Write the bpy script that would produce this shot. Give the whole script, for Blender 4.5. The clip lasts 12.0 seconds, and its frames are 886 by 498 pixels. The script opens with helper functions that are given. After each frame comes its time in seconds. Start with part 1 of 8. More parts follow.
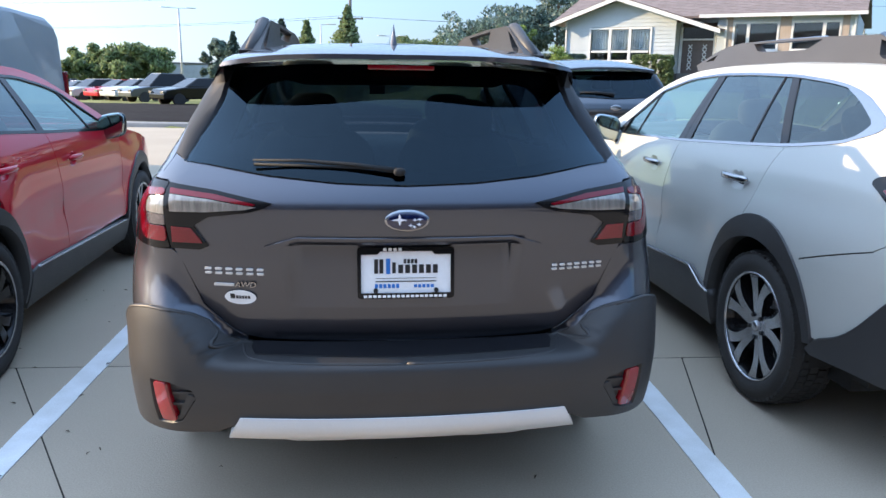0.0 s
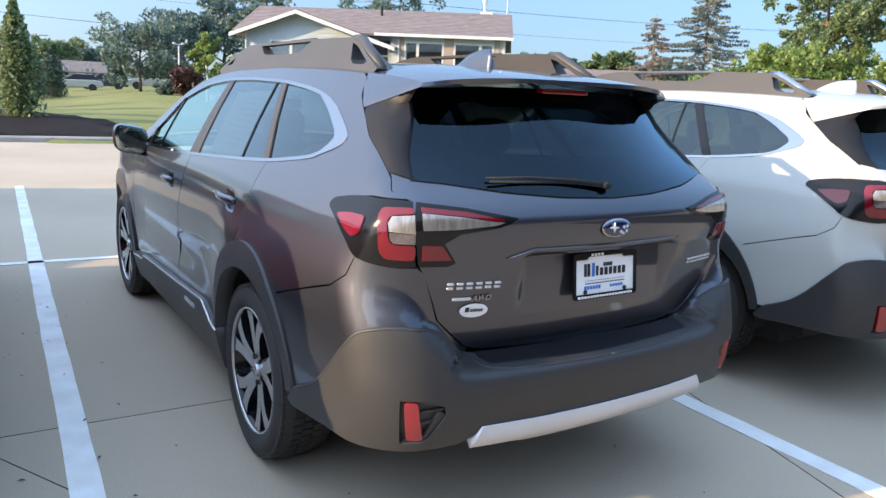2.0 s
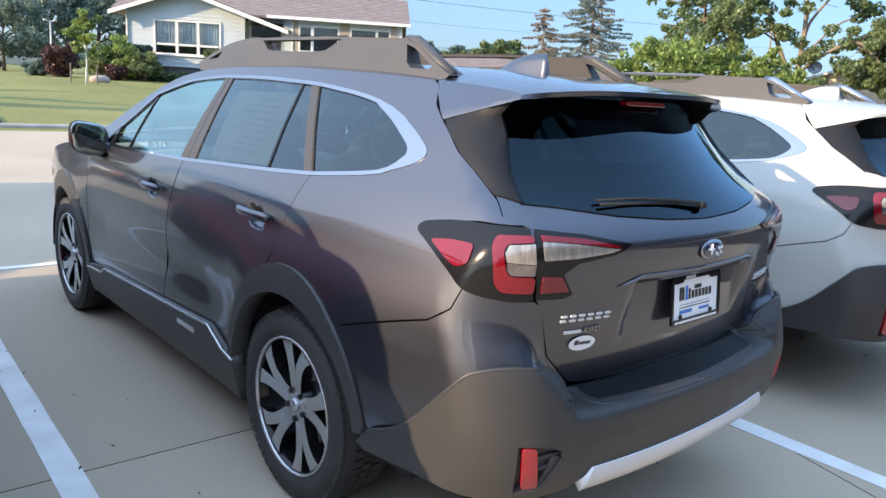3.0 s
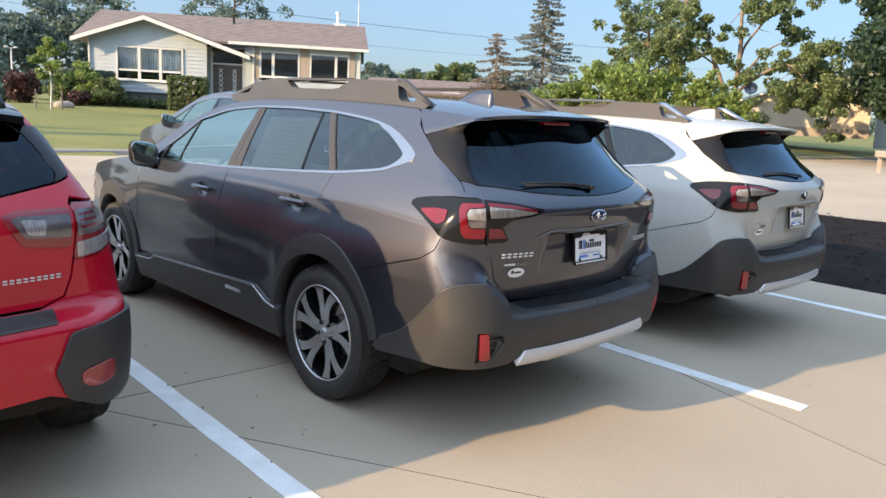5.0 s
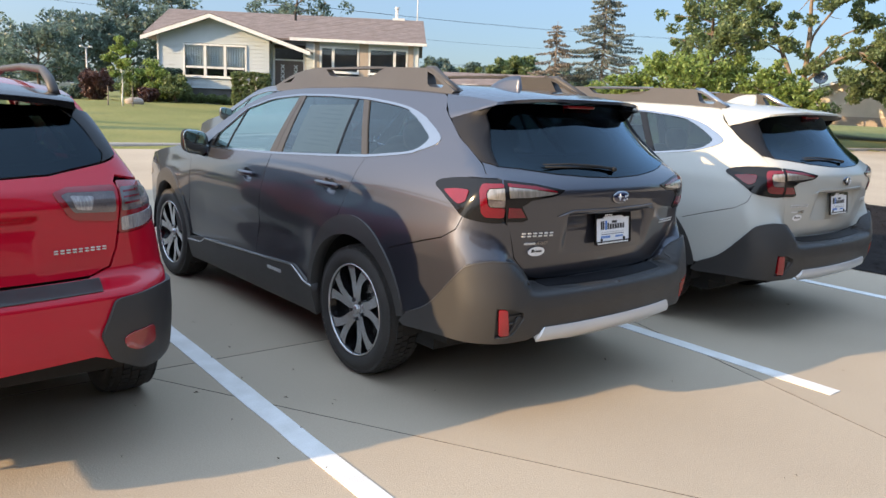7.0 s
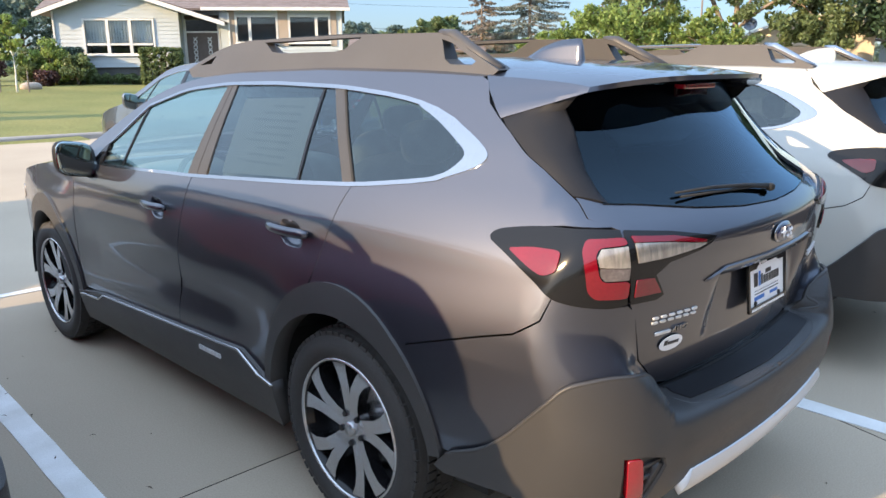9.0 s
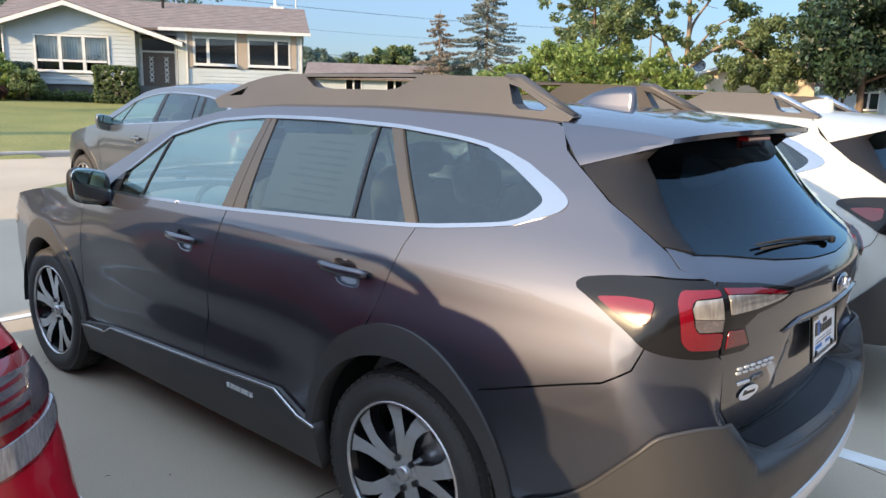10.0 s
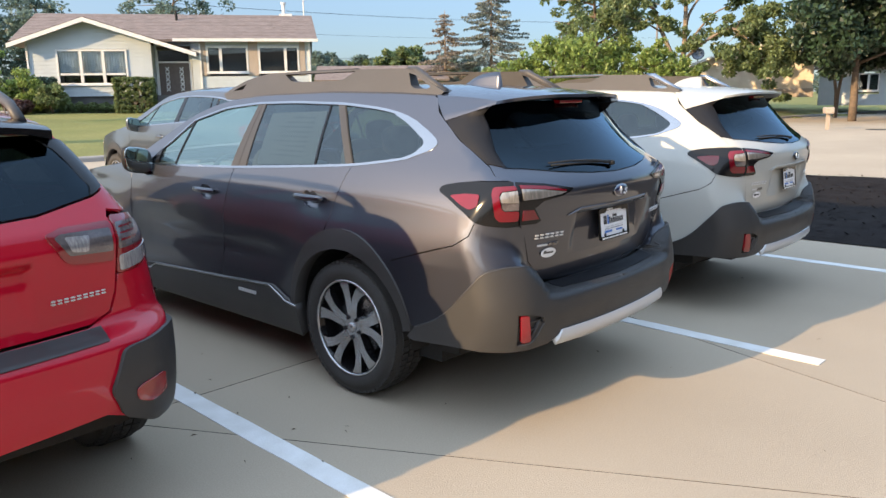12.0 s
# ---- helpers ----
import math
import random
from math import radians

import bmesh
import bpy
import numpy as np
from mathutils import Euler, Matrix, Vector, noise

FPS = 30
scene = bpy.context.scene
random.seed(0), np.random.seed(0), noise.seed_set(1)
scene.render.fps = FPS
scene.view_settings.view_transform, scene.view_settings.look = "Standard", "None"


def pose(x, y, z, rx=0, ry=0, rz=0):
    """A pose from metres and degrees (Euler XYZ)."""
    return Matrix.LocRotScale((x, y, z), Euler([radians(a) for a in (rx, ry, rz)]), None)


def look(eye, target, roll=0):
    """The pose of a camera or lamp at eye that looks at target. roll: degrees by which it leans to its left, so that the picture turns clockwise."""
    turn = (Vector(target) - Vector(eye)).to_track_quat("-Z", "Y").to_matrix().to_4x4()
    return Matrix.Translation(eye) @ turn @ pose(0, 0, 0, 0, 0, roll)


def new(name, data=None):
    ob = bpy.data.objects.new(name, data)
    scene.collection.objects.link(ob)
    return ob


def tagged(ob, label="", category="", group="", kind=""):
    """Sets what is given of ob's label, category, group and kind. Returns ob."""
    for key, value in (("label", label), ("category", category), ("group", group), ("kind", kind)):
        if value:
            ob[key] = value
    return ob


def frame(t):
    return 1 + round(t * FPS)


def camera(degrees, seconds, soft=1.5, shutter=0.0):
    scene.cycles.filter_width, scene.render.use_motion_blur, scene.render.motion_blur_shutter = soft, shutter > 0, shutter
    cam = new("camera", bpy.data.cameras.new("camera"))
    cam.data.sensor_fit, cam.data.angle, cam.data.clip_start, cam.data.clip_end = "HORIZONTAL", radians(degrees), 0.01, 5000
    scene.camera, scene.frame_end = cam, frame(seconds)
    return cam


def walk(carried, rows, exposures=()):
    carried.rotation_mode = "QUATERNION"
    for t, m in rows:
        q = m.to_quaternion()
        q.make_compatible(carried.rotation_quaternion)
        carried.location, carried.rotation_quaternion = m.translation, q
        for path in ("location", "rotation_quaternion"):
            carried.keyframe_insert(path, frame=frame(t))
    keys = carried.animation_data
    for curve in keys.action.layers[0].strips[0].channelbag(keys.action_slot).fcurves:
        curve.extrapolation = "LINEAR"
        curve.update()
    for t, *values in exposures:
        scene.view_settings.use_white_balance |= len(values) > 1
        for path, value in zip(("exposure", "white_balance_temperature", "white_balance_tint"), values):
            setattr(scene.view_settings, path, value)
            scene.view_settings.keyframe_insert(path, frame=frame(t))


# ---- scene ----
cam = camera(61.3, 12.0)
PATH = [
    (0, (-0.146, -2.089, 1.487), (0.084, -0.155, 1.034), 0.9),
    (0.5, (-0.631, -2.214, 1.49), (-0.174, -0.31, 1.085), 2.9),
    (1, (-1.058, -2.151, 1.464), (-0.43, -0.288, 1.099), 1.4),
    (1.5, (-1.475, -1.953, 1.449), (-0.617, -0.188, 1.066), 1.9),
    (2, (-1.794, -1.71, 1.478), (-0.732, -0.063, 1.077), 2.5),
    (2.5, (-1.963, -1.337, 1.504), (-0.777, 0.218, 1.084), 2.2),
    (3, (-2.169, -1.141, 1.524), (-0.87, 0.319, 1.102), 3.5),
    (4.8, (-3.048, -1.944, 1.528), (-1.658, -0.551, 1.17), 2.7),
    (5, (-3.106, -2.031, 1.539), (-1.72, -0.635, 1.178), 3.0),
    (5.5, (-3.179, -2.319, 1.548), (-1.846, -0.863, 1.225), 1.3),
    (6, (-3.171, -2.5, 1.534), (-1.871, -1.035, 1.129), -0.8),
    (6.5, (-3.174, -2.487, 1.515), (-1.888, -1.006, 1.126), 1.7),
    (7, (-3.077, -2.259, 1.501), (-1.811, -0.759, 1.118), 2.5),
    (7.2, (-3.019, -2.163, 1.514), (-1.753, -0.66, 1.141), 2.3),
    (8.8, (-2.371, -0.933, 1.546), (-1.01, 0.459, 1.09), -0.1),
    (9, (-2.317, -0.802, 1.571), (-0.933, 0.563, 1.1), -0.5),
    (9.5, (-2.314, -0.543, 1.65), (-0.878, 0.768, 1.184), -0.0),
    (10, (-2.553, -0.509, 1.613), (-1.065, 0.765, 1.215), 1.6),
    (10.5, (-2.765, -0.771, 1.573), (-1.245, 0.476, 1.207), 1.4),
    (11, (-2.982, -1.063, 1.582), (-1.467, 0.185, 1.201), -0.5),
    (11.5, (-3.185, -1.39, 1.571), (-1.688, -0.128, 1.163), -1.7),
    (12, (-3.329, -1.783, 1.543), (-1.873, -0.472, 1.142), -0.7),
]
walk(cam, [(t, look(eye, target, roll)) for t, eye, target, roll in PATH], [(0.0, 1.58, 5150, 10), (1.0, 1.52, 5250, 10), (2.5, 1.51, 5300, 10), (3.2, 1.52, 5250, 10), (5.5, 1.33, 5800, 10), (7.0, 1.31, 5750, 10), (9.0, 1.56, 5550, 10), (9.6, 1.42, 5500, 10), (10.5, 1.34, 5650, 10), (12.0, 1.38, 5800, 10)])

# ---- light: a low sun, ahead and to one side, under a hazy sky ----
SUN_AZ, SUN_EL = radians(-78.0), radians(18.7)   # azimuth from +y towards +x
sun_dir = Vector((math.sin(SUN_AZ) * math.cos(SUN_EL), math.cos(SUN_AZ) * math.cos(SUN_EL), math.sin(SUN_EL)))
world = bpy.data.worlds.new("sky")
scene.world = world
world.use_nodes = True
wn, wl = world.node_tree.nodes, world.node_tree.links
sky = wn.new("ShaderNodeTexSky")
sky.sky_type = "NISHITA"
sky.sun_disc = False
sky.sun_elevation, sky.sun_rotation = SUN_EL, SUN_AZ
sky.air_density, sky.dust_density, sky.ozone_density = 1.0, 0.6, 2.5
sky_gain, veil = wn.new("ShaderNodeVectorMath"), wn.new("ShaderNodeVectorMath")
sky_gain.operation, veil.operation = "SCALE", "ADD"
sky_gain.inputs["Scale"].default_value = 0.034
# summer haze, as under a thin high veil: brighter overhead than at the horizon
where, split, lift, haze = wn.new("ShaderNodeTexCoord"), wn.new("ShaderNodeSeparateXYZ"), wn.new("ShaderNodeMapRange"), wn.new("ShaderNodeVectorMath")
lift.inputs["To Min"].default_value, lift.inputs["To Max"].default_value = 0.27, 2.3
haze.operation = "SCALE"
haze.inputs[0].default_value = (0.176, 0.217, 0.265)
wl.new(where.outputs["Generated"], split.inputs[0])
wl.new(split.outputs["Z"], lift.inputs["Value"])
wl.new(lift.outputs[0], haze.inputs["Scale"])
wl.new(haze.outputs[0], veil.inputs[1])
wl.new(sky.outputs["Color"], sky_gain.inputs[0])
wl.new(sky_gain.outputs[0], veil.inputs[0])
# the haze glows round the sun
aim, near, fall, glow, bright = wn.new("ShaderNodeVectorMath"), wn.new("ShaderNodeMath"), wn.new("ShaderNodeMath"), wn.new("ShaderNodeVectorMath"), wn.new("ShaderNodeVectorMath")
aim.operation, near.operation, fall.operation, glow.operation, bright.operation = "DOT_PRODUCT", "MULTIPLY_ADD", "POWER", "SCALE", "ADD"
aim.inputs[1].default_value = sun_dir
near.inputs[1].default_value, near.inputs[2].default_value, fall.inputs[1].default_value = 0.5, 0.5, 3.5
glow.inputs[0].default_value = (0.48, 0.45, 0.40)
wl.new(where.outputs["Generated"], aim.inputs[0])
wl.new(aim.outputs["Value"], near.inputs[0])
wl.new(near.outputs[0], fall.inputs[0])
wl.new(fall.outputs[0], glow.inputs["Scale"])
wl.new(veil.outputs[0], bright.inputs[0])
wl.new(glow.outputs[0], bright.inputs[1])
wl.new(bright.outputs[0], wn["Background"].inputs["Color"])
wn["Background"].inputs["Strength"].default_value = 1.0
sun = new("sun", bpy.data.lights.new("sun", "SUN"))
sun.data.energy, sun.data.angle, sun.data.color = 3.7, radians(0.6), (1.0, 0.65, 0.31)
sun.matrix_world = look(sun_dir * 60, (0, 0, 0))


# ---- materials ----
def surface(name, c1, c2=None, scale=3.0, rough=0.6, metal=0.0, coat=0.0, bump=0.0, bump_scale=60.0, fine=0.12, spec=0.5, rvar=0.0, stretch=(1, 1, 1), rand=0.0, coat_ior=1.48, coat_rough=0.03):
    """A surface with a broad and a fine variation of tone, and fine relief."""
    m = bpy.data.materials.new(name)
    m.use_nodes = True
    n, l = m.node_tree.nodes, m.node_tree.links
    p = n["Principled BSDF"]
    p.inputs["Roughness"].default_value, p.inputs["Metallic"].default_value = rough, metal
    p.inputs["Coat Weight"].default_value, p.inputs["Coat Roughness"].default_value = coat, coat_rough
    p.inputs["Coat IOR"].default_value = coat_ior
    p.inputs["Specular IOR Level"].default_value = spec
    c2 = c2 or tuple(c * 0.82 for c in c1)
    tc, mp = n.new("ShaderNodeTexCoord"), n.new("ShaderNodeMapping")
    mp.inputs["Scale"].default_value = stretch
    l.new(tc.outputs["Object"], mp.inputs["Vector"])
    a, b = n.new("ShaderNodeTexNoise"), n.new("ShaderNodeTexNoise")
    a.inputs["Scale"].default_value, a.inputs["Detail"].default_value = scale, 6
    b.inputs["Scale"].default_value, b.inputs["Detail"].default_value = bump_scale, 4
    l.new(mp.outputs[0], a.inputs["Vector"])
    l.new(mp.outputs[0], b.inputs["Vector"])
    ramp = n.new("ShaderNodeMapRange")
    ramp.inputs["From Min"].default_value, ramp.inputs["From Max"].default_value = 0.32, 0.68
    l.new(a.outputs["Fac"], ramp.inputs["Value"])
    mix = n.new("ShaderNodeMix")
    mix.data_type = "RGBA"
    mix.inputs["A"].default_value, mix.inputs["B"].default_value = (*c1, 1), (*c2, 1)
    l.new(ramp.outputs[0], mix.inputs["Factor"])
    hsv = n.new("ShaderNodeHueSaturation")
    vr = n.new("ShaderNodeMapRange")
    vr.inputs["From Min"].default_value, vr.inputs["From Max"].default_value = 0.25, 0.75
    vr.inputs["To Min"].default_value, vr.inputs["To Max"].default_value = 1 - fine, 1 + fine
    l.new(b.outputs["Fac"], vr.inputs["Value"])
    val = vr.outputs[0]
    if rand:
        oi, mr, mu = n.new("ShaderNodeObjectInfo"), n.new("ShaderNodeMapRange"), n.new("ShaderNodeMath")
        mr.inputs["To Min"].default_value, mr.inputs["To Max"].default_value = 1 - rand, 1 + rand
        l.new(oi.outputs["Random"], mr.inputs["Value"])
        mu.operation = "MULTIPLY"
        l.new(val, mu.inputs[0])
        l.new(mr.outputs[0], mu.inputs[1])
        val = mu.outputs[0]
    l.new(val, hsv.inputs["Value"])
    l.new(mix.outputs["Result"], hsv.inputs["Color"])
    l.new(hsv.outputs[0], p.inputs["Base Color"])
    if rvar:
        rr = n.new("ShaderNodeMapRange")
        rr.inputs["To Min"].default_value, rr.inputs["To Max"].default_value = max(rough - rvar, 0.02), rough + rvar
        l.new(a.outputs["Fac"], rr.inputs["Value"])
        l.new(rr.outputs[0], p.inputs["Roughness"])
    if bump:
        bp = n.new("ShaderNodeBump")
        bp.inputs["Strength"].default_value, bp.inputs["Distance"].default_value = bump, 0.01
        l.new(b.outputs["Fac"], bp.inputs["Height"])
        l.new(bp.outputs[0], p.inputs["Normal"])
    return m


def glazing(name, tint, gloss=(1, 1, 1), r0=0.035, rough=0.0):
    """Thin tinted glass: see-through by its tint, with a mirror sheen that rises at grazing angles."""
    m = bpy.data.materials.new(name)
    m.use_nodes = True
    n, l = m.node_tree.nodes, m.node_tree.links
    n.remove(n["Principled BSDF"])
    t, g, f, mix = n.new("ShaderNodeBsdfTransparent"), n.new("ShaderNodeBsdfGlossy"), n.new("ShaderNodeLayerWeight"), n.new("ShaderNodeMixShader")
    rise, sheen = n.new("ShaderNodeMath"), n.new("ShaderNodeMapRange")
    rise.operation, rise.inputs[1].default_value = "POWER", 4.0
    sheen.inputs["To Min"].default_value = r0
    t.inputs["Color"].default_value = (*tint, 1)
    g.inputs["Roughness"].default_value = rough
    g.inputs["Color"].default_value = (*gloss, 1)
    f.inputs["Blend"].default_value = 0.5
    l.new(f.outputs["Facing"], rise.inputs[0])
    l.new(rise.outputs[0], sheen.inputs["Value"])
    l.new(sheen.outputs[0], mix.inputs[0])
    l.new(t.outputs[0], mix.inputs[1])
    l.new(g.outputs[0], mix.inputs[2])
    l.new(mix.outputs[0], n["Material Output"].inputs["Surface"])
    return m


def leafage(name, c1, c2, trans=0.35):
    """Leaves: two-toned by leaf, letting part of the light through."""
    m = surface(name, c1, c2, scale=0.6, rough=0.45, bump_scale=9, fine=0.35, spec=0.5)
    n, l = m.node_tree.nodes, m.node_tree.links
    tr, mix = n.new("ShaderNodeBsdfTranslucent"), n.new("ShaderNodeMixShader")
    geo, hs, mr = n.new("ShaderNodeNewGeometry"), n.new("ShaderNodeHueSaturation"), n.new("ShaderNodeMapRange")
    mr.inputs["To Min"].default_value, mr.inputs["To Max"].default_value = 0.55, 1.5
    l.new(geo.outputs["Random Per Island"], mr.inputs["Value"])
    p = n["Principled BSDF"]
    src = p.inputs["Base Color"].links[0].from_socket
    l.new(src, hs.inputs["Color"])
    l.new(mr.outputs[0], hs.inputs["Value"])
    l.new(hs.outputs[0], p.inputs["Base Color"])
    l.new(hs.outputs[0], tr.inputs["Color"])
    mix.inputs[0].default_value = trans
    l.new(p.outputs[0], mix.inputs[1])
    l.new(tr.outputs[0], mix.inputs[2])
    l.new(mix.outputs[0], n["Material Output"].inputs["Surface"])
    return m


M_CONC = surface("concrete", (0.398, 0.339, 0.258), (0.342, 0.291, 0.222), scale=0.45, rough=0.92, spec=0.08, bump=0.25, bump_scale=140, fine=0.11, rand=0.05)
M_JOINT = surface("joint_dirt", (0.09, 0.075, 0.06), rough=0.95, scale=12)
M_LINE = surface("line_paint", (0.70, 0.70, 0.69), (0.56, 0.55, 0.52), scale=5, rough=0.7, bump=0.2, bump_scale=180, fine=0.08)
M_KERB = surface("kerb_concrete", (0.36, 0.34, 0.31), (0.27, 0.25, 0.23), scale=2, rough=0.9, bump=0.3, bump_scale=70)
M_GRASS = surface("lawn", (0.215, 0.208, 0.078), (0.155, 0.168, 0.060), scale=0.35, rough=0.9, bump=0.9, bump_scale=22, fine=0.4, spec=0.1)
M_MULCH = surface("mulch", (0.019, 0.016, 0.015), (0.012, 0.010, 0.010), scale=3, rough=0.95, bump=1.0, bump_scale=55, fine=0.5, spec=0.1)
M_DEBRIS = surface("dry_leaf", (0.05, 0.035, 0.02), (0.09, 0.06, 0.03), scale=20, rough=0.9)

M_BRONZE = surface("bronze_grey_paint", (0.062, 0.066, 0.086), (0.058, 0.062, 0.081), scale=1.2, rough=0.45, spec=0.0, metal=0.95, coat=1.0, coat_ior=1.60, coat_rough=0.06, fine=0.03, bump_scale=900)
M_WHITE = surface("pearl_white_paint", (0.415, 0.418, 0.385), (0.405, 0.408, 0.376), scale=1.2, rough=0.5, metal=0.0, coat=0.6, fine=0.02, bump_scale=900)
M_RED = surface("red_paint", (0.42, 0.003, 0.020), (0.39, 0.003, 0.018), scale=1.2, rough=0.4, spec=0.05, metal=0.0, coat=1.0, fine=0.03, bump_scale=900)
M_GREY = surface("grey_paint", (0.075, 0.086, 0.104), (0.068, 0.078, 0.095), scale=1.2, rough=0.34, metal=0.6, coat=1.0, fine=0.03, bump_scale=900)
M_PLASTIC = surface("dark_textured_plastic", (0.034, 0.033, 0.033), (0.030, 0.029, 0.029), scale=4, rough=0.44, spec=0.45, bump=0.12, bump_scale=800, fine=0.08, rvar=0.06)
M_RAIL = surface("grey_rail_plastic", (0.046, 0.043, 0.041), (0.039, 0.036, 0.035), scale=4, rough=0.5, bump=0.1, bump_scale=800, fine=0.06)
M_SIDE = surface("dark_satin_trim", (0.010, 0.010, 0.012), (0.008, 0.008, 0.010), rough=0.5, spec=0.22, scale=4, fine=0.05)
M_PAPER = surface("price_sheet_paper", (0.55, 0.57, 0.56), (0.50, 0.52, 0.51), rough=0.8, scale=9, fine=0.03)
M_FAINT = surface("faint_ink", (0.47, 0.49, 0.48), rough=0.8, scale=9)
M_BLACK = surface("gloss_black", (0.008, 0.008, 0.009), rough=0.12, spec=0.3, scale=4, fine=0.02)
M_DARK = surface("matt_black", (0.012, 0.012, 0.012), rough=0.8, scale=6, fine=0.15)
M_TRIM = surface("cabin_trim", (0.24, 0.235, 0.225), (0.19, 0.185, 0.18), rough=0.8, scale=9, bump=0.2, bump_scale=200)
M_CHROME = surface("satin_chrome", (0.37, 0.37, 0.38), (0.345, 0.345, 0.355), rough=0.16, metal=1.0, fine=0.02)
M_SILVER = surface("silver_plastic", (0.60, 0.61, 0.62), (0.55, 0.56, 0.57), rough=0.3, metal=0.35, fine=0.04, bump_scale=300)
M_ALLOY = surface("machined_alloy", (0.46, 0.46, 0.47), (0.40, 0.40, 0.41), rough=0.24, metal=0.75, fine=0.04, bump_scale=300)
M_RUBBER = surface("tyre_rubber", (0.022, 0.021, 0.020), (0.030, 0.028, 0.026), rough=0.78, scale=6, bump=0.15, bump_scale=120, fine=0.15)
M_GLASS_F = glazing("clear_window_glass", (0.52, 0.64, 0.61), (0.82, 1.0, 0.95), 0.20)
M_GLASS_R = glazing("privacy_glass", (0.19, 0.23, 0.24), (0.86, 0.97, 1.0), 0.075)
M_GLASS_D = glazing("dark_tailgate_glass", (0.050, 0.068, 0.095), (0.62, 0.82, 1.0), 0.027)
M_LENS_RED = surface("red_lens", (0.155, 0.001, 0.008), (0.12, 0.001, 0.006), rough=0.1, spec=0.3, coat=0.8, scale=9, fine=0.1, bump_scale=150)
M_LENS_REDD = surface("deep_red_lens", (0.24, 0.003, 0.010), (0.19, 0.003, 0.008), rough=0.1, coat=1.0, scale=9, fine=0.08, bump_scale=150)
M_LENS_CLEAR = surface("clear_lens", (0.36, 0.335, 0.30), (0.21, 0.195, 0.178), rough=0.15, metal=0.4, coat=1.0, scale=4, fine=0.15, stretch=(22, 22, 0.8))
M_LENS_WHITE = surface("clear_ribbed_lens", (0.42, 0.40, 0.39), (0.22, 0.21, 0.21), rough=0.12, metal=0.3, coat=1.0, scale=5, fine=0.15, stretch=(30, 30, 6))
M_LENS_SMOKE = surface("smoked_lens", (0.15, 0.130, 0.130), (0.10, 0.085, 0.086), rough=0.12, metal=0.3, coat=1.0, scale=22, fine=0.2, bump_scale=120)
M_PLATE = surface("plate_white", (0.80, 0.80, 0.80), (0.76, 0.76, 0.77), rough=0.4, scale=8, fine=0.03)
M_INK = surface("ink_black", (0.012, 0.012, 0.014), rough=0.4, fine=0.02)
M_INKB = surface("ink_blue", (0.04, 0.17, 0.55), rough=0.4, fine=0.02)
M_EMBLEM = surface("emblem_blue", (0.006, 0.010, 0.05), rough=0.1, coat=1.0, fine=0.02)
M_MIRROR = surface("mirror_glass", (0.42, 0.48, 0.48), rough=0.02, metal=1.0, fine=0.0)


# ---- mesh tools ----
from mathutils.geometry import delaunay_2d_cdt


def link_mesh(name, verts, faces, material, parent=None, label="", smooth=True, normals=None, kind=""):
    me = bpy.data.meshes.new(name)
    me.from_pydata([tuple(map(float, v)) for v in verts], [], [tuple(map(int, f)) for f in faces])
    for m in (material if isinstance(material, (list, tuple)) else [material]):
        me.materials.append(m)
    me.polygons.foreach_set("use_smooth", [smooth] * len(me.polygons))
    if normals is not None:
        me.normals_split_custom_set_from_vertices([tuple(map(float, n)) for n in normals])
    me.update()
    ob = new(name, me)
    ob.parent = parent
    return tagged(ob, label, kind=kind)


def part(name, bm, material, parent, label="", smooth=False, bevel=0.0):
    me = bpy.data.meshes.new(name)
    bm.to_mesh(me)
    bm.free()
    for m in (material if isinstance(material, (list, tuple)) else [material]):
        me.materials.append(m)
    if smooth:
        me.polygons.foreach_set("use_smooth", [True] * len(me.polygons))
    ob = new(name, me)
    ob.parent = parent
    if bevel:
        mod = ob.modifiers.new("bevel", "BEVEL")
        mod.width, mod.segments, mod.limit_method, mod.angle_limit = bevel, 2, "ANGLE", radians(40)
    return tagged(ob, label)


def thing(name, label, category, m=None, group="", kind=""):
    ob = new(name)
    ob.empty_display_size = 0.2
    if m is not None:
        ob.matrix_basis = m
    return tagged(ob, label, category, group, kind)


def box(bm, x0, x1, y0, y1, z0, z1, m=None):
    vs = [bm.verts.new((x, y, z)) for z in (z0, z1) for y in (y0, y1) for x in (x0, x1)]
    for f in ((0, 2, 3, 1), (4, 5, 7, 6), (0, 1, 5, 4), (2, 6, 7, 3), (0, 4, 6, 2), (1, 3, 7, 5)):
        bm.faces.new([vs[i] for i in f])
    if m is not None:
        bmesh.ops.transform(bm, matrix=m, verts=vs)
    return vs


def tube(bm, pts, radii, n=8, caps=True):
    """A tapered tube along points."""
    pts = [Vector(p) for p in pts]
    rings, side = [], None
    for i, p in enumerate(pts):
        d = (pts[min(i + 1, len(pts) - 1)] - pts[max(i - 1, 0)]).normalized()
        side = d.orthogonal() if side is None else (side - d * side.dot(d))
        side = side.normalized()
        up = d.cross(side)
        r = radii[i] if isinstance(radii, (list, tuple)) else radii
        rings.append([bm.verts.new(p + r * (side * math.cos(a) + up * math.sin(a))) for a in [2 * math.pi * k / n for k in range(n)]])
    for a, b in zip(rings, rings[1:]):
        for k in range(n):
            bm.faces.new((a[k], a[(k + 1) % n], b[(k + 1) % n], b[k]))
    if caps:
        bm.faces.new(rings[0][::-1])
        bm.faces.new(rings[-1])
    return rings


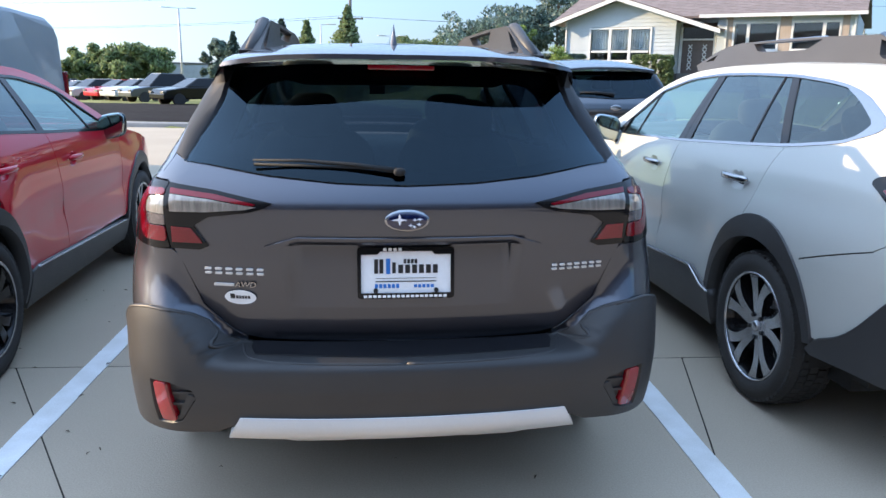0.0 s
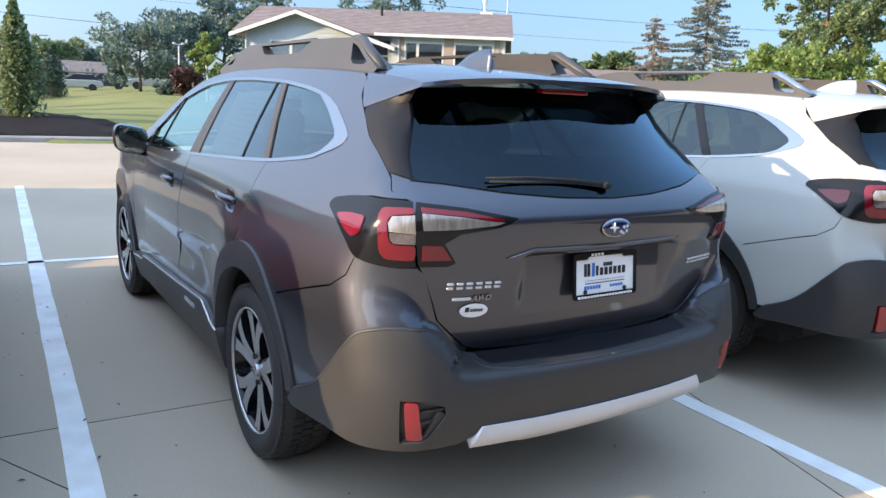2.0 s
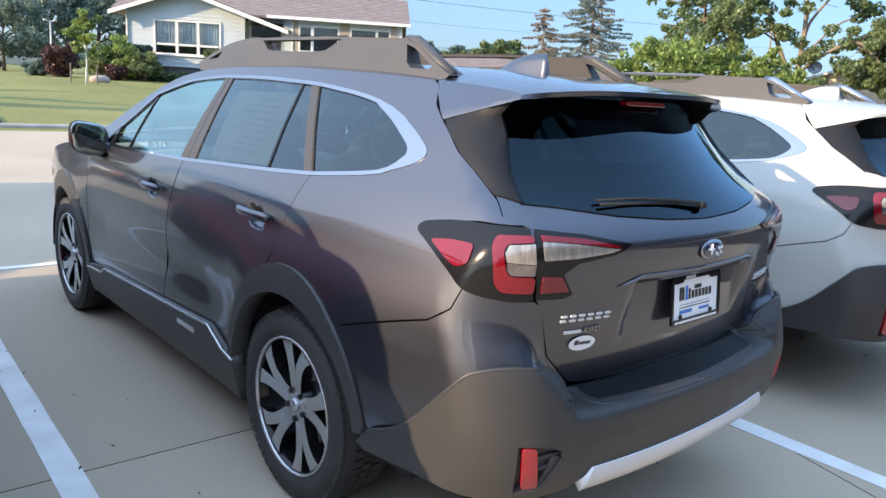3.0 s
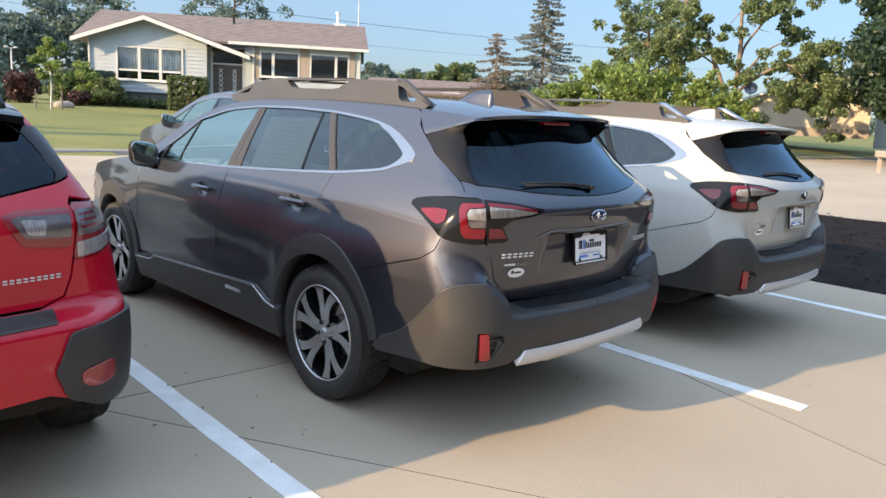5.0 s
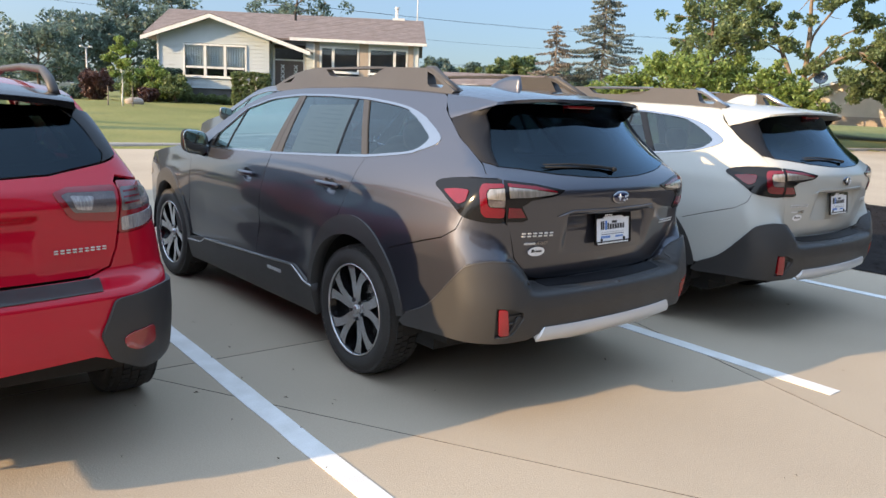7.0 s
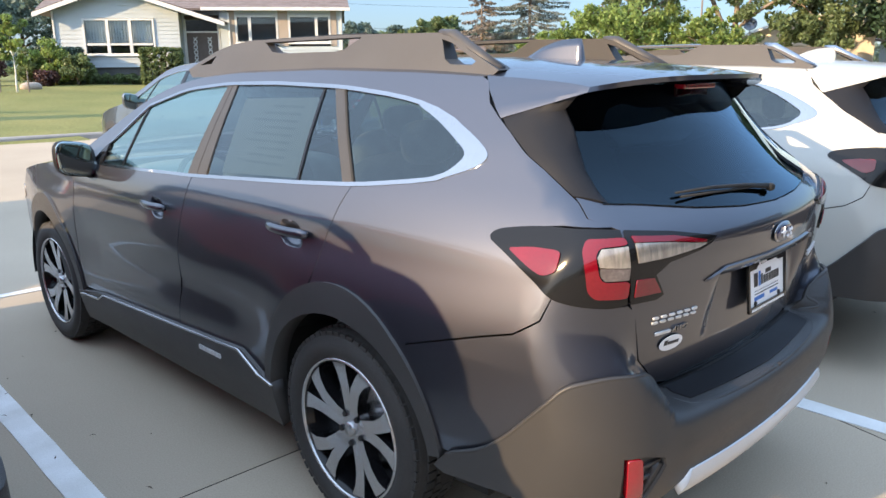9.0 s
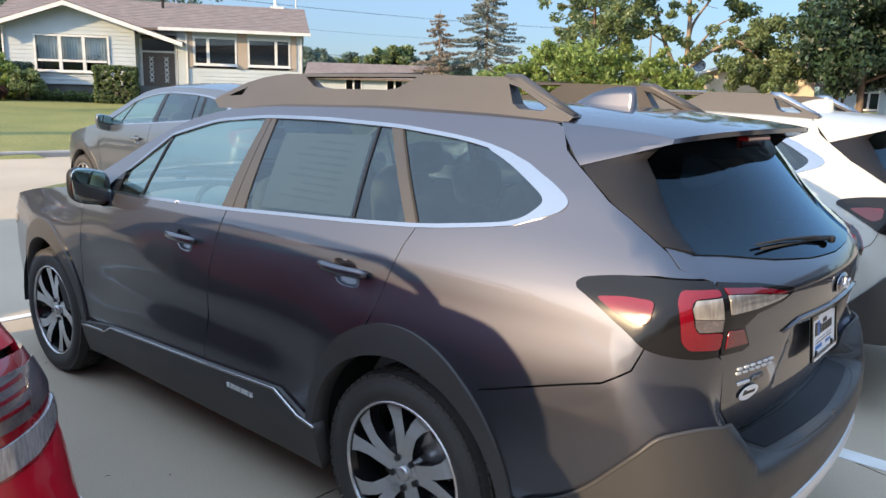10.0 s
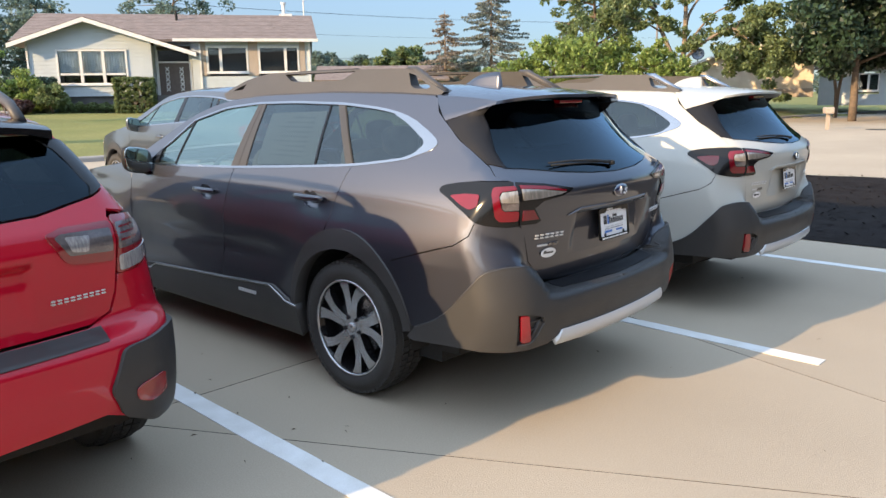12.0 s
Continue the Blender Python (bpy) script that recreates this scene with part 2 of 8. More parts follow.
def prism(bm, pts, d):
    """A closed plate from an outline of points, given depth by the vector d."""
    a = [bm.verts.new(p) for p in pts]
    b = [bm.verts.new(Vector(p) + Vector(d)) for p in pts]
    bm.faces.new(a)
    bm.faces.new(b[::-1])
    for i in range(len(a)):
        bm.faces.new((a[i], b[i], b[(i + 1) % len(a)], a[(i + 1) % len(a)]))
    bmesh.ops.recalc_face_normals(bm, faces=bm.faces)


def lathe(bm, prof, n=48, m=None, close=False):
    """Turns a profile of (x, r) round the x axis."""
    rings = [[bm.verts.new((x, r * math.cos(2 * math.pi * k / n), r * math.sin(2 * math.pi * k / n))) for k in range(n)] for x, r in prof]
    seq = list(zip(rings, rings[1:])) + ([(rings[-1], rings[0])] if close else [])
    for a, b in seq:
        for k in range(n):
            bm.faces.new((a[k], b[k], b[(k + 1) % n], a[(k + 1) % n]))
    if m is not None:
        bmesh.ops.transform(bm, matrix=m, verts=[v for r in rings for v in r])
    return rings


def lump(bm, centre, size, power=2.6, n=20, rings=12, m=None):
    """A rounded box or ball (superellipsoid)."""
    def sp(v, e):
        return math.copysign(abs(v) ** e, v)
    e, rows = 2 / power, []
    for i in range(rings + 1):
        a = -math.pi / 2 + math.pi * i / rings
        rows.append([bm.verts.new((size[0] * sp(math.cos(a), e) * sp(math.cos(b), e), size[1] * sp(math.cos(a), e) * sp(math.sin(b), e), size[2] * sp(math.sin(a), e)))
                     for b in [2 * math.pi * k / n for k in range(n)]])
    for a, b in zip(rows, rows[1:]):
        for k in range(n):
            bm.faces.new((a[k], a[(k + 1) % n], b[(k + 1) % n], b[k]))
    vs = [v for r in rows for v in r]
    bmesh.ops.transform(bm, matrix=Matrix.Translation(centre) @ (m or Matrix()), verts=vs)
    bmesh.ops.remove_doubles(bm, verts=vs, dist=1e-5)


def inside(pts, poly):
    """Which of the points lie in the polygon."""
    x, y = pts[:, 0], pts[:, 1]
    res = np.zeros(len(pts), bool)
    for (x0, y0), (x1, y1) in zip(poly, np.roll(poly, -1, axis=0)):
        if y0 == y1:
            continue
        c = ((y0 > y) != (y1 > y)) & (x < (x1 - x0) * (y - y0) / (y1 - y0) + x0)
        res ^= c
    return res


def dense(poly, step, closed=True):
    out = []
    n = len(poly)
    for i in range(n if closed else n - 1):
        a, b = np.array(poly[i], float), np.array(poly[(i + 1) % n], float)
        k = max(1, int(math.ceil(np.linalg.norm(b - a) / step)))
        out += [tuple(a + (b - a) * j / k) for j in range(k)]
    if not closed:
        out.append(tuple(poly[-1]))
    return out


def fillet(poly, r, n=4):
    """Rounds the corners of a closed polygon."""
    out, k = [], len(poly)
    for i in range(k):
        p, a, b = (np.array(poly[j % k], float) for j in (i, i - 1, i + 1))
        da, db = a - p, b - p
        la, lb = np.linalg.norm(da), np.linalg.norm(db)
        if la < 1e-6 or lb < 1e-6:
            continue
        s, e = p + da / la * min(r, la * 0.45), p + db / lb * min(r, lb * 0.45)
        out += [tuple((1 - t) ** 2 * s + 2 * t * (1 - t) * p + t * t * e) for t in [j / n for j in range(n + 1)]]
    return out


def triangulate(poly, holes=(), step=0.05, extra=()):
    """Points and triangles of a flat region with holes, and its boundary edges."""
    loops = [dense(poly, step)] + [dense(h, step) for h in holes]
    pts, edges = [], []
    for lp in loops:
        b = len(pts)
        pts += lp
        edges += [(b + i, b + (i + 1) % len(lp)) for i in range(len(lp))]
    P = np.array(pts)
    lo, hi = P.min(0), P.max(0)
    gx, gy = np.arange(lo[0] + step * 0.5, hi[0], step), list(np.arange(lo[1] + step * 0.5, hi[1], step)) + list(extra)
    g = np.array([(x, y) for y in gy for x in gx]).reshape(-1, 2)
    if len(g):
        ok = inside(g, np.array(loops[0]))
        for h in loops[1:]:
            ok &= ~inside(g, np.array(h))
        g = g[ok]
        if len(g):
            d = np.min(np.linalg.norm(g[:, None, :] - P[None], axis=2), axis=1)
            g = g[d > step * 0.35]
    allp = [Vector(p) for p in pts] + [Vector(p) for p in g]
    v, _, f, *_ = delaunay_2d_cdt(allp, edges, [], 0, 1e-7)
    V = np.array([tuple(p) for p in v])
    F = np.array([t for t in f if len(t) == 3])
    c = V[F].mean(1)
    ok = inside(c, np.array(loops[0]))
    for h in loops[1:]:
        ok &= ~inside(c, np.array(h))
    F = F[ok]
    cnt = {}
    for t in F:
        for a, b in ((t[0], t[1]), (t[1], t[2]), (t[2], t[0])):
            k = (min(a, b), max(a, b))
            cnt[k] = None if k in cnt else (a, b)
    return V, F, [e for e in cnt.values() if e]


def plate(name, poly, material, parent, origin, ux, uy, thick, holes=(), label="", step=0.2, bevel=0.0):
    """A flat panel with holes, given thickness; poly in the axes ux, uy from origin."""
    V, F, B = triangulate(poly, holes, step)
    ux, uy, o = np.array(ux, float), np.array(uy, float), np.array(origin, float)
    n = np.cross(ux, uy)
    top = o + V[:, :1] * ux + V[:, 1:2] * uy
    bot = top - n * thick
    k = len(V)
    faces = [tuple(t) for t in F] + [tuple(t[::-1] + k) for t in F] + [(b, a, a + k, b + k) for a, b in B]
    ob = link_mesh(name, np.vstack([top, bot]), faces, material, parent, label, smooth=False)
    if bevel:
        mod = ob.modifiers.new("bevel", "BEVEL")
        mod.width, mod.segments, mod.limit_method, mod.angle_limit = bevel, 2, "ANGLE", radians(40)
    return ob


# ---- cars: a body surface in plan slices, on which panels are cut ----
def table(pts, width):
    """A smoothed curve through (x, value) pairs."""
    xs, vs = np.array(pts, float).T
    g = np.linspace(xs[0], xs[-1], 700)
    v = np.interp(g, xs, vs)
    k = max(1, int(width / (g[1] - g[0])))
    ker = np.hanning(2 * k + 3)
    pad = np.concatenate([2 * v[0] - v[k + 1:0:-1], v, 2 * v[-1] - v[-2:-k - 3:-1]])
    sm = np.convolve(pad, ker / ker.sum(), "same")[k + 1:-(k + 1)]
    return lambda x: np.interp(x, g, sm)


class Shell:
    def __init__(self, d):
        self.d, self.Y0, self.Y1, self.R = d, 1.0, d["y1"], 0.9
        self.w, self.ar = table(d["width"], 0.05), table(d["taper"], 0.1)
        self.rear, self.kr = table(d["rear"], 0.014), table(d["bow"], 0.08)
        self.rear2 = table(d["rear_corner"], 0.055) if "rear_corner" in d else self.rear
        self.front, self.top = table(d["front"], 0.06), table(d["top"], 0.10)
        self.rc = table(d["corner"], 0.08)

    def W(self, y, z):
        d = self.d
        y, z = np.asarray(y, float), np.asarray(z, float)
        w = self.w(z) - self.ar(z) * np.clip((1.45 - y) / 1.45, 0, None) ** 2 - 0.17 * np.clip((y - d["yf"]) / 1.5, 0, None) ** 2
        w = w - 0.016 * np.exp(-((z - 0.66) / 0.10) ** 2) * np.clip((y - 1.5) / 0.3, 0, 1) * np.clip((3.4 - y) / 0.3, 0, 1)
        for h in (d["hub_r"], d["hub_f"]):
            w = w + 0.022 * np.exp(-((y - h) / np.where((y < h) & (h < 2), 0.70, 0.42)) ** 4) * np.clip((0.98 - z) / 0.2, 0, 1)
        return w

    def Rr(self, x, z):
        x, z = np.asarray(x, float), np.asarray(z, float)
        k = np.clip((np.abs(x) - np.interp(z, (0.67, 0.735, 0.80, 0.93), (0.490, 0.540, 0.602, 0.654))) / 0.12, 0, 1)
        k = k * k * (3 - 2 * k)
        y = self.rear(z) * (1 - k) + self.rear2(z) * k + self.kr(z) * x ** 2
        for x0, z0, z1, depth in self.d["recess"]:
            sx = np.clip((x0 - np.abs(x)) / 0.035, 0, 1)
            sz = np.clip((z - z0) / 0.19, 0, 1) * np.clip((z1 - z) / 0.012, 0, 1)
            y = y + depth * (sx * sx * (3 - 2 * sx)) * sz
        return y

    def f(self, x, y, z):
        a, b = np.abs(x) - self.W(y, z), self.Rr(x, z) - y
        c = y - (self.front(z) - 0.16 * x ** 2)
        r, rf = self.rc(z), 0.22
        m = np.where(y < 2.5, b, c)
        r = np.where(y < 2.5, r, rf)
        a2, m2 = a + r, m + r
        return np.minimum(np.maximum(a2, m2), 0) + np.hypot(np.maximum(a2, 0), np.maximum(m2, 0)) - r

    def s_of(self, x, y):
        if y < self.Y0:
            return -self.R * math.atan2(self.Y0 - y, -x) if x < 0 else -self.R * (math.pi / 2 + math.atan2(x, self.Y0 - y))
        if y > self.Y1:
            return self.Y1 - self.Y0 + self.R * math.atan2(y - self.Y1, -x)
        return y - self.Y0

    def S(self, y, z):
        """A place on the left side."""
        return (self.s_of(-max(float(self.W(y, z)), 0.05), y), z)

    def B(self, x, z):
        """A place on the back."""
        return (self.s_of(x, float(self.rear(z) + self.kr(z) * x * x)), z)

    def F(self, x, z):
        return (self.s_of(x, float(self.front(z) - 0.16 * x * x)), z)

    def at(self, s, z):
        s, z = np.asarray(s, float), np.asarray(z, float)
        span = self.Y1 - self.Y0
        th = np.where(s < 0, -s / self.R, np.where(s > span, (s - span) / self.R, 0.0))
        oy = np.where(s < 0, self.Y0, np.where(s > span, self.Y1, self.Y0 + s))
        dx, dy = -np.cos(th), np.sin(th) * np.where(s < 0, -1, 1)
        lo, hi = np.zeros_like(s), np.full_like(s, 2.6)
        for _ in range(42):
            m = (lo + hi) / 2
            out = self.f(m * dx, oy + m * dy, z) > 0
            hi, lo = np.where(out, m, hi), np.where(out, lo, m)
        p = np.stack([lo * dx, oy + lo * dy, z], 1)
        e = 0.004
        g = np.stack([self.f(p[:, 0] + e, p[:, 1], z) - self.f(p[:, 0] - e, p[:, 1], z),
                      self.f(p[:, 0], p[:, 1] + e, z) - self.f(p[:, 0], p[:, 1] - e, z),
                      self.f(p[:, 0], p[:, 1], z + e) - self.f(p[:, 0], p[:, 1], z - e)], 1)
        return p, g / np.maximum(np.linalg.norm(g, axis=1, keepdims=True), 1e-9)

    def panel(self, name, poly, material, parent, holes=(), off=0.0, thick=0.014, step=0.05, side="L", label="", extra=(), bulge=None):
        """A body panel cut from the surface, with turned-in edges. side: L, R or C (a panel on the middle, used as it is)."""
        V, F, E = triangulate(poly, holes, step, extra)
        P, N = self.at(V[:, 0], V[:, 1])
        P = P + N * off
        if bulge:      # (z0, z1, height): a rounded band
            z0, z1, hh = bulge
            t = np.clip((V[:, 1] - z0) / (z1 - z0), 0, 1)
            P = P + N * (hh * np.sin(np.pi * t))[:, None]
            tilt = (hh * np.pi / (z1 - z0) * np.cos(np.pi * t))[:, None]
            up = np.array((0, 0, 1.0)) - N * N[:, 2:3]
            N = N - tilt * up
            N = N / np.linalg.norm(N, axis=1, keepdims=True)
        nrm = np.cross(P[F[:, 1]] - P[F[:, 0]], P[F[:, 2]] - P[F[:, 0]])
        flip = (nrm * N[F[:, 0]]).sum(1) < 0
        F = np.where(flip[:, None], F[:, ::-1], F)
        k = len(P)
        e = np.array(E)
        inner = P - N * thick
        mid, run = (V[e[:, 0]] + V[e[:, 1]]) / 2, V[e[:, 1]] - V[e[:, 0]]
        away = np.stack([run[:, 1], -run[:, 0]], 1) / np.maximum(np.linalg.norm(run, axis=1, keepdims=True), 1e-9)
        test = mid + away * 0.001
        inner_side = inside(test, poly)
        for hole in holes:
            inner_side = inner_side & ~inside(test, hole)
        away = np.where(inner_side[:, None], -away, away)
        step_, base_ = mid + away * 0.002, self.at(mid[:, 0], mid[:, 1])[0]
        out = self.at(step_[:, 0], step_[:, 1])[0] - base_
        rim_n = np.zeros_like(N)
        np.add.at(rim_n, e[:, 0], out)
        np.add.at(rim_n, e[:, 1], out)
        rim_n = rim_n / np.maximum(np.linalg.norm(rim_n, axis=1, keepdims=True), 1e-9)
        verts, norms = np.vstack([P, P, inner]), np.vstack([N, rim_n * 0.8 + N * 0.6, rim_n])
        faces = [tuple(t) for t in F]
        sgn = -1 if flip.mean() > 0.5 else 1
        for a, b in e:
            q = (a + k, a + 2 * k, b + 2 * k, b + k)
            faces.append(q if sgn > 0 else q[::-1])
        if side == "R":
            verts, norms = verts * (-1, 1, 1), norms * (-1, 1, 1)
            faces = [t[::-1] for t in faces]
        used = sorted({i for t in faces for i in t})
        idx = {j: i for i, j in enumerate(used)}
        return link_mesh(name, verts[used], [tuple(idx[i] for i in t) for t in faces], material, parent, label, True, norms[used])

    def mirrored(self, half):
        """A polygon across the middle of the back, from its left half (from the middle outward and back to the middle)."""
        c = -self.R * math.pi / 2
        return list(half) + [(2 * c - s, z) for s, z in reversed(half) if abs(s - c) > 1e-4]

    def mirrored_front(self, half):
        c = self.Y1 - self.Y0 + self.R * math.pi / 2
        return list(half) + [(2 * c - s, z) for s, z in reversed(half) if abs(s - c) > 1e-4]

    def strip(self, name, y0, y1, material, parent, crown, n=30, inset=0.0, lift=0.0, label="", thick=0.0):
        """Hood, windscreen or roof: a crowned sheet between the two upper edges of the sides."""
        ys = np.linspace(y0, y1, n)
        us = np.linspace(-1, 1, 21)
        verts, faces = [], []
        for y in ys:
            z = float(self.top(y))
            p, _ = self.at(np.array([self.S(y, z)[0]]), np.array([z]))
            w, yy = -p[0, 0] - inset, p[0, 1]
            for u in us:
                verts.append((u * w, yy, z + crown * (1 - abs(u) ** 2.4) + lift))
        m = len(us)
        for i in range(n - 1):
            for j in range(m - 1):
                q = (i * m + j, i * m + j + 1, (i + 1) * m + j + 1, (i + 1) * m + j)
                faces.append(q if y1 > y0 else q[::-1])
        return link_mesh(name, verts, faces, material, parent, label)


def spline(pts, n=6):
    """A smooth curve through points."""
    p = [np.array(q, float) for q in pts]
    p = [2 * p[0] - p[1]] + p + [2 * p[-1] - p[-2]]
    out = []
    for i in range(1, len(p) - 2):
        a, b, c, e = p[i - 1:i + 3]
        for k in range(n):
            t = k / n
            out.append(tuple(0.5 * (2 * b + (c - a) * t + (2 * a - 5 * b + 4 * c - e) * t * t + (3 * b - a - 3 * c + e) * t ** 3)))
    return out + [tuple(p[-2])]


def arch_shape(a):
    """How far a wheel arch departs from a circle: fuller over the top."""
    return 0.93 + 0.12 * max(0.0, math.sin(a)) ** 3


def build_wheel(parent, centre, spec, side):
    """A wheel: tyre with tread blocks, two-tone spoked rim, brake disc."""
    R, rr, wd = spec["tyre"], spec["rim"], 0.225
    m = Matrix.Translation(centre) @ (Matrix.Scale(-1, 4, (1, 0, 0)) if side == "R" else Matrix())
    bm = bmesh.new()   # the outer face looks along -x
    w = wd / 2
    lathe(bm, [(-w * 0.80, rr - 0.004), (-w * 0.98, rr + 0.012), (-w * 1.04, rr + 0.05), (-w * 1.0, R - 0.045), (-w * 0.88, R - 0.018), (-w * 0.74, R - 0.008),
               (w * 0.74, R - 0.008), (w * 0.95, R - 0.03), (w * 1.0, rr + 0.05), (w * 0.8, rr - 0.004)], 64)
    barrel = bmesh.new()
    lathe(barrel, [(-w * 0.9, rr - 0.010), (-w * 0.6, rr - 0.030), (w * 0.5, rr - 0.035), (w * 0.6, 0.03)], 48)
    wheel = part("wheel", barrel, M_BLACK, parent, "alloy wheel" if not spec["black_rim"] else "black alloy wheel", smooth=True)
    wheel.matrix_basis = m
    tyre = part("tyre", bm, M_RUBBER, wheel, "black rubber tyre", smooth=True)
    tb = bmesh.new()
    nb = 60
    for i in range(nb):
        a = 2 * math.pi * i / nb
        for x0, x1, da in ((-0.104, -0.066, 0), (-0.060, -0.024, 0.5), (-0.018, 0.018, 0.2), (0.024, 0.060, 0.7), (0.066, 0.104, 0.4)):
            dr = 0.012 if abs(x0 + x1) > 0.13 else 0.0
            vs = box(tb, x0, x1, -0.0145, 0.0145, R - 0.014 - dr, R - dr)
            bmesh.ops.transform(tb, matrix=Matrix.Rotation(a + da * 2 * math.pi / nb, 4, "X"), verts=vs)
    tagged(part("tread", tb, M_RUBBER, tyre), kind="stuff")
    bm = bmesh.new()
    lathe(bm, [(-w * 0.86, rr - 0.008), (-w * 0.95, rr - 0.005), (-w * 0.97, rr + 0.001), (-w * 0.9, rr + 0.005)], 64)
    part("rim_lip", bm, M_ALLOY if not spec["black_rim"] else M_BLACK, wheel, smooth=True)
    bm = bmesh.new()
    lathe(bm, [(-0.02, 0.02), (-0.02, 0.155), (0.0, 0.158), (0.0, 0.02)], 40)
    box(bm, -0.05, 0.02, -0.05, 0.05, 0.10, 0.175)
    part("brake_disc", bm, M_ALLOY, wheel, "worn steel brake disc", smooth=False)
    face, dark = bmesh.new(), bmesh.new()
    for i in range(5):
        a0 = 2 * math.pi * i / 5 + 0.35
        for sgn in (-1, 1):
            rows = []
            for t, ang, hw, x in ((0.0, 0.28, 0.020, -0.078), (0.22, 0.170, 0.021, -0.086), (0.55, 0.175, 0.0225, -0.094), (0.80, 0.240, 0.026, -0.098), (0.93, 0.285, 0.031, -0.099), (1.0, 0.31, 0.036, -0.098)):
                r = 0.052 + (rr - 0.012 - 0.052) * t
                aa = a0 + sgn * ang * (0.9 if sgn < 0 else 1.0) + 0.10 * t
                c, tang = Vector((x, r * math.cos(aa), r * math.sin(aa))), Vector((0, -math.sin(aa), math.cos(aa)))
                rows.append((c - tang * hw, c + tang * hw))
            for (p0, p1), (q0, q1) in zip(rows, rows[1:]):
                face.faces.new([face.verts.new(v) for v in (p0, p1, q1, q0)])
                for s0, s1 in ((p0, q0), (p1, q1)):
                    back = Vector((0.045, 0, 0))
                    dark.faces.new([dark.verts.new(v) for v in (s0, s1, s1 + back, s0 + back)])
            for (p0, p1), (q0, q1) in zip(rows, rows[1:]):
                back = Vector((0.045, 0, 0))
                dark.faces.new([dark.verts.new(v + back) for v in (p0, q0, q1, p1)])
    bmesh.ops.recalc_face_normals(face, faces=face.faces)
    lathe(face, [(-0.0785, 0.024), (-0.0785, 0.058), (-0.074, 0.066), (-0.04, 0.068)], 40)
    part("spoke_face", face, M_ALLOY if not spec["black_rim"] else M_BLACK, wheel, "machined alloy spokes" if not spec["black_rim"] else "gloss black spokes")
    if spec["black_rim"]:
        edge = bmesh.new()
        lathe(edge, [(-w * 0.99, rr - 0.016), (-w * 1.01, rr - 0.008), (-w * 0.99, rr - 0.002)], 48)
        part("rim_edge", edge, M_ALLOY, wheel, "bright machined rim edge", smooth=True)
    part("spoke_back", dark, M_BLACK, wheel)
    bm = bmesh.new()
    lathe(bm, [(-0.094, 0.0), (-0.094, 0.022), (-0.088, 0.027), (-0.06, 0.027)], 28)
    part("hub_cap", bm, M_BLACK if spec["black_rim"] else M_ALLOY, wheel, smooth=True)
    for i in range(5):
        bm = bmesh.new()
        a = 2 * math.pi * (i + 0.5) / 5 + 0.35
        tube(bm, [(-0.088, 0.055 * math.cos(a), 0.055 * math.sin(a)), (-0.04, 0.055 * math.cos(a), 0.055 * math.sin(a))], 0.011, 6)
        part("wheel_nut", bm, M_BLACK, wheel)
    return wheel


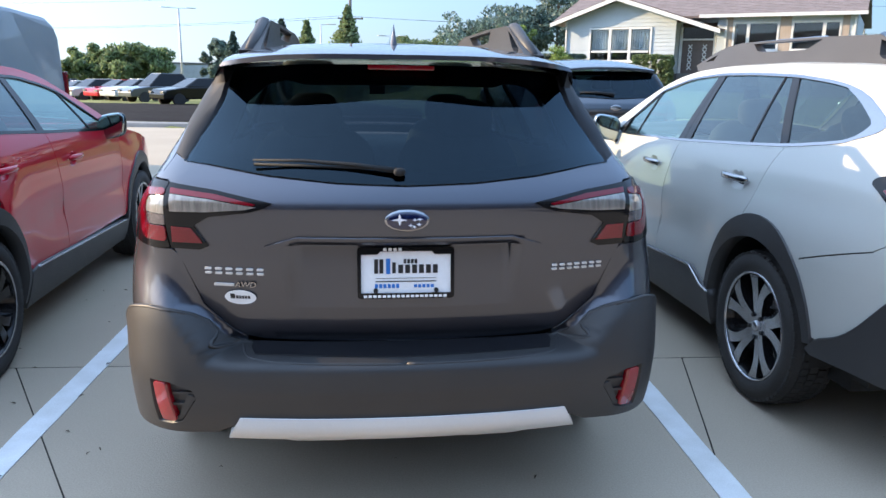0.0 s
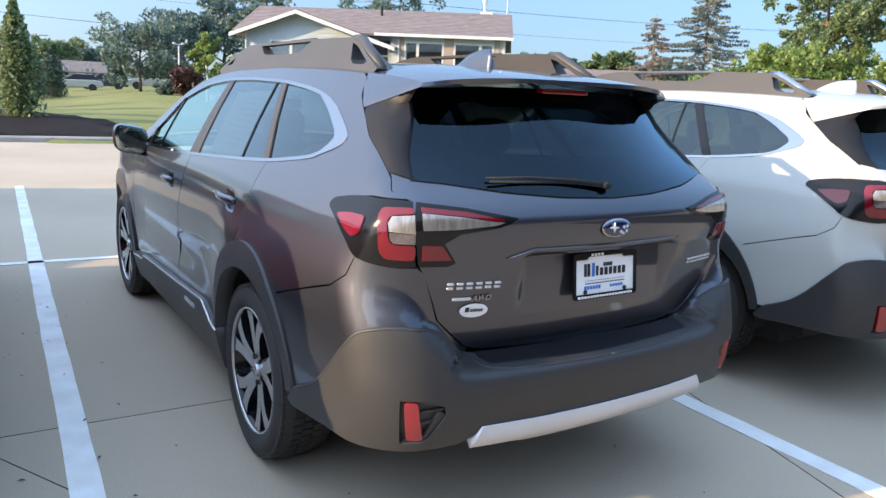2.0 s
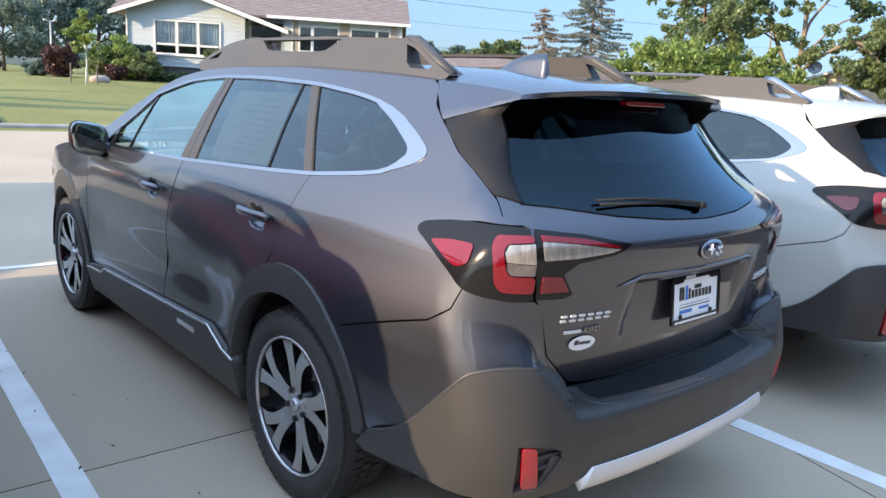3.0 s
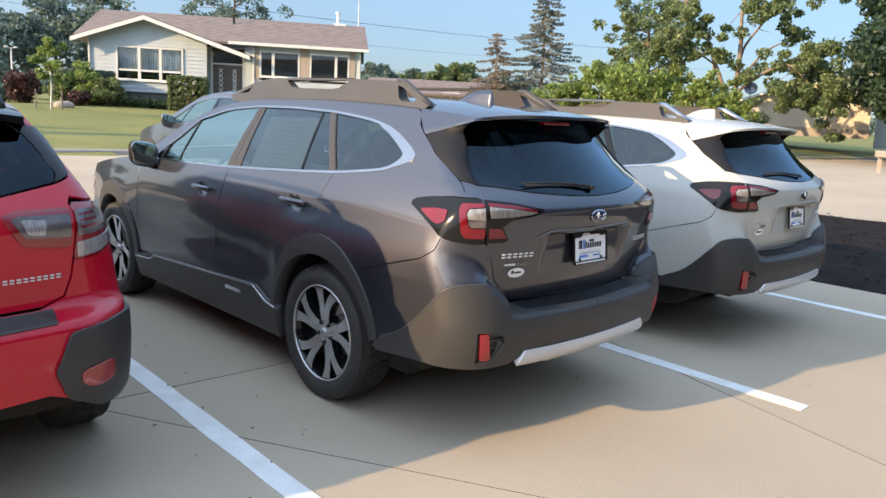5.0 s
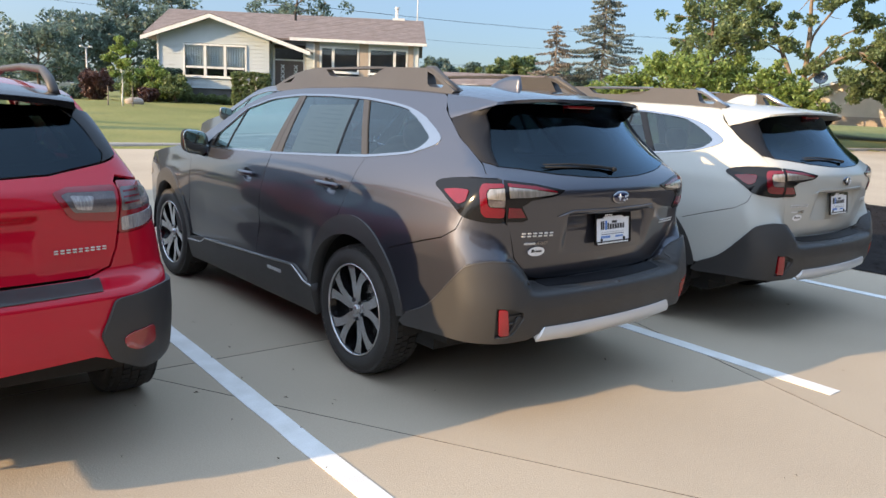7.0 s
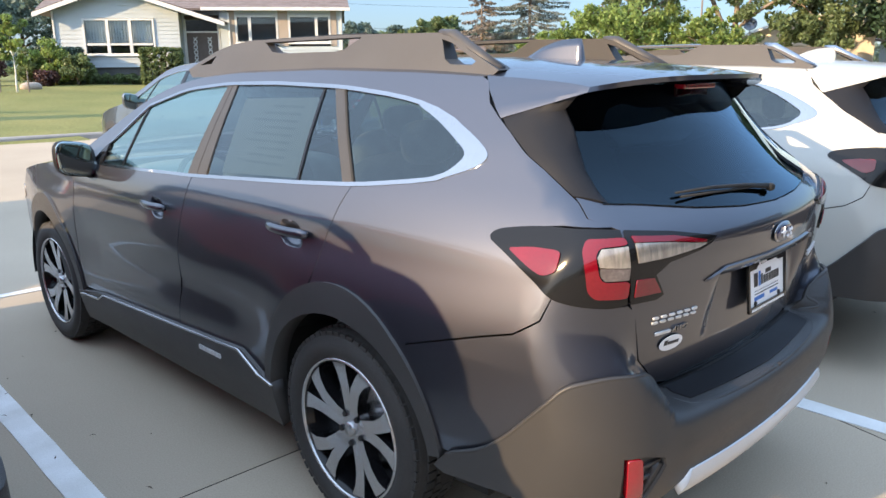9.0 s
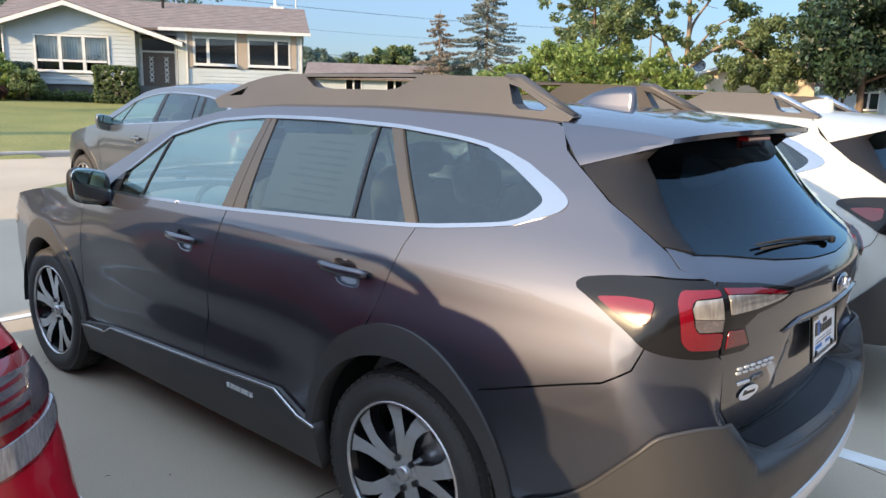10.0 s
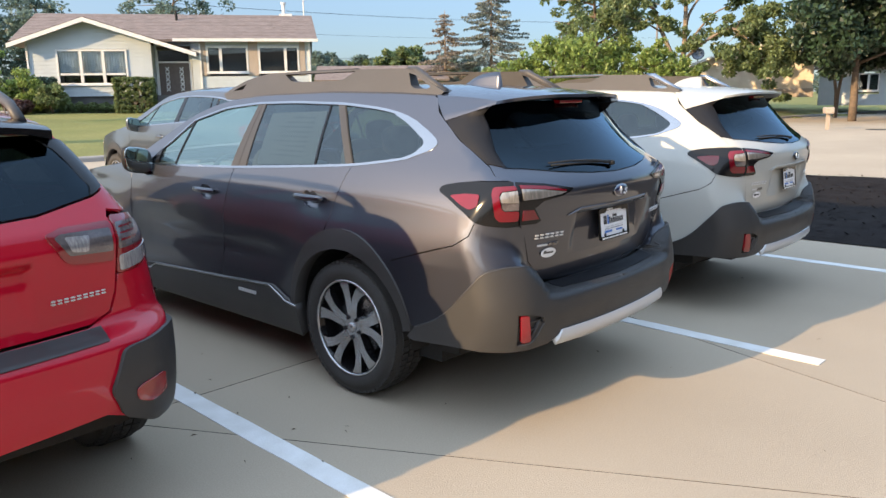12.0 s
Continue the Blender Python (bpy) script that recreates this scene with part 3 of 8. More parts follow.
def build_side(sh, d, car, paint, rear_glass, front_glass):
    """Doors, windows, trims, claddings, mirrors and wheels of both sides."""
    belt = table(sorted(d["belt"]), 0.10)
    topc = table(sorted(d["dlo_top"]), 0.12)
    yb0, yb1 = d["dlo_rear"], d["dlo_front"]          # rear and front tips (y, z)
    S = sh.S
    d["dlo_rear_curve"] = spline(d["dlo_rear_curve"])
    ys = lambda a, b, n: [a + (b - a) * i / n for i in range(n + 1)]
    outer = [yb1] + [(y, float(belt(y))) for y in ys(yb1[0] - 0.06, yb0[0] + 0.18, 26)] + d["dlo_rear_curve"] + [(y, float(topc(y))) for y in ys(yb0[0] + 0.12, d["dlo_top"][-1][0], 26)]
    rim = d["trim_w"]
    inner_rear = spline(d["inner_curve"])
    ib, it = d["inner_curve"][0][0] + 0.02, d["inner_curve"][-1][0] + 0.02

    def lower(y):
        return float(belt(y)) + rim

    def upper(y):
        z = float(topc(min(y, d["dlo_top"][-1][0]))) - rim
        if y > d["dlo_top"][-1][0]:
            t = (y - d["dlo_top"][-1][0]) / (yb1[0] - d["dlo_top"][-1][0])
            z = z * (1 - t) + (yb1[1] + 0.012) * t - 0.010 * math.sin(math.pi * min(t, 1))
        return z

    def pane(b0, t0, b1, t1, n=14):
        lo = [(y, lower(y)) for y in ys(b0, b1, n)]
        hi = [(y, upper(y)) for y in ys(t1, t0, n)]
        return [S(y, z) for y, z in lo + hi]

    hr, hf, zr = d["hub_r"], d["hub_f"], d["hub_z"]
    ro, rw = d["arch"], d["opening"]

    def arc(h, r, a0, a1, n=20):
        return [(h + r * (arch_shape(a) if r > rw else 1) * math.cos(a), zr + r * (arch_shape(a) if r > rw else 1) * math.sin(a)) for a in [radians(a0 + (a1 - a0) * i / n) for i in range(n + 1)]]

    for side in "LR":
        q = lambda name, pts, mat_, par, **k: sh.panel(name, [S(y, z) for y, z in pts] if pts and not k.pop("raw", False) else pts, mat_, par, side=side, **k)
        # the upper frame and rear quarter
        roofline = [(y, float(sh.top(y))) for y in ys(d["gap_f"][0][0], d["roof_rear"], 40)]
        cg, bg, fg = d["gap_c"], d["gap_b"], d["gap_f"]
        a_end = math.degrees(math.atan2(cg[-1][1] - zr, cg[-1][0] - hr))
        back = [sh.B(*p[1:]) if p[0] == "b" else S(*p[1:]) for p in d["quarter_rear"]]
        a_beg = math.degrees(math.atan2(d["quarter_low"][1] - zr, d["quarter_low"][0] - hr))
        poly = ([S(*p) for p in roofline] + back + [S(*p) for p in arc(hr, ro - 0.02, a_beg, a_end, 16)] + [S(*p) for p in reversed(cg[:-1])]
                + [S(y, float(belt(y))) for y in ys(cg[0][0], yb0[0] + 0.18, 10)] + [S(*p) for p in d["dlo_rear_curve"]]
                + [S(y, float(topc(y))) for y in ys(yb0[0] + 0.12, d["dlo_top"][-1][0], 26)] + [S(*yb1)])
        quarter = sh.panel("quarter_panel", poly, paint, car, side=side, step=0.045)
        # doors
        rd = [(y, float(belt(y))) for y in ys(cg[0][0] + 0.004, bg[0][0] - 0.004, 8)] + [(y - 0.004, z) for y, z in bg[1:]] + [(y, d["door_low"]) for y in ys(bg[-1][0], hr + ro + 0.03, 6)]
        lowc = math.degrees(math.asin((d["door_low"] - zr) / ro))
        rd += arc(hr, ro - 0.02, lowc + 6, a_end, 12)[:-1] + [(y + 0.004, z) for y, z in reversed(cg[1:])]
        cups = {}
        for key in ("handle_r", "handle_f"):
            h0, h1, hz = d[key]
            cups[key] = fillet([(h0 + 0.035, hz - 0.052), (h1 - 0.075, hz - 0.054), (h1 - 0.035, hz + 0.034), (h0 + 0.075, hz + 0.036)], 0.045, 6)
        rdoor = q("rear_door", rd, paint, car, step=0.045, holes=[[S(*p) for p in cups["handle_r"]]])
        fd = [(y, float(belt(y))) for y in ys(bg[0][0] + 0.004, fg[0][0] - 0.003, 10)] + [(y - 0.003, z) for y, z in fg[1:]] + [(y, d["door_low"]) for y in ys(fg[-1][0], bg[-1][0], 8)] + [(y + 0.004, z) for y, z in reversed(bg[1:-1])]
        fdoor = q("front_door", fd, paint, car, step=0.045, holes=[[S(*p) for p in cups["handle_f"]]])
        # front fender up to the middle of the front
        fa = math.degrees(math.asin((d["door_low"] - zr) / ro))
        top_f = [(y, float(sh.top(y))) for y in ys(fg[0][0] + 0.004, d["hood_front"], 16)]
        nose = [sh.F(x, float(sh.top(d["hood_front"]))) for x in (-0.55, -0.3)] + [sh.F(0, float(sh.top(d["hood_front"])))] + [sh.F(0, 0.30)] + [sh.F(x, 0.30) for x in (-0.3, -0.6)]
        fen = ([S(*p) for p in top_f] + nose + [S(hf + ro + 0.12, 0.30)] + [S(*p) for p in arc(hf, ro - 0.02, 4, 180 - fa - 6, 20)] + [S(fg[-1][0] + 0.003, d["door_low"])] + [S(y + 0.003, z) for y, z in reversed(fg[1:])])
        sh.panel("front_fender", fen, paint, car, side=side, step=0.06)
        head = [S(hf + 0.62, 0.86), S(hf + 0.60, 0.80), S(hf + 0.74, 0.76)] + [sh.F(-0.55, 0.78), sh.F(-0.50, 0.84), sh.F(-0.62, 0.88)]
        sh.panel("headlight", head, M_LENS_CLEAR, car, off=0.004, side=side, step=0.04)
        # window trims and panes
        chrome_in = [(yb1[0] - 0.11, lower(yb1[0] - 0.11))] + [(y, lower(y)) for y in ys(yb1[0] - 0.14, ib, 26)] + inner_rear + [(y, upper(y)) for y in ys(it, d["dlo_top"][-1][0], 24)] + [(y, upper(y)) for y in ys(d["dlo_top"][-1][0] + 0.05, yb1[0] - 0.13, 8)]
        sh.panel("window_trim", [S(*p) for p in outer], d["trim_mat"], car, holes=[[S(*p) for p in chrome_in]], off=0.003, thick=0.012, step=0.03, side=side, label=d["trim_label"])
        g = d["panes"]
        for name, par, (b0, t0, b1, t1), mat_ in (("quarter_window", quarter, g[0], rear_glass), ("door_window", rdoor, g[1], rear_glass), ("door_window", rdoor, g[2], rear_glass), ("door_window", fdoor, g[3], front_glass), ("vent_window", fdoor, g[4], front_glass)):
            if name == "quarter_window":
                lo = [(y, lower(y)) for y in ys(ib, b1, 12)]
                hi = [(y, upper(y)) for y in ys(t1, it, 12)]
                pl = [S(*p) for p in lo + hi + inner_rear[::-1]]
            elif name == "vent_window":
                pl = [S(*p) for p in [(y, lower(y)) for y in ys(b0, yb1[0] - 0.11, 6)] + [(y, upper(y)) for y in ys(yb1[0] - 0.13, t0, 6)]]
            else:
                pl = pane(b0, t0, b1, t1)
            sh.panel(name, pl, mat_, par, off=-0.006, thick=0.004, step=0.06, side=side, label="see-through tinted side window")
        for name, (b0, t0, b1, t1), mat_ in d["pillars"]:
            sh.panel(name, pane(b0, t0, b1, t1, 5), d.get("pillar_mat") or mat_, car, off=-0.001, thick=0.012, step=0.05, side=side)
        # claddings
        if d["clad"]:
            for h, a0, a1 in ((hr, d["clad_rear"][0], d["clad_rear"][1]), (hf, -4, 190)):
                sh.panel("arch_cladding", [S(*p) for p in arc(h, ro, a0, a1, 30) + list(reversed(arc(h, rw, a0, a1, 30)))], M_PLASTIC, car, off=0.012, thick=0.07, step=0.035, side=side, label="dark plastic wheel arch cladding")
            sl = d["sill"]
            q("sill_cladding", sl + [(y, d["sill_low"]) for y in ys(sl[-1][0], sl[0][0], 10)], M_PLASTIC, car, off=0.016, thick=0.05, step=0.05, label="dark plastic sill cladding")
            band = [(y, z + 0.003) for y, z in d["sill_strip"]] + [(y, z - 0.006) for y, z in reversed(d["sill_strip"])]
            q("sill_strip", band, M_CHROME, car, off=0.022, thick=0.012, step=0.03, label="thin bright strip on the sill")
        # handles
        for key, par in (("handle_r", rdoor), ("handle_f", fdoor)):
            y0, y1, z = d[key]
            cup = [S(*p) for p in cups[key]]
            V2, F2, _ = triangulate(cup, (), 0.012)
            Pc, Nc = sh.at(V2[:, 0], V2[:, 1])
            ring_ = np.array(dense(cup, 0.012))
            gap_ = np.min(np.linalg.norm(V2[:, None, :] - ring_[None], axis=2), axis=1)
            dd = np.clip(gap_ / 0.035, 0, 1)
            Pc = Pc - Nc * (0.026 * dd * dd * (3 - 2 * dd))[:, None]
            nn = np.cross(Pc[F2[:, 1]] - Pc[F2[:, 0]], Pc[F2[:, 2]] - Pc[F2[:, 0]])
            F2 = np.where(((nn * Nc[F2[:, 0]]).sum(1) < 0)[:, None], F2[:, ::-1], F2)
            if side == "R":
                Pc, F2 = Pc * (-1, 1, 1), F2[:, ::-1]
            link_mesh("handle_cup", Pc, [tuple(t) for t in F2], paint, par)
            pts, _ = sh.at(np.array([S(y, z)[0] for y in ys(y0, y1, 8)]), np.full(9, z))
            bm = bmesh.new()
            hp = [(p[0] - (0.034 * math.sin(math.pi * (0.08 + 0.84 * i / 8)) ** 0.6), p[1], p[2] + 0.004) for i, p in enumerate(pts)]
            if side == "R":
                hp = [(-a, b, c) for a, b, c in hp]
            tube(bm, hp, [0.010] + [0.0155] * 7 + [0.012], 8)
            bmesh.ops.transform(bm, matrix=Matrix.Translation((0, 0, z)) @ Matrix.Diagonal((0.75, 1, 1.15, 1)) @ Matrix.Translation((0, 0, -z)), verts=bm.verts)
            bmesh.ops.translate(bm, vec=(hp[4][0] * 0.25, 0, 0), verts=bm.verts)
            part("door_handle", bm, d["handle_mat"] or paint, par, smooth=True)
        # mirror
        mx, my, mz = d["mirror"]
        sx = -1 if side == "L" else 1
        bm = bmesh.new()
        lump(bm, (sx * (mx + 0.015), my, mz), (0.098, 0.058, 0.088), 3.4, 28, 16, Matrix.Rotation(radians(-12 * sx), 4, "Z"))
        for v in bm.verts:      # flat back face towards the driver
            v.co.y = max(v.co.y, my - 0.030)
            t = (abs(v.co.x) - mx - 0.015) / 0.118
            v.co.z += 0.02 * t
        tube(bm, [(sx * (mx - 0.10), my + 0.01, mz - 0.075), (sx * (mx + 0.0), my + 0.005, mz - 0.05), (sx * (mx + 0.05), my, mz - 0.03)], [0.045, 0.032, 0.030], 8)
        bmesh.ops.recalc_face_normals(bm, faces=bm.faces)
        mir = part("door_mirror", bm, d["mirror_mat"] or paint, fdoor, "wing mirror", smooth=True)
        bm = bmesh.new()
        lump(bm, (sx * (mx + 0.017), my - 0.031, mz + 0.002), (0.095, 0.006, 0.085), 3.4, 24, 8, None)
        for v in bm.verts:
            v.co.z += 0.02 * (abs(v.co.x) - mx - 0.015) / 0.118
        part("mirror_glass", bm, M_MIRROR, mir, smooth=True)
        sail = [(yb1[0] - 0.012, yb1[1] + 0.006), (yb1[0] - 0.14, lower(yb1[0] - 0.14)), (yb1[0] - 0.15, upper(yb1[0] - 0.15)), (yb1[0] - 0.09, upper(yb1[0] - 0.09))]
        sh.panel("mirror_sail", [S(*p) for p in sail[::-1]], M_BLACK, fdoor, off=0.006, thick=0.01, step=0.03, side=side)
        # wheels
        for h in (hr, hf):
            build_wheel(car, ((d["track"] - 0.112) * (-1 if side == "L" else 1), h, zr), d, side)
            bm = bmesh.new()
            x0, x1 = sorted((sx * (d["track"] - 0.02), sx * 0.45))
            n = 18
            rows = [[bm.verts.new((x, h + (rw + 0.02) * math.cos(a), zr + (rw + 0.02) * math.sin(a))) for a in [radians(-4 + 188 * i / n) for i in range(n + 1)]] for x in (x0, x1)]
            for i in range(n):
                bm.faces.new((rows[0][i], rows[0][i + 1], rows[1][i + 1], rows[1][i]))
            capr = rows[0] if sx > 0 else rows[1]
            bm.faces.new(capr)
            part("wheel_well", bm, M_DARK, car)
        # dark liner and strips behind the joints
        for gap in (bg, cg, fg):
            q("seam_strip", [(y - 0.014, z) for y, z in gap] + [(y + 0.018, z) for y, z in reversed(gap)], M_DARK, car, off=-0.009, thick=0.002, step=0.03)
        edge = [p[1:] for p in d["quarter_rear"][:7] if p[0] == "s" and p[2] > 1.22]
        q("seam_strip", [(y - 0.022, z) for y, z in edge] + [(y + 0.022, z) for y, z in reversed(edge)], M_DARK, car, off=-0.016, thick=0.002, step=0.03)
        if len(d["pillars"]) > 4:
            b0, t0, b1, t1 = d["pillars"][3][1][:2] + d["pillars"][4][1][2:]
            sh.panel("seam_strip", pane(b0 + 0.02, t0 + 0.01, b1 - 0.02, t1 - 0.01, 5), M_DARK, car, off=-0.010, thick=0.002, step=0.04, side=side)
        liner = [(fg[0][0] + 0.5, 0.95), (fg[0][0] + 0.3, 0.40)] + [(y, 0.40) for y in ys(fg[0][0], hr + ro + 0.04, 6)] + arc(hr, ro + 0.01, 10, 150, 14) + [(0.62, 0.70), (0.60, 1.05)] + [(y, float(belt(y)) - 0.02) for y in ys(0.9, fg[0][0], 10)]
        q("inner_liner", liner, M_DARK, car, off=-0.022, thick=0.002, step=0.12)


def build_cabin(d, car):
    """Seats, steering wheel, dashboard, floor and headlining."""
    y0 = d["cabin_y"]
    bm = bmesh.new()
    box(bm, -0.74, 0.74, 0.45, y0 + 1.55, 0.32, 0.40)
    box(bm, -0.70, 0.70, 0.42, 0.9, 0.40, 0.82)
    cab = part("cabin", bm, M_DARK, car, "dark cabin")
    for x, y, w in ((-0.37, y0 + 0.35, 0.25), (0.37, y0 + 0.35, 0.25), (-0.33, y0 - 0.55, 0.31), (0.33, y0 - 0.55, 0.31)):
        bm = bmesh.new()
        lump(bm, (x, y + 0.22, 0.62), (w, 0.27, 0.10), 3.5)
        lump(bm, (x, y - 0.06, 0.92), (w * 0.95, 0.075, 0.34), 3.2, m=Matrix.Rotation(radians(-14), 4, "X"))
        lump(bm, (x, y - 0.17, 1.30), (0.13, 0.045, 0.085), 3.0, m=Matrix.Rotation(radians(-10), 4, "X"))
        part("seat", bm, M_TRIM, cab, smooth=True)
    bm = bmesh.new()
    n, m = 28, 8
    c, rot = Vector((-0.37, y0 + 0.88, 0.98)), Matrix.Rotation(radians(-25), 4, "X")
    vs = [[bm.verts.new(c + rot @ Vector(((0.18 + 0.016 * math.cos(b)) * math.cos(a), 0.016 * math.sin(b), (0.18 + 0.016 * math.cos(b)) * math.sin(a)))) for b in [2 * math.pi * j / m for j in range(m)]] for a in [2 * math.pi * i / n for i in range(n)]]
    for i in range(n):
        for j in range(m):
            bm.faces.new((vs[i][j], vs[i][(j + 1) % m], vs[(i + 1) % n][(j + 1) % m], vs[(i + 1) % n][j]))
    lump(bm, c, (0.075, 0.03, 0.06), 2.5)
    for a in (0, math.pi, -math.pi / 2):
        e = c + rot @ Vector((0.17 * math.cos(a), 0, 0.17 * math.sin(a)))
        tube(bm, [c, e], 0.016, 6)
    part("steering_wheel", bm, M_DARK, cab, smooth=True)
    bm = bmesh.new()
    lump(bm, (0, y0 + 1.28, 0.92), (0.70, 0.30, 0.15), 4.0)
    part("dashboard", bm, M_TRIM, cab, smooth=True)
    bm = bmesh.new()
    box(bm, -0.05, 0.05, y0 + 0.95, y0 + 0.99, 1.36, 1.42)
    part("interior_mirror", bm, M_DARK, cab)


def build_under(car, d):
    bm = bmesh.new()
    box(bm, -0.70, 0.70, 0.60, d["length"] - 0.45, 0.24, 0.40)
    box(bm, -0.60, 0.60, 0.22, 0.62, 0.36, 0.50)
    part("underbody", bm, M_DARK, car)


def letter_bars(sh, name, x0, x1, z, h, widths, parent, material=None, gap=0.010):
    """A raised maker's word, drawn as plain bars of its size."""
    unit = (x1 - x0 - gap * (len(widths) - 1)) / sum(widths)
    x = x0
    for w in widths:
        for za, zb in ((-0.5, -0.18), (0.18, 0.5)) if len(widths) > 1 else ((-0.5, 0.5),):
            poly = fillet([sh.B(x, z + h * za), sh.B(x + unit * w, z + h * za), sh.B(x + unit * w, z + h * zb), sh.B(x, z + h * zb)], 0.002, 2)
            sh.panel(name, poly, material or M_SILVER, parent, off=0.005, thick=0.005, step=0.05, side="C")
        x += unit * w + gap


def text_on(name, body, size, m, material, parent, extrude=0.002):
    cu = bpy.data.curves.new(name, "FONT")
    cu.body, cu.size, cu.extrude, cu.align_x, cu.align_y, cu.shear = body, size, extrude, "CENTER", "CENTER", 0.25
    tmp = new(name, cu)
    me = bpy.data.meshes.new_from_object(tmp)
    bpy.data.objects.remove(tmp)
    me.materials.clear()
    me.materials.append(material)
    ob = new(name, me)
    ob.parent = parent
    ob.matrix_basis = m
    return ob


def build_plate(sh, parent, z=0.905, y=0.070, lean=-6):
    """A dealer's plate in a dark frame, its writing as plain bars."""
    bm = bmesh.new()
    box(bm, -0.150, 0.150, -0.074, 0.074, -0.002, 0.003)
    pl = part("number_plate", bm, M_PLATE, parent, "white dealer plate in a dark frame, blue and black marks")
    pl.matrix_basis = Matrix.Translation((0, y, z)) @ Matrix.Rotation(radians(90 + lean), 4, "X") @ Matrix.Diagonal((0.9, 0.92, 1, 1))
    V = fillet([(-0.16, -0.084), (0.16, -0.084), (0.16, 0.084), (-0.16, 0.084)], 0.012, 3)
    H = [(-0.148, -0.066), (0.148, -0.066), (0.148, 0.060), (0.095, 0.060), (0.085, 0.070), (-0.085, 0.070), (-0.095, 0.060), (-0.148, 0.060)]
    plate("plate_frame", V, M_BLACK, pl, (0, 0, 0.009), (1, 0, 0), (0, 1, 0), 0.008, holes=[H])

    def bars(name, rows, mat_):
        for x0, x1, y0, y1 in rows:
            bm = bmesh.new()
            box(bm, x0, x1, y0, y1, 0.003, 0.0045)
            part(name, bm, mat_, pl)
    big = [(-0.105, -0.092, -0.002, 0.044), (-0.088, -0.075, -0.002, 0.044), (-0.046, -0.034, -0.002, 0.034)] + [(x, x + 0.016, -0.002, 0.026) for x in (-0.026, -0.003, 0.020, 0.043, 0.066, 0.089)]
    bars("plate_bar", big, M_INK)
    bars("plate_tick", [(-0.066, -0.052, -0.004, 0.046)], M_INKB)
    bars("plate_bar", [(x, x + 0.009, 0.030, 0.044) for x in (-0.008, 0.004, 0.016, 0.028)], M_INK)
    bars("plate_line", [(-0.10, 0.10, -0.0185, -0.0175), (-0.10, 0.10, -0.030, -0.027)], M_INK)
    bars("plate_bar", [(x, x + 0.010, -0.050, -0.037) for x in (-0.103, -0.089, -0.075, -0.061, -0.047, -0.033)] + [(x, x + 0.010, -0.049, -0.039) for x in (0.026, 0.040, 0.054, 0.068, 0.082)], M_INKB)
    bm = bmesh.new()
    for x in [(-0.140 + 0.0155 * i) for i in range(18)]:
        box(bm, x, x + 0.011, -0.080, -0.072, 0.0092, 0.0102)
    for x in [(-0.075 + 0.0165 * i) for i in range(4)]:
        box(bm, x, x + 0.011, 0.072, 0.081, 0.0092, 0.0102)
    tagged(part("plate_frame_print", bm, M_PLATE, pl), kind="stuff")
    for x in (-0.10, 0.10):
        bm = bmesh.new()
        tube(bm, [(x, -0.058, 0.003), (x, -0.058, 0.008)], 0.008, 10)
        part("plate_screw", bm, M_DARK, pl)
    return pl


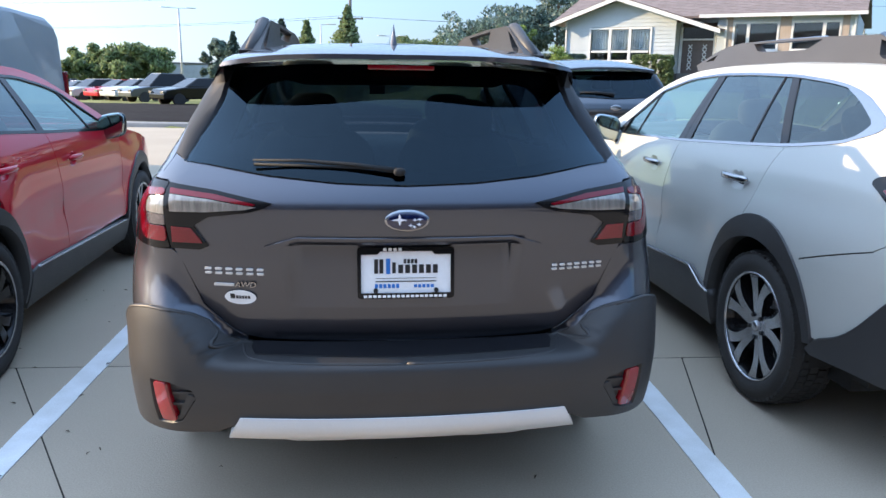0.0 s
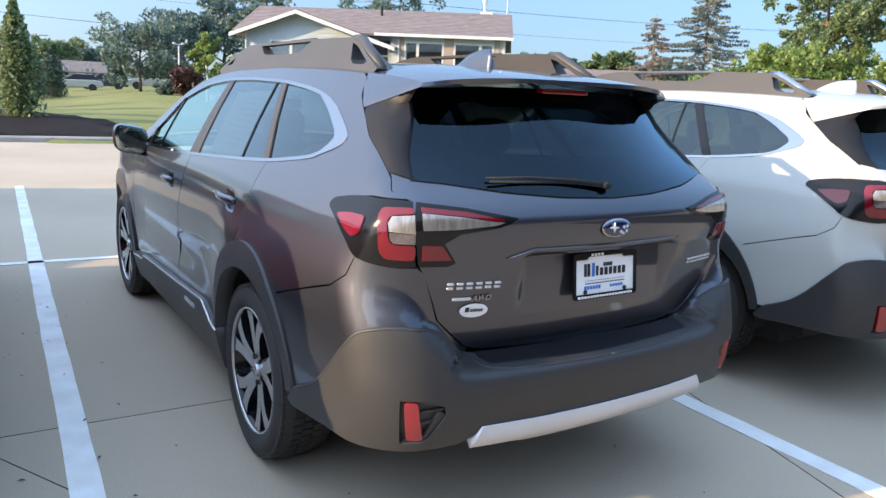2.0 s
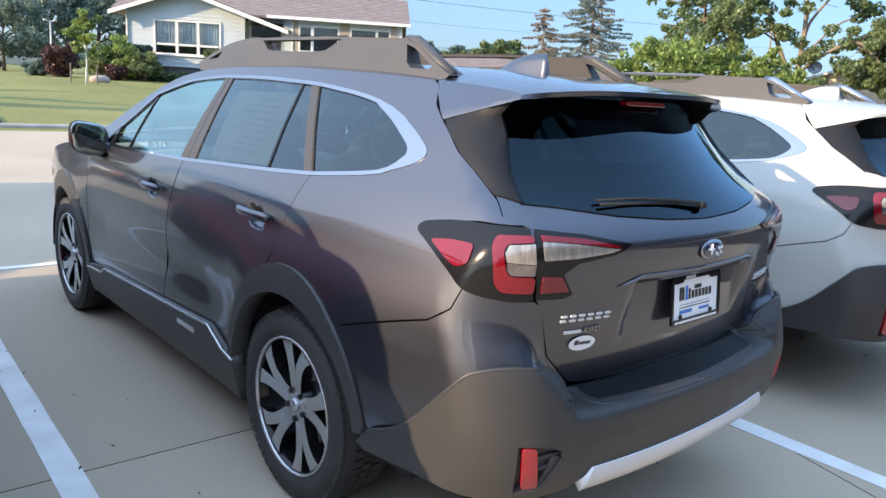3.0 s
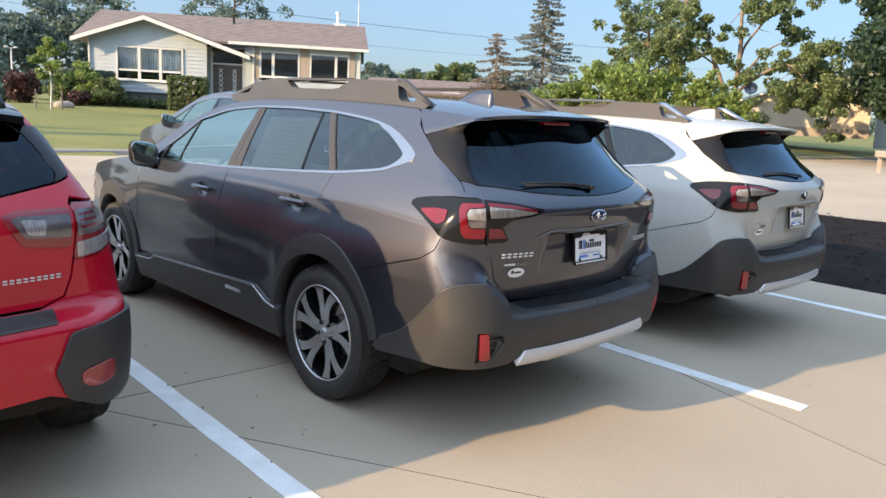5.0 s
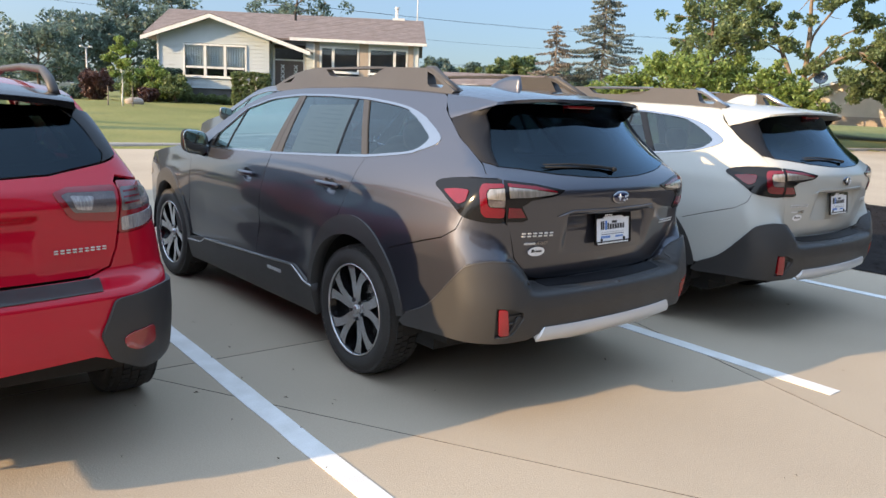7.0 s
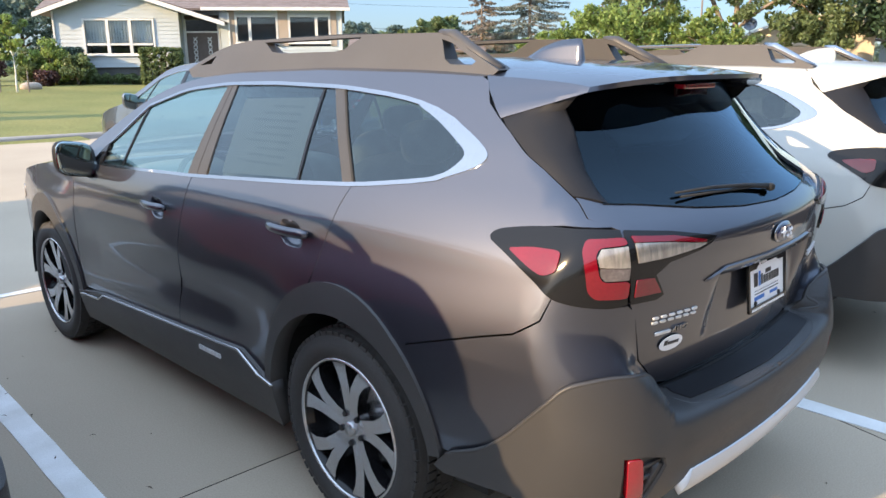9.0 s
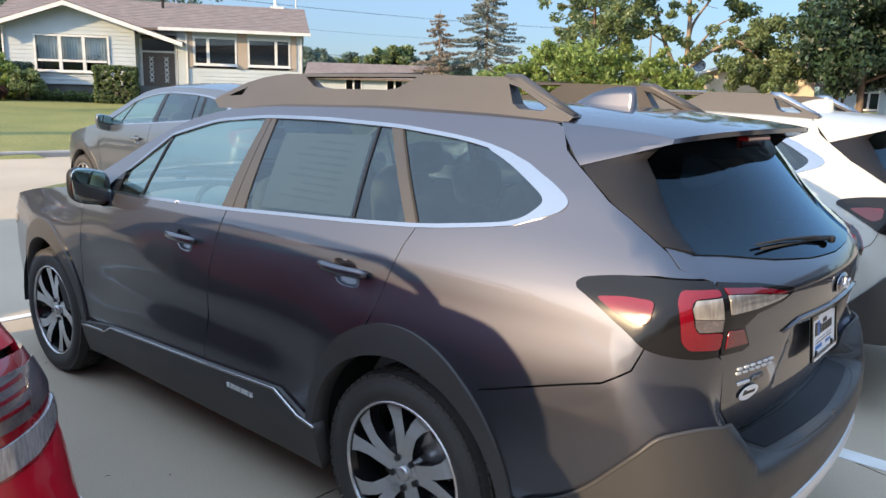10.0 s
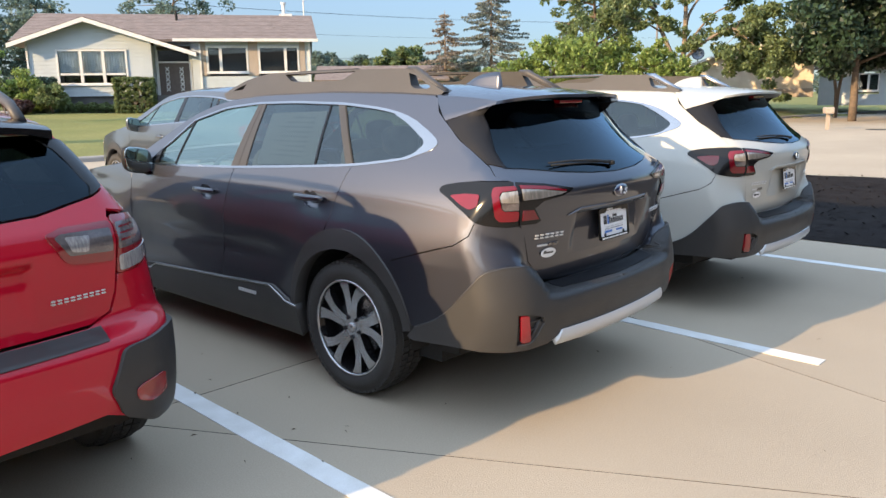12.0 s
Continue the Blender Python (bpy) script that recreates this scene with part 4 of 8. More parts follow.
# ---- the station wagon (two of them) ----
WAGON = dict(
    length=4.86, y1=3.6, yf=3.35, hub_r=1.09, hub_f=3.835, hub_z=0.362, track=0.888, tyre=0.362, rim=0.254, black_rim=False,
    width=[(0.15, 0.80), (0.25, 0.85), (0.40, 0.885), (0.60, 0.893), (0.80, 0.898), (0.88, 0.898), (0.95, 0.890), (1.03, 0.876), (1.09, 0.862), (1.13, 0.846), (1.20, 0.816), (1.35, 0.738), (1.50, 0.648), (1.60, 0.585)],
    taper=[(0.15, 0.08), (0.60, 0.072), (0.90, 0.070), (1.13, 0.10), (1.32, 0.14), (1.60, 0.17)],
    rear=[(0.15, 0.30), (0.36, 0.075), (0.42, 0.04), (0.50, 0.014), (0.57, 0.001), (0.626, 0.002), (0.640, 0.010), (0.647, 0.060), (0.658, 0.122), (0.684, 0.130), (0.700, 0.112), (0.74, 0.097), (0.82, 0.077), (0.92, 0.051), (1.00, 0.037), (1.08, 0.028), (1.125, 0.030), (1.16, 0.048), (1.20, 0.082), (1.30, 0.170), (1.40, 0.255), (1.50, 0.345), (1.60, 0.45)],
    rear_corner=[(0.15, 0.30), (0.36, 0.075), (0.42, 0.04), (0.50, 0.014), (0.60, 0.003), (0.68, 0.001), (0.74, 0.005), (0.775, 0.013), (0.875, 0.048), (0.92, 0.053), (0.96, 0.047), (1.02, 0.037), (1.08, 0.028), (1.125, 0.030), (1.16, 0.048), (1.20, 0.082), (1.30, 0.170), (1.40, 0.255), (1.50, 0.345), (1.60, 0.45)],
    bow=[(0.15, 0.12), (0.60, 0.13), (0.72, 0.18), (0.95, 0.21), (1.14, 0.215), (1.20, 0.26), (1.24, 0.38), (1.30, 0.45), (1.38, 0.52), (1.60, 0.50)],
    corner=[(0.15, 0.17), (0.60, 0.16), (0.95, 0.15), (1.10, 0.11), (1.15, 0.09), (1.30, 0.07), (1.60, 0.06)],
    recess=[(0.345, 0.800, 1.010, 0.046)],
    front=[(0.15, 4.62), (0.40, 4.80), (0.65, 4.84), (0.85, 4.80), (0.95, 4.72), (1.04, 4.60), (1.60, 4.60)],
    top=[(0.55, 1.515), (0.72, 1.545), (1.0, 1.557), (1.5, 1.567), (2.1, 1.556), (2.4, 1.535), (2.62, 1.495), (2.80, 1.432), (3.18, 1.235), (3.40, 1.125), (3.60, 1.090), (4.05, 1.035), (4.45, 0.965), (4.62, 0.90)],
    roof_rear=0.735, hood_front=4.50,
    belt=[(3.13, 1.112), (2.88, 1.112), (2.12, 1.137), (1.40, 1.178), (1.08, 1.200), (0.80, 1.236), (0.55, 1.29)],
    dlo_top=[(0.60, 1.330), (0.70, 1.389), (0.78, 1.430), (0.90, 1.466), (1.05, 1.491), (1.33, 1.515), (1.75, 1.525), (2.12, 1.520), (2.45, 1.492), (2.75, 1.415)],
    dlo_rear=(0.575, 1.318), dlo_rear_curve=[(0.72, 1.260), (0.660, 1.281), (0.622, 1.299), (0.606, 1.320), (0.619, 1.341), (0.660, 1.367)], dlo_front=(3.16, 1.118),
    inner_curve=[(0.775, 1.256), (0.732, 1.272), (0.700, 1.298), (0.687, 1.319), (0.699, 1.338), (0.740, 1.363), (0.80, 1.396), (0.86, 1.425), (0.92, 1.449)], trim_w=0.013,
    gap_b=[(2.12, 1.137), (2.15, 1.02), (2.20, 0.80), (2.25, 0.56), (2.26, 0.43)],
    gap_c=[(1.100, 1.199), (1.128, 1.139), (1.150, 1.07), (1.172, 1.005), (1.200, 0.925), (1.235, 0.855)],
    gap_f=[(3.38, 1.128), (3.36, 0.95), (3.37, 0.70), (3.38, 0.43)],
    quarter_rear=[("s", 0.708, 1.533), ("s", 0.672, 1.470), ("s", 0.622, 1.432), ("s", 0.560, 1.390), ("s", 0.490, 1.340), ("s", 0.412, 1.300), ("s", 0.352, 1.268), ("s", 0.273, 1.226), ("s", 0.236, 1.193), ("b", -0.70, 1.175), ("s", 0.30, 1.174), ("s", 0.43, 1.156), ("s", 0.50, 1.131), ("s", 0.47, 1.106), ("s", 0.38, 1.060), ("s", 0.275, 1.012), ("s", 0.305, 0.935), ("s", 0.38, 0.888), ("s", 0.56, 0.835), ("s", 0.75, 0.775)],
    quarter_low=(0.75, 0.775),
    door_low=0.43, arch=0.505, opening=0.425, clad=True, clad_rear=(-12, 170),
    sill=[(3.42, 0.40), (3.10, 0.44), (2.22, 0.475), (1.72, 0.500), (1.56, 0.43), (1.50, 0.42)], sill_low=0.235,
    sill_strip=[(3.40, 0.388), (3.16, 0.400), (3.08, 0.436), (2.24, 0.470), (1.74, 0.494), (1.60, 0.428), (1.50, 0.415)],
    handle_r=(1.24, 1.48, 1.025), handle_f=(2.27, 2.50, 0.990), handle_mat=None, mirror_mat=M_SIDE,
    mirror=(0.93, 3.13, 1.145), trim_mat=M_CHROME, trim_label="bright chrome window surround",
    panes=[(0.6, 0.6, 1.097, 1.316), (1.155, 1.381, 1.385, 1.435), (1.40, 1.45, 2.010, 2.042), (2.166, 2.12, 2.80, 2.745), (2.815, 2.76, 3.1, 3.0)],
    pillars=[("window_divider", (1.098, 1.317, 1.106, 1.326), M_DARK), ("pillar_trim", (1.107, 1.327, 1.152, 1.378), M_PLASTIC), ("window_divider", (1.387, 1.437, 1.398, 1.448), M_BLACK), ("pillar_trim", (2.013, 2.045, 2.085, 2.077), M_PLASTIC), ("pillar_trim", (2.090, 2.082, 2.163, 2.117), M_PLASTIC), ("window_divider", (2.801, 2.746, 2.814, 2.759), M_BLACK)],
    cabin_y=1.95,
)


def build_wagon(label, paint, m, bright_rails):
    d = dict(WAGON)
    if bright_rails:
        d["handle_mat"], d["mirror_mat"], d["pillar_mat"] = M_CHROME, M_CHROME, M_BLACK
    car = thing("station_wagon", label, "car", m, group="parked cars")
    sh = Shell(d)
    S, B = sh.S, sh.B
    build_side(sh, d, car, paint, M_GLASS_R, M_GLASS_F)
    build_cabin(d, car)
    build_under(car, d)
    sh.strip("hood", 4.50, 3.40, paint, car, 0.055)
    sh.strip("windscreen", 3.36, 2.46, M_GLASS_F, car, 0.055, inset=0.03, label="clear windscreen")
    sh.strip("roof_panel", 2.47, 0.73, paint, car, 0.050, n=40)
    # tailgate
    half = [B(0, 0.677), B(-0.30, 0.679), B(-0.43, 0.683), B(-0.485, 0.696), B(-0.538, 0.738), B(-0.602, 0.80), B(-0.655, 0.93), B(-0.682, 0.980), B(-0.690, 1.08), B(-0.694, 1.170), S(0.231, 1.193), S(0.268, 1.226), S(0.286, 1.238), B(-0.655, 1.227), B(-0.60, 1.218), B(-0.40, 1.191), B(-0.20, 1.175), B(0, 1.169)]
    gate = sh.panel("tailgate", sh.mirrored(half), paint, car, side="C", step=0.026, extra=list(np.arange(0.985, 1.006, 0.005)) + [0.795, 0.800, 0.806])
    # spoiler over the rear window: a crowned top, painted side walls, a hollow underside
    us, vs_ = np.linspace(-1, 1, 33), np.linspace(0, 1, 12)
    nu, ring_n = len(us), 2 * len(us) + 6
    verts, faces = [], []
    for v in vs_:
        def top_at(u):
            tip = 0.240 + 0.13 * abs(u) ** 3.2
            return np.array((u * (0.568 - 0.014 * v), 0.728 + (tip - 0.728) * v, 1.547 - 0.016 * v - 0.008 * v * v + (0.046 - 0.018 * v) * (1 - abs(u) ** 4) - 0.006 * v ** 6))
        low = np.array((0.640 - 0.075 * v, 0.613 - 0.243 * v, 1.429 + 0.074 * v))
        row = [top_at(u) for u in us]
        edge_r = row[-1]
        wall = [edge_r + (low - edge_r) * k + np.array((0.012 * math.sin(math.pi * k) * (1 - v) + lip_, 0, 0)) for k, lip_ in ((0.35, 0), (0.74, -0.0015), (0.78, 0.0005))]
        under = []
        for u in us[::-1]:
            t, w = top_at(u), abs(u) ** 6
            under.append((np.sign(u) * (abs(t[0]) * (1 - w) + low[0] * w), t[1] * (1 - w) + low[1] * w, (t[2] - 0.014 - 0.060 * (1 - v)) * (1 - w) + low[2] * w))
        verts += row + wall + under + [q * (-1, 1, 1) for q in wall[::-1]]
    for j in range(len(vs_) - 1):
        for i in range(ring_n):
            a, b = j * ring_n + i, j * ring_n + (i + 1) % ring_n
            faces.append((a, a + ring_n, b + ring_n, b))
    e = (len(vs_) - 1) * ring_n
    for i in range(nu - 1):
        faces.append((e + i, e + 2 * nu + 2 - i, e + 2 * nu + 1 - i, e + i + 1))
    spo = link_mesh("spoiler", verts, faces, paint, gate, "roof spoiler over the rear window")
    mod = spo.modifiers.new("split", "EDGE_SPLIT")
    mod.split_angle = radians(30)
    bm = bmesh.new()
    box(bm, -0.105, 0.105, 0.322, 0.36, 1.500, 1.516)
    part("brake_light", bm, M_LENS_REDD, spo, "red high brake light", bevel=0.004)
    # rear window, its dark border and side pieces
    outer_e = [S(0.296, 1.240), S(0.340, 1.263), S(0.400, 1.295), S(0.474, 1.333), S(0.535, 1.375), S(0.582, 1.406), S(0.616, 1.430)]
    inner_e = [B(-0.650, 1.222), B(-0.645, 1.245), B(-0.624, 1.290), B(-0.592, 1.345), B(-0.566, 1.400), B(-0.555, 1.445), B(-0.548, 1.495)]
    glass_e = [(i[0] + 0.12 * (o[0] - i[0]), i[1]) for i, o in zip(inner_e, outer_e)]
    glass = [B(0, 1.172), B(-0.20, 1.178), B(-0.40, 1.194), B(-0.575, 1.216)] + glass_e + [B(-0.3, 1.512), B(0, 1.515)]
    win = sh.panel("rear_window", sh.mirrored(glass), M_GLASS_D, gate, off=0.004, thick=0.004, side="C", step=0.06, label="dark tinted rear window")
    border = [B(0, 1.205), B(-0.20, 1.210), B(-0.38, 1.222), B(-0.50, 1.240), B(-0.53, 1.27), B(-0.485, 1.40), B(-0.42, 1.455), B(-0.36, 1.47), B(-0.30, 1.455), B(0, 1.46)]
    sh.panel("window_border", sh.mirrored(glass), M_BLACK, gate, holes=[sh.mirrored(border)], off=0.001, thick=0.01, side="C", step=0.05)
    # side pieces: they stand proud of the glass towards the spoiler, as fins
    ring3 = np.array(outer_e), np.array(inner_e)
    PO, NO = sh.at(ring3[0][:, 0], ring3[0][:, 1])
    PI, NI = sh.at(ring3[1][:, 0], ring3[1][:, 1])
    for sx in (1, -1):
        verts, faces = [], []
        for i in range(-1, 7):
            j, t = max(i, 0), max(i, 0) / 6
            proud = 0.004 + 0.013 * t
            po, pm = PO[j] + NO[j] * 0.002, PI[j] + NI[j] * proud
            row = [po - NO[j] * 0.03, po]
            for k in (0.25, 0.5, 0.75):
                row.append(po + (pm - po) * k + (NO[j] + NI[j]) * (0.008 * math.sin(math.pi * k) * min(1, 0.25 + 2 * t)))
            row += [pm, pm + np.array((0.010, 0.004, 0)), PI[j] + np.array((0.034, 0.0, 0)) - NI[j] * 0.004]
            if i < 0:       # tucked under the tailgate
                row = [q + np.array((0.004, -0.012, -0.014)) - NO[0] * 0.014 for q in row]
            if i == 6:      # tucked into the spoiler
                for n_, k in enumerate((0, 0.25, 0.5, 0.75, 0.95)):
                    row[n_ + 1] = np.array((-0.640 + 0.075 * k + 0.012, 0.613 - 0.243 * k + 0.006, 1.429 + 0.074 * k + 0.012))
            verts += [(sx * p[0], p[1], p[2]) for p in row]
        for i in range(7):
            for j in range(7):
                q4 = (8 * i + j, 8 * i + 8 + j, 8 * i + 9 + j, 8 * i + 1 + j)
                faces.append(q4 if sx > 0 else q4[::-1])
        fin = link_mesh("window_side_piece", verts, faces, M_SIDE, gate, "dark plastic fin beside the rear window")
        fin.modifiers.new("split", "EDGE_SPLIT").split_angle = radians(50)
    # wiper
    bm = bmesh.new()
    pts = lambda zz: [tuple(sh.at(np.array([B(x, z)[0]]), np.array([z]))[0][0] + np.array((0, -0.022, 0.004))) for x, z in zz]
    tube(bm, pts([(-0.445, 1.232), (-0.30, 1.234), (-0.15, 1.226), (-0.03, 1.212)]), [0.003, 0.005, 0.006, 0.009], 8)
    tube(bm, pts([(-0.44, 1.222), (-0.05, 1.216)]), 0.004, 6)
    lump(bm, Vector(pts([(-0.02, 1.208)])[0]), (0.018, 0.012, 0.012), 2.5)
    part("wiper", bm, M_DARK, gate, "black rear wiper arm", smooth=True)
    # lip over the plate and the number plate
    lip = [B(0, 1.010), B(-0.30, 1.010), B(-0.395, 0.990), B(-0.410, 0.996), B(-0.318, 1.024), B(0, 1.024)]
    sh.panel("plate_lip", sh.mirrored(lip), paint, gate, off=0.008, thick=0.03, side="C", step=0.03)
    build_plate(sh, gate, z=0.913, y=0.062)
    # emblem: an oval with stars as plain shapes
    ex, ez = 0.0, 1.077
    bm = bmesh.new()
    lump(bm, (ex, 0.024, ez), (0.066, 0.008, 0.033), 2.0, 36, 8)
    emb = part("emblem", bm, M_CHROME, gate, "oval chrome and blue emblem", smooth=True)
    bm = bmesh.new()
    lump(bm, (ex, 0.020, ez), (0.059, 0.006, 0.027), 2.0, 36, 8)
    part("emblem_field", bm, M_EMBLEM if not bright_rails else M_BLACK, emb, smooth=True)
    for sx, sz, r in ((-0.022, 0.004, 0.017), (0.010, -0.012, 0.006), (0.022, 0.004, 0.006), (0.036, 0.006, 0.006), (0.034, -0.009, 0.006), (0.020, -0.016, 0.005)):
        bm = bmesh.new()
        prism(bm, [(ex + sx + r * k * math.cos(a) * 1.25, 0.0095, ez + sz + r * k * math.sin(a)) for a, k in [(math.pi * i / 4, 1.0 if i % 2 == 0 else 0.30) for i in range(8)]], (0, 0.004, 0))
        part("emblem_star", bm, M_PLATE, emb)
    letter_bars(sh, "badge_bar", -0.592, -0.418, 0.914, 0.020, [1, 1, 1, 1, 1, 1], gate, gap=0.011)
    letter_bars(sh, "badge_bar", 0.452, 0.620, 0.916, 0.019, [1, 1, 0.9, 1, 1, 0.95, 1], gate, gap=0.009)
    p, nn = sh.at(np.array([B(-0.475, 0.872)[0]]), np.array([0.872]))
    face_m = lambda pt, n: Matrix.Translation(Vector(pt) + Vector(n) * 0.004) @ Matrix(((1, 0, 0), (0, 0, -1), (0, 1, 0))).to_4x4() @ Matrix.Rotation(math.atan2(n[0], -n[1]), 4, "Y") @ Matrix.Rotation(-math.asin(n[2]), 4, "X")
    text_on("drive_badge", "AWD", 0.026, face_m(p[0], nn[0]), M_CHROME, gate)
    letter_bars(sh, "badge_dash", -0.568, -0.508, 0.870, 0.008, [1], gate)
    # dealer's oval sticker
    bm = bmesh.new()
    p, nn = sh.at(np.array([B(-0.492, 0.830)[0]]), np.array([0.830]))
    mm = face_m(p[0], nn[0])
    prism(bm, [(0.048 * math.cos(a), 0.024 * math.sin(a), 0.0) for a in [2 * math.pi * i / 32 for i in range(32)]], (0, 0, 0.0015))
    st = part("sticker", bm, M_PLATE, gate, "white oval sticker")
    st.matrix_basis = mm
    bm = bmesh.new()
    for i, (x0, x1) in enumerate(((-0.030, -0.016), (-0.013, -0.006), (-0.004, 0.003), (0.005, 0.012), (0.014, 0.021), (0.023, 0.030))):
        box(bm, x0, x1, -0.004, 0.012 if i == 0 else 0.006, 0.0012, 0.0024)
    part("sticker_bars", bm, M_INK, st)
    # tail lights
    for side in "LR":
        whole = spline([S(0.505, 1.126), S(0.492, 1.140), S(0.455, 1.151), S(0.35, 1.166), B(-0.745, 1.169), B(-0.694, 1.167)], 4) + spline([B(-0.694, 0.980), B(-0.760, 0.974), S(0.265, 0.990), S(0.34, 1.030), S(0.437, 1.084), S(0.498, 1.114)], 4)
        lamp = sh.panel("tail_light", whole, M_BLACK, car, off=0.004, thick=0.03, side=side, step=0.025, label="red and clear tail light in a black housing")
        gl = [B(-0.686, 1.166), B(-0.55, 1.152), B(-0.385, 1.122), B(-0.41, 1.106), B(-0.45, 1.094), B(-0.57, 1.078), B(-0.615, 1.050), B(-0.575, 0.990), B(-0.60, 0.979), B(-0.686, 0.980)]
        glamp = sh.panel("tail_light", gl, M_BLACK, gate, off=0.006, thick=0.02, side=side, step=0.022, label="inner half of the tail light on the tailgate")
        sh.panel("reflector", fillet([S(0.438, 1.102), S(0.36, 1.113), S(0.280, 1.114), S(0.280, 1.062), S(0.318, 1.046), S(0.365, 1.064)], 0.012, 3), M_LENS_RED, lamp, off=0.008, thick=0.004, side=side, step=0.02, label="red side reflector")
        cshape = [B(-0.700, 1.150), B(-0.800, 1.146), B(-0.824, 1.120), B(-0.812, 1.020), B(-0.790, 1.000), B(-0.700, 1.000), B(-0.700, 1.045), B(-0.770, 1.044), B(-0.784, 1.060), B(-0.792, 1.110), B(-0.776, 1.128), B(-0.700, 1.134)]
        sh.panel("red_lens", fillet(cshape, 0.010, 3), M_LENS_RED, lamp, off=0.009, thick=0.006, side=side, step=0.018, label="bright red curved lens")
        sh.panel("clear_lens", [B(-0.702, 1.131), B(-0.774, 1.125), B(-0.788, 1.106), B(-0.784, 1.082), B(-0.702, 1.080)], M_LENS_CLEAR, lamp, off=0.007, thick=0.004, side=side, step=0.018)
        sh.panel("smoked_lens", [B(-0.702, 1.078), B(-0.783, 1.080), B(-0.780, 1.060), B(-0.768, 1.048), B(-0.702, 1.049)], M_LENS_SMOKE, lamp, off=0.007, thick=0.004, side=side, step=0.018)
        sh.panel("red_lens", [B(-0.680, 1.152), B(-0.55, 1.140), B(-0.43, 1.118), B(-0.44, 1.113), B(-0.56, 1.128), B(-0.680, 1.138)], M_LENS_RED, glamp, off=0.0095, thick=0.004, side=side, step=0.018)
        sh.panel("clear_lens", [B(-0.680, 1.136), B(-0.56, 1.126), B(-0.428, 1.110), B(-0.462, 1.102), B(-0.58, 1.092), B(-0.680, 1.090)], M_LENS_CLEAR, glamp, off=0.009, thick=0.004, side=side, step=0.018)
        sh.panel("red_lens", [B(-0.680, 1.046), B(-0.622, 1.044), B(-0.590, 1.000), B(-0.680, 1.000)], M_LENS_RED, glamp, off=0.009, thick=0.004, side=side, step=0.018)
    # rear bumper: painted upper part, dark lower part
    corner = [B(-0.664, 0.955), B(-0.608, 0.80), B(-0.545, 0.738), B(-0.505, 0.702), B(-0.485, 0.690)]
    crease = spline([B(-0.42, 0.672), B(-0.485, 0.676), B(-0.530, 0.696), B(-0.570, 0.738), B(-0.610, 0.768), B(-0.655, 0.788), B(-0.70, 0.795), B(-0.757, 0.792), S(0.205, 0.772), S(0.258, 0.728), S(0.308, 0.675), S(0.392, 0.588), S(0.48, 0.522), S(0.60, 0.470)], 4)
    for side in "LR":
        up = [S(0.75, 0.769), S(0.56, 0.829), S(0.38, 0.882), S(0.300, 0.932), S(0.272, 1.008), B(-0.755, 0.972), B(-0.690, 0.974)] + corner + crease[4:] + [S(1.09 + 0.485 * arch_shape(a) * math.cos(a), 0.362 + 0.485 * arch_shape(a) * math.sin(a)) for a in [radians(180 - 14 - 40 * i / 10) for i in range(11)]]
        sh.panel("bumper_corner", up, paint, car, side=side, step=0.015)
    low = [B(0, 0.676)] + crease + [S(0.645, 0.42), S(0.61, 0.405), S(0.42, 0.415), B(-0.74, 0.422), B(-0.57, 0.428), B(-0.48, 0.47), B(0, 0.47)]
    fog = [B(-0.770, 0.592), B(-0.70, 0.590), B(-0.632, 0.566), B(-0.622, 0.540), B(-0.67, 0.462), B(-0.70, 0.452), B(-0.755, 0.452)]
    bump = sh.panel("rear_bumper", sh.mirrored(low), M_PLASTIC, car, holes=[fog, [(2 * -sh.R * math.pi / 2 - s, z) for s, z in fog]], off=0.020, thick=0.05, side="C", step=0.016, extra=[0.622, 0.630, 0.637, 0.643, 0.649, 0.655, 0.662, 0.670], label="dark plastic rear bumper")
    pad = [B(0, 0.679), B(-0.40, 0.679), B(-0.470, 0.678), B(-0.466, 0.652), B(-0.45, 0.644), B(0, 0.641)]
    sh.panel("bumper_step", sh.mirrored(pad), M_SIDE, bump, off=0.024, thick=0.01, side="C", step=0.012, label="dark pad on top of the bumper")
    edge_line = spline([B(0, 0.634), B(-0.25, 0.635), B(-0.42, 0.638), B(-0.485, 0.648), B(-0.522, 0.676), B(-0.552, 0.715), B(-0.580, 0.746)], 4)
    lip_line = dense(edge_line + crease[16:], 0.03, False)
    P, N = sh.at(np.array([q[0] for q in lip_line]), np.array([q[1] for q in lip_line]))
    for sx in (1, -1):
        bm = bmesh.new()
        tube(bm, [(sx * p[0], p[1], p[2]) for p in P + N * 0.014], [0.0075] * (len(P) - 1) + [0.004], 8)
        part("bumper_lip", bm, M_PLASTIC, bump, smooth=True)
    for side in "LR":
        sh.panel("bumper_pocket", fog, M_PLASTIC, bump, off=-0.004, thick=0.002, side=side, step=0.03)
        sh.panel("reflector", fillet([B(-0.758, 0.586), B(-0.715, 0.586), B(-0.685, 0.462), B(-0.735, 0.462)], 0.008, 3), M_LENS_REDD, bump, off=0.020, thick=0.03, side=side, step=0.025, label="red bumper reflector")
        for z0 in (0.545, 0.508):
            sh.panel("pocket_fin", [B(-0.70, z0), B(-0.63, z0 + 0.004), B(-0.63, z0 + 0.012), B(-0.70, z0 + 0.008)], M_PLASTIC, bump, off=0.006, thick=0.012, side=side, step=0.03)
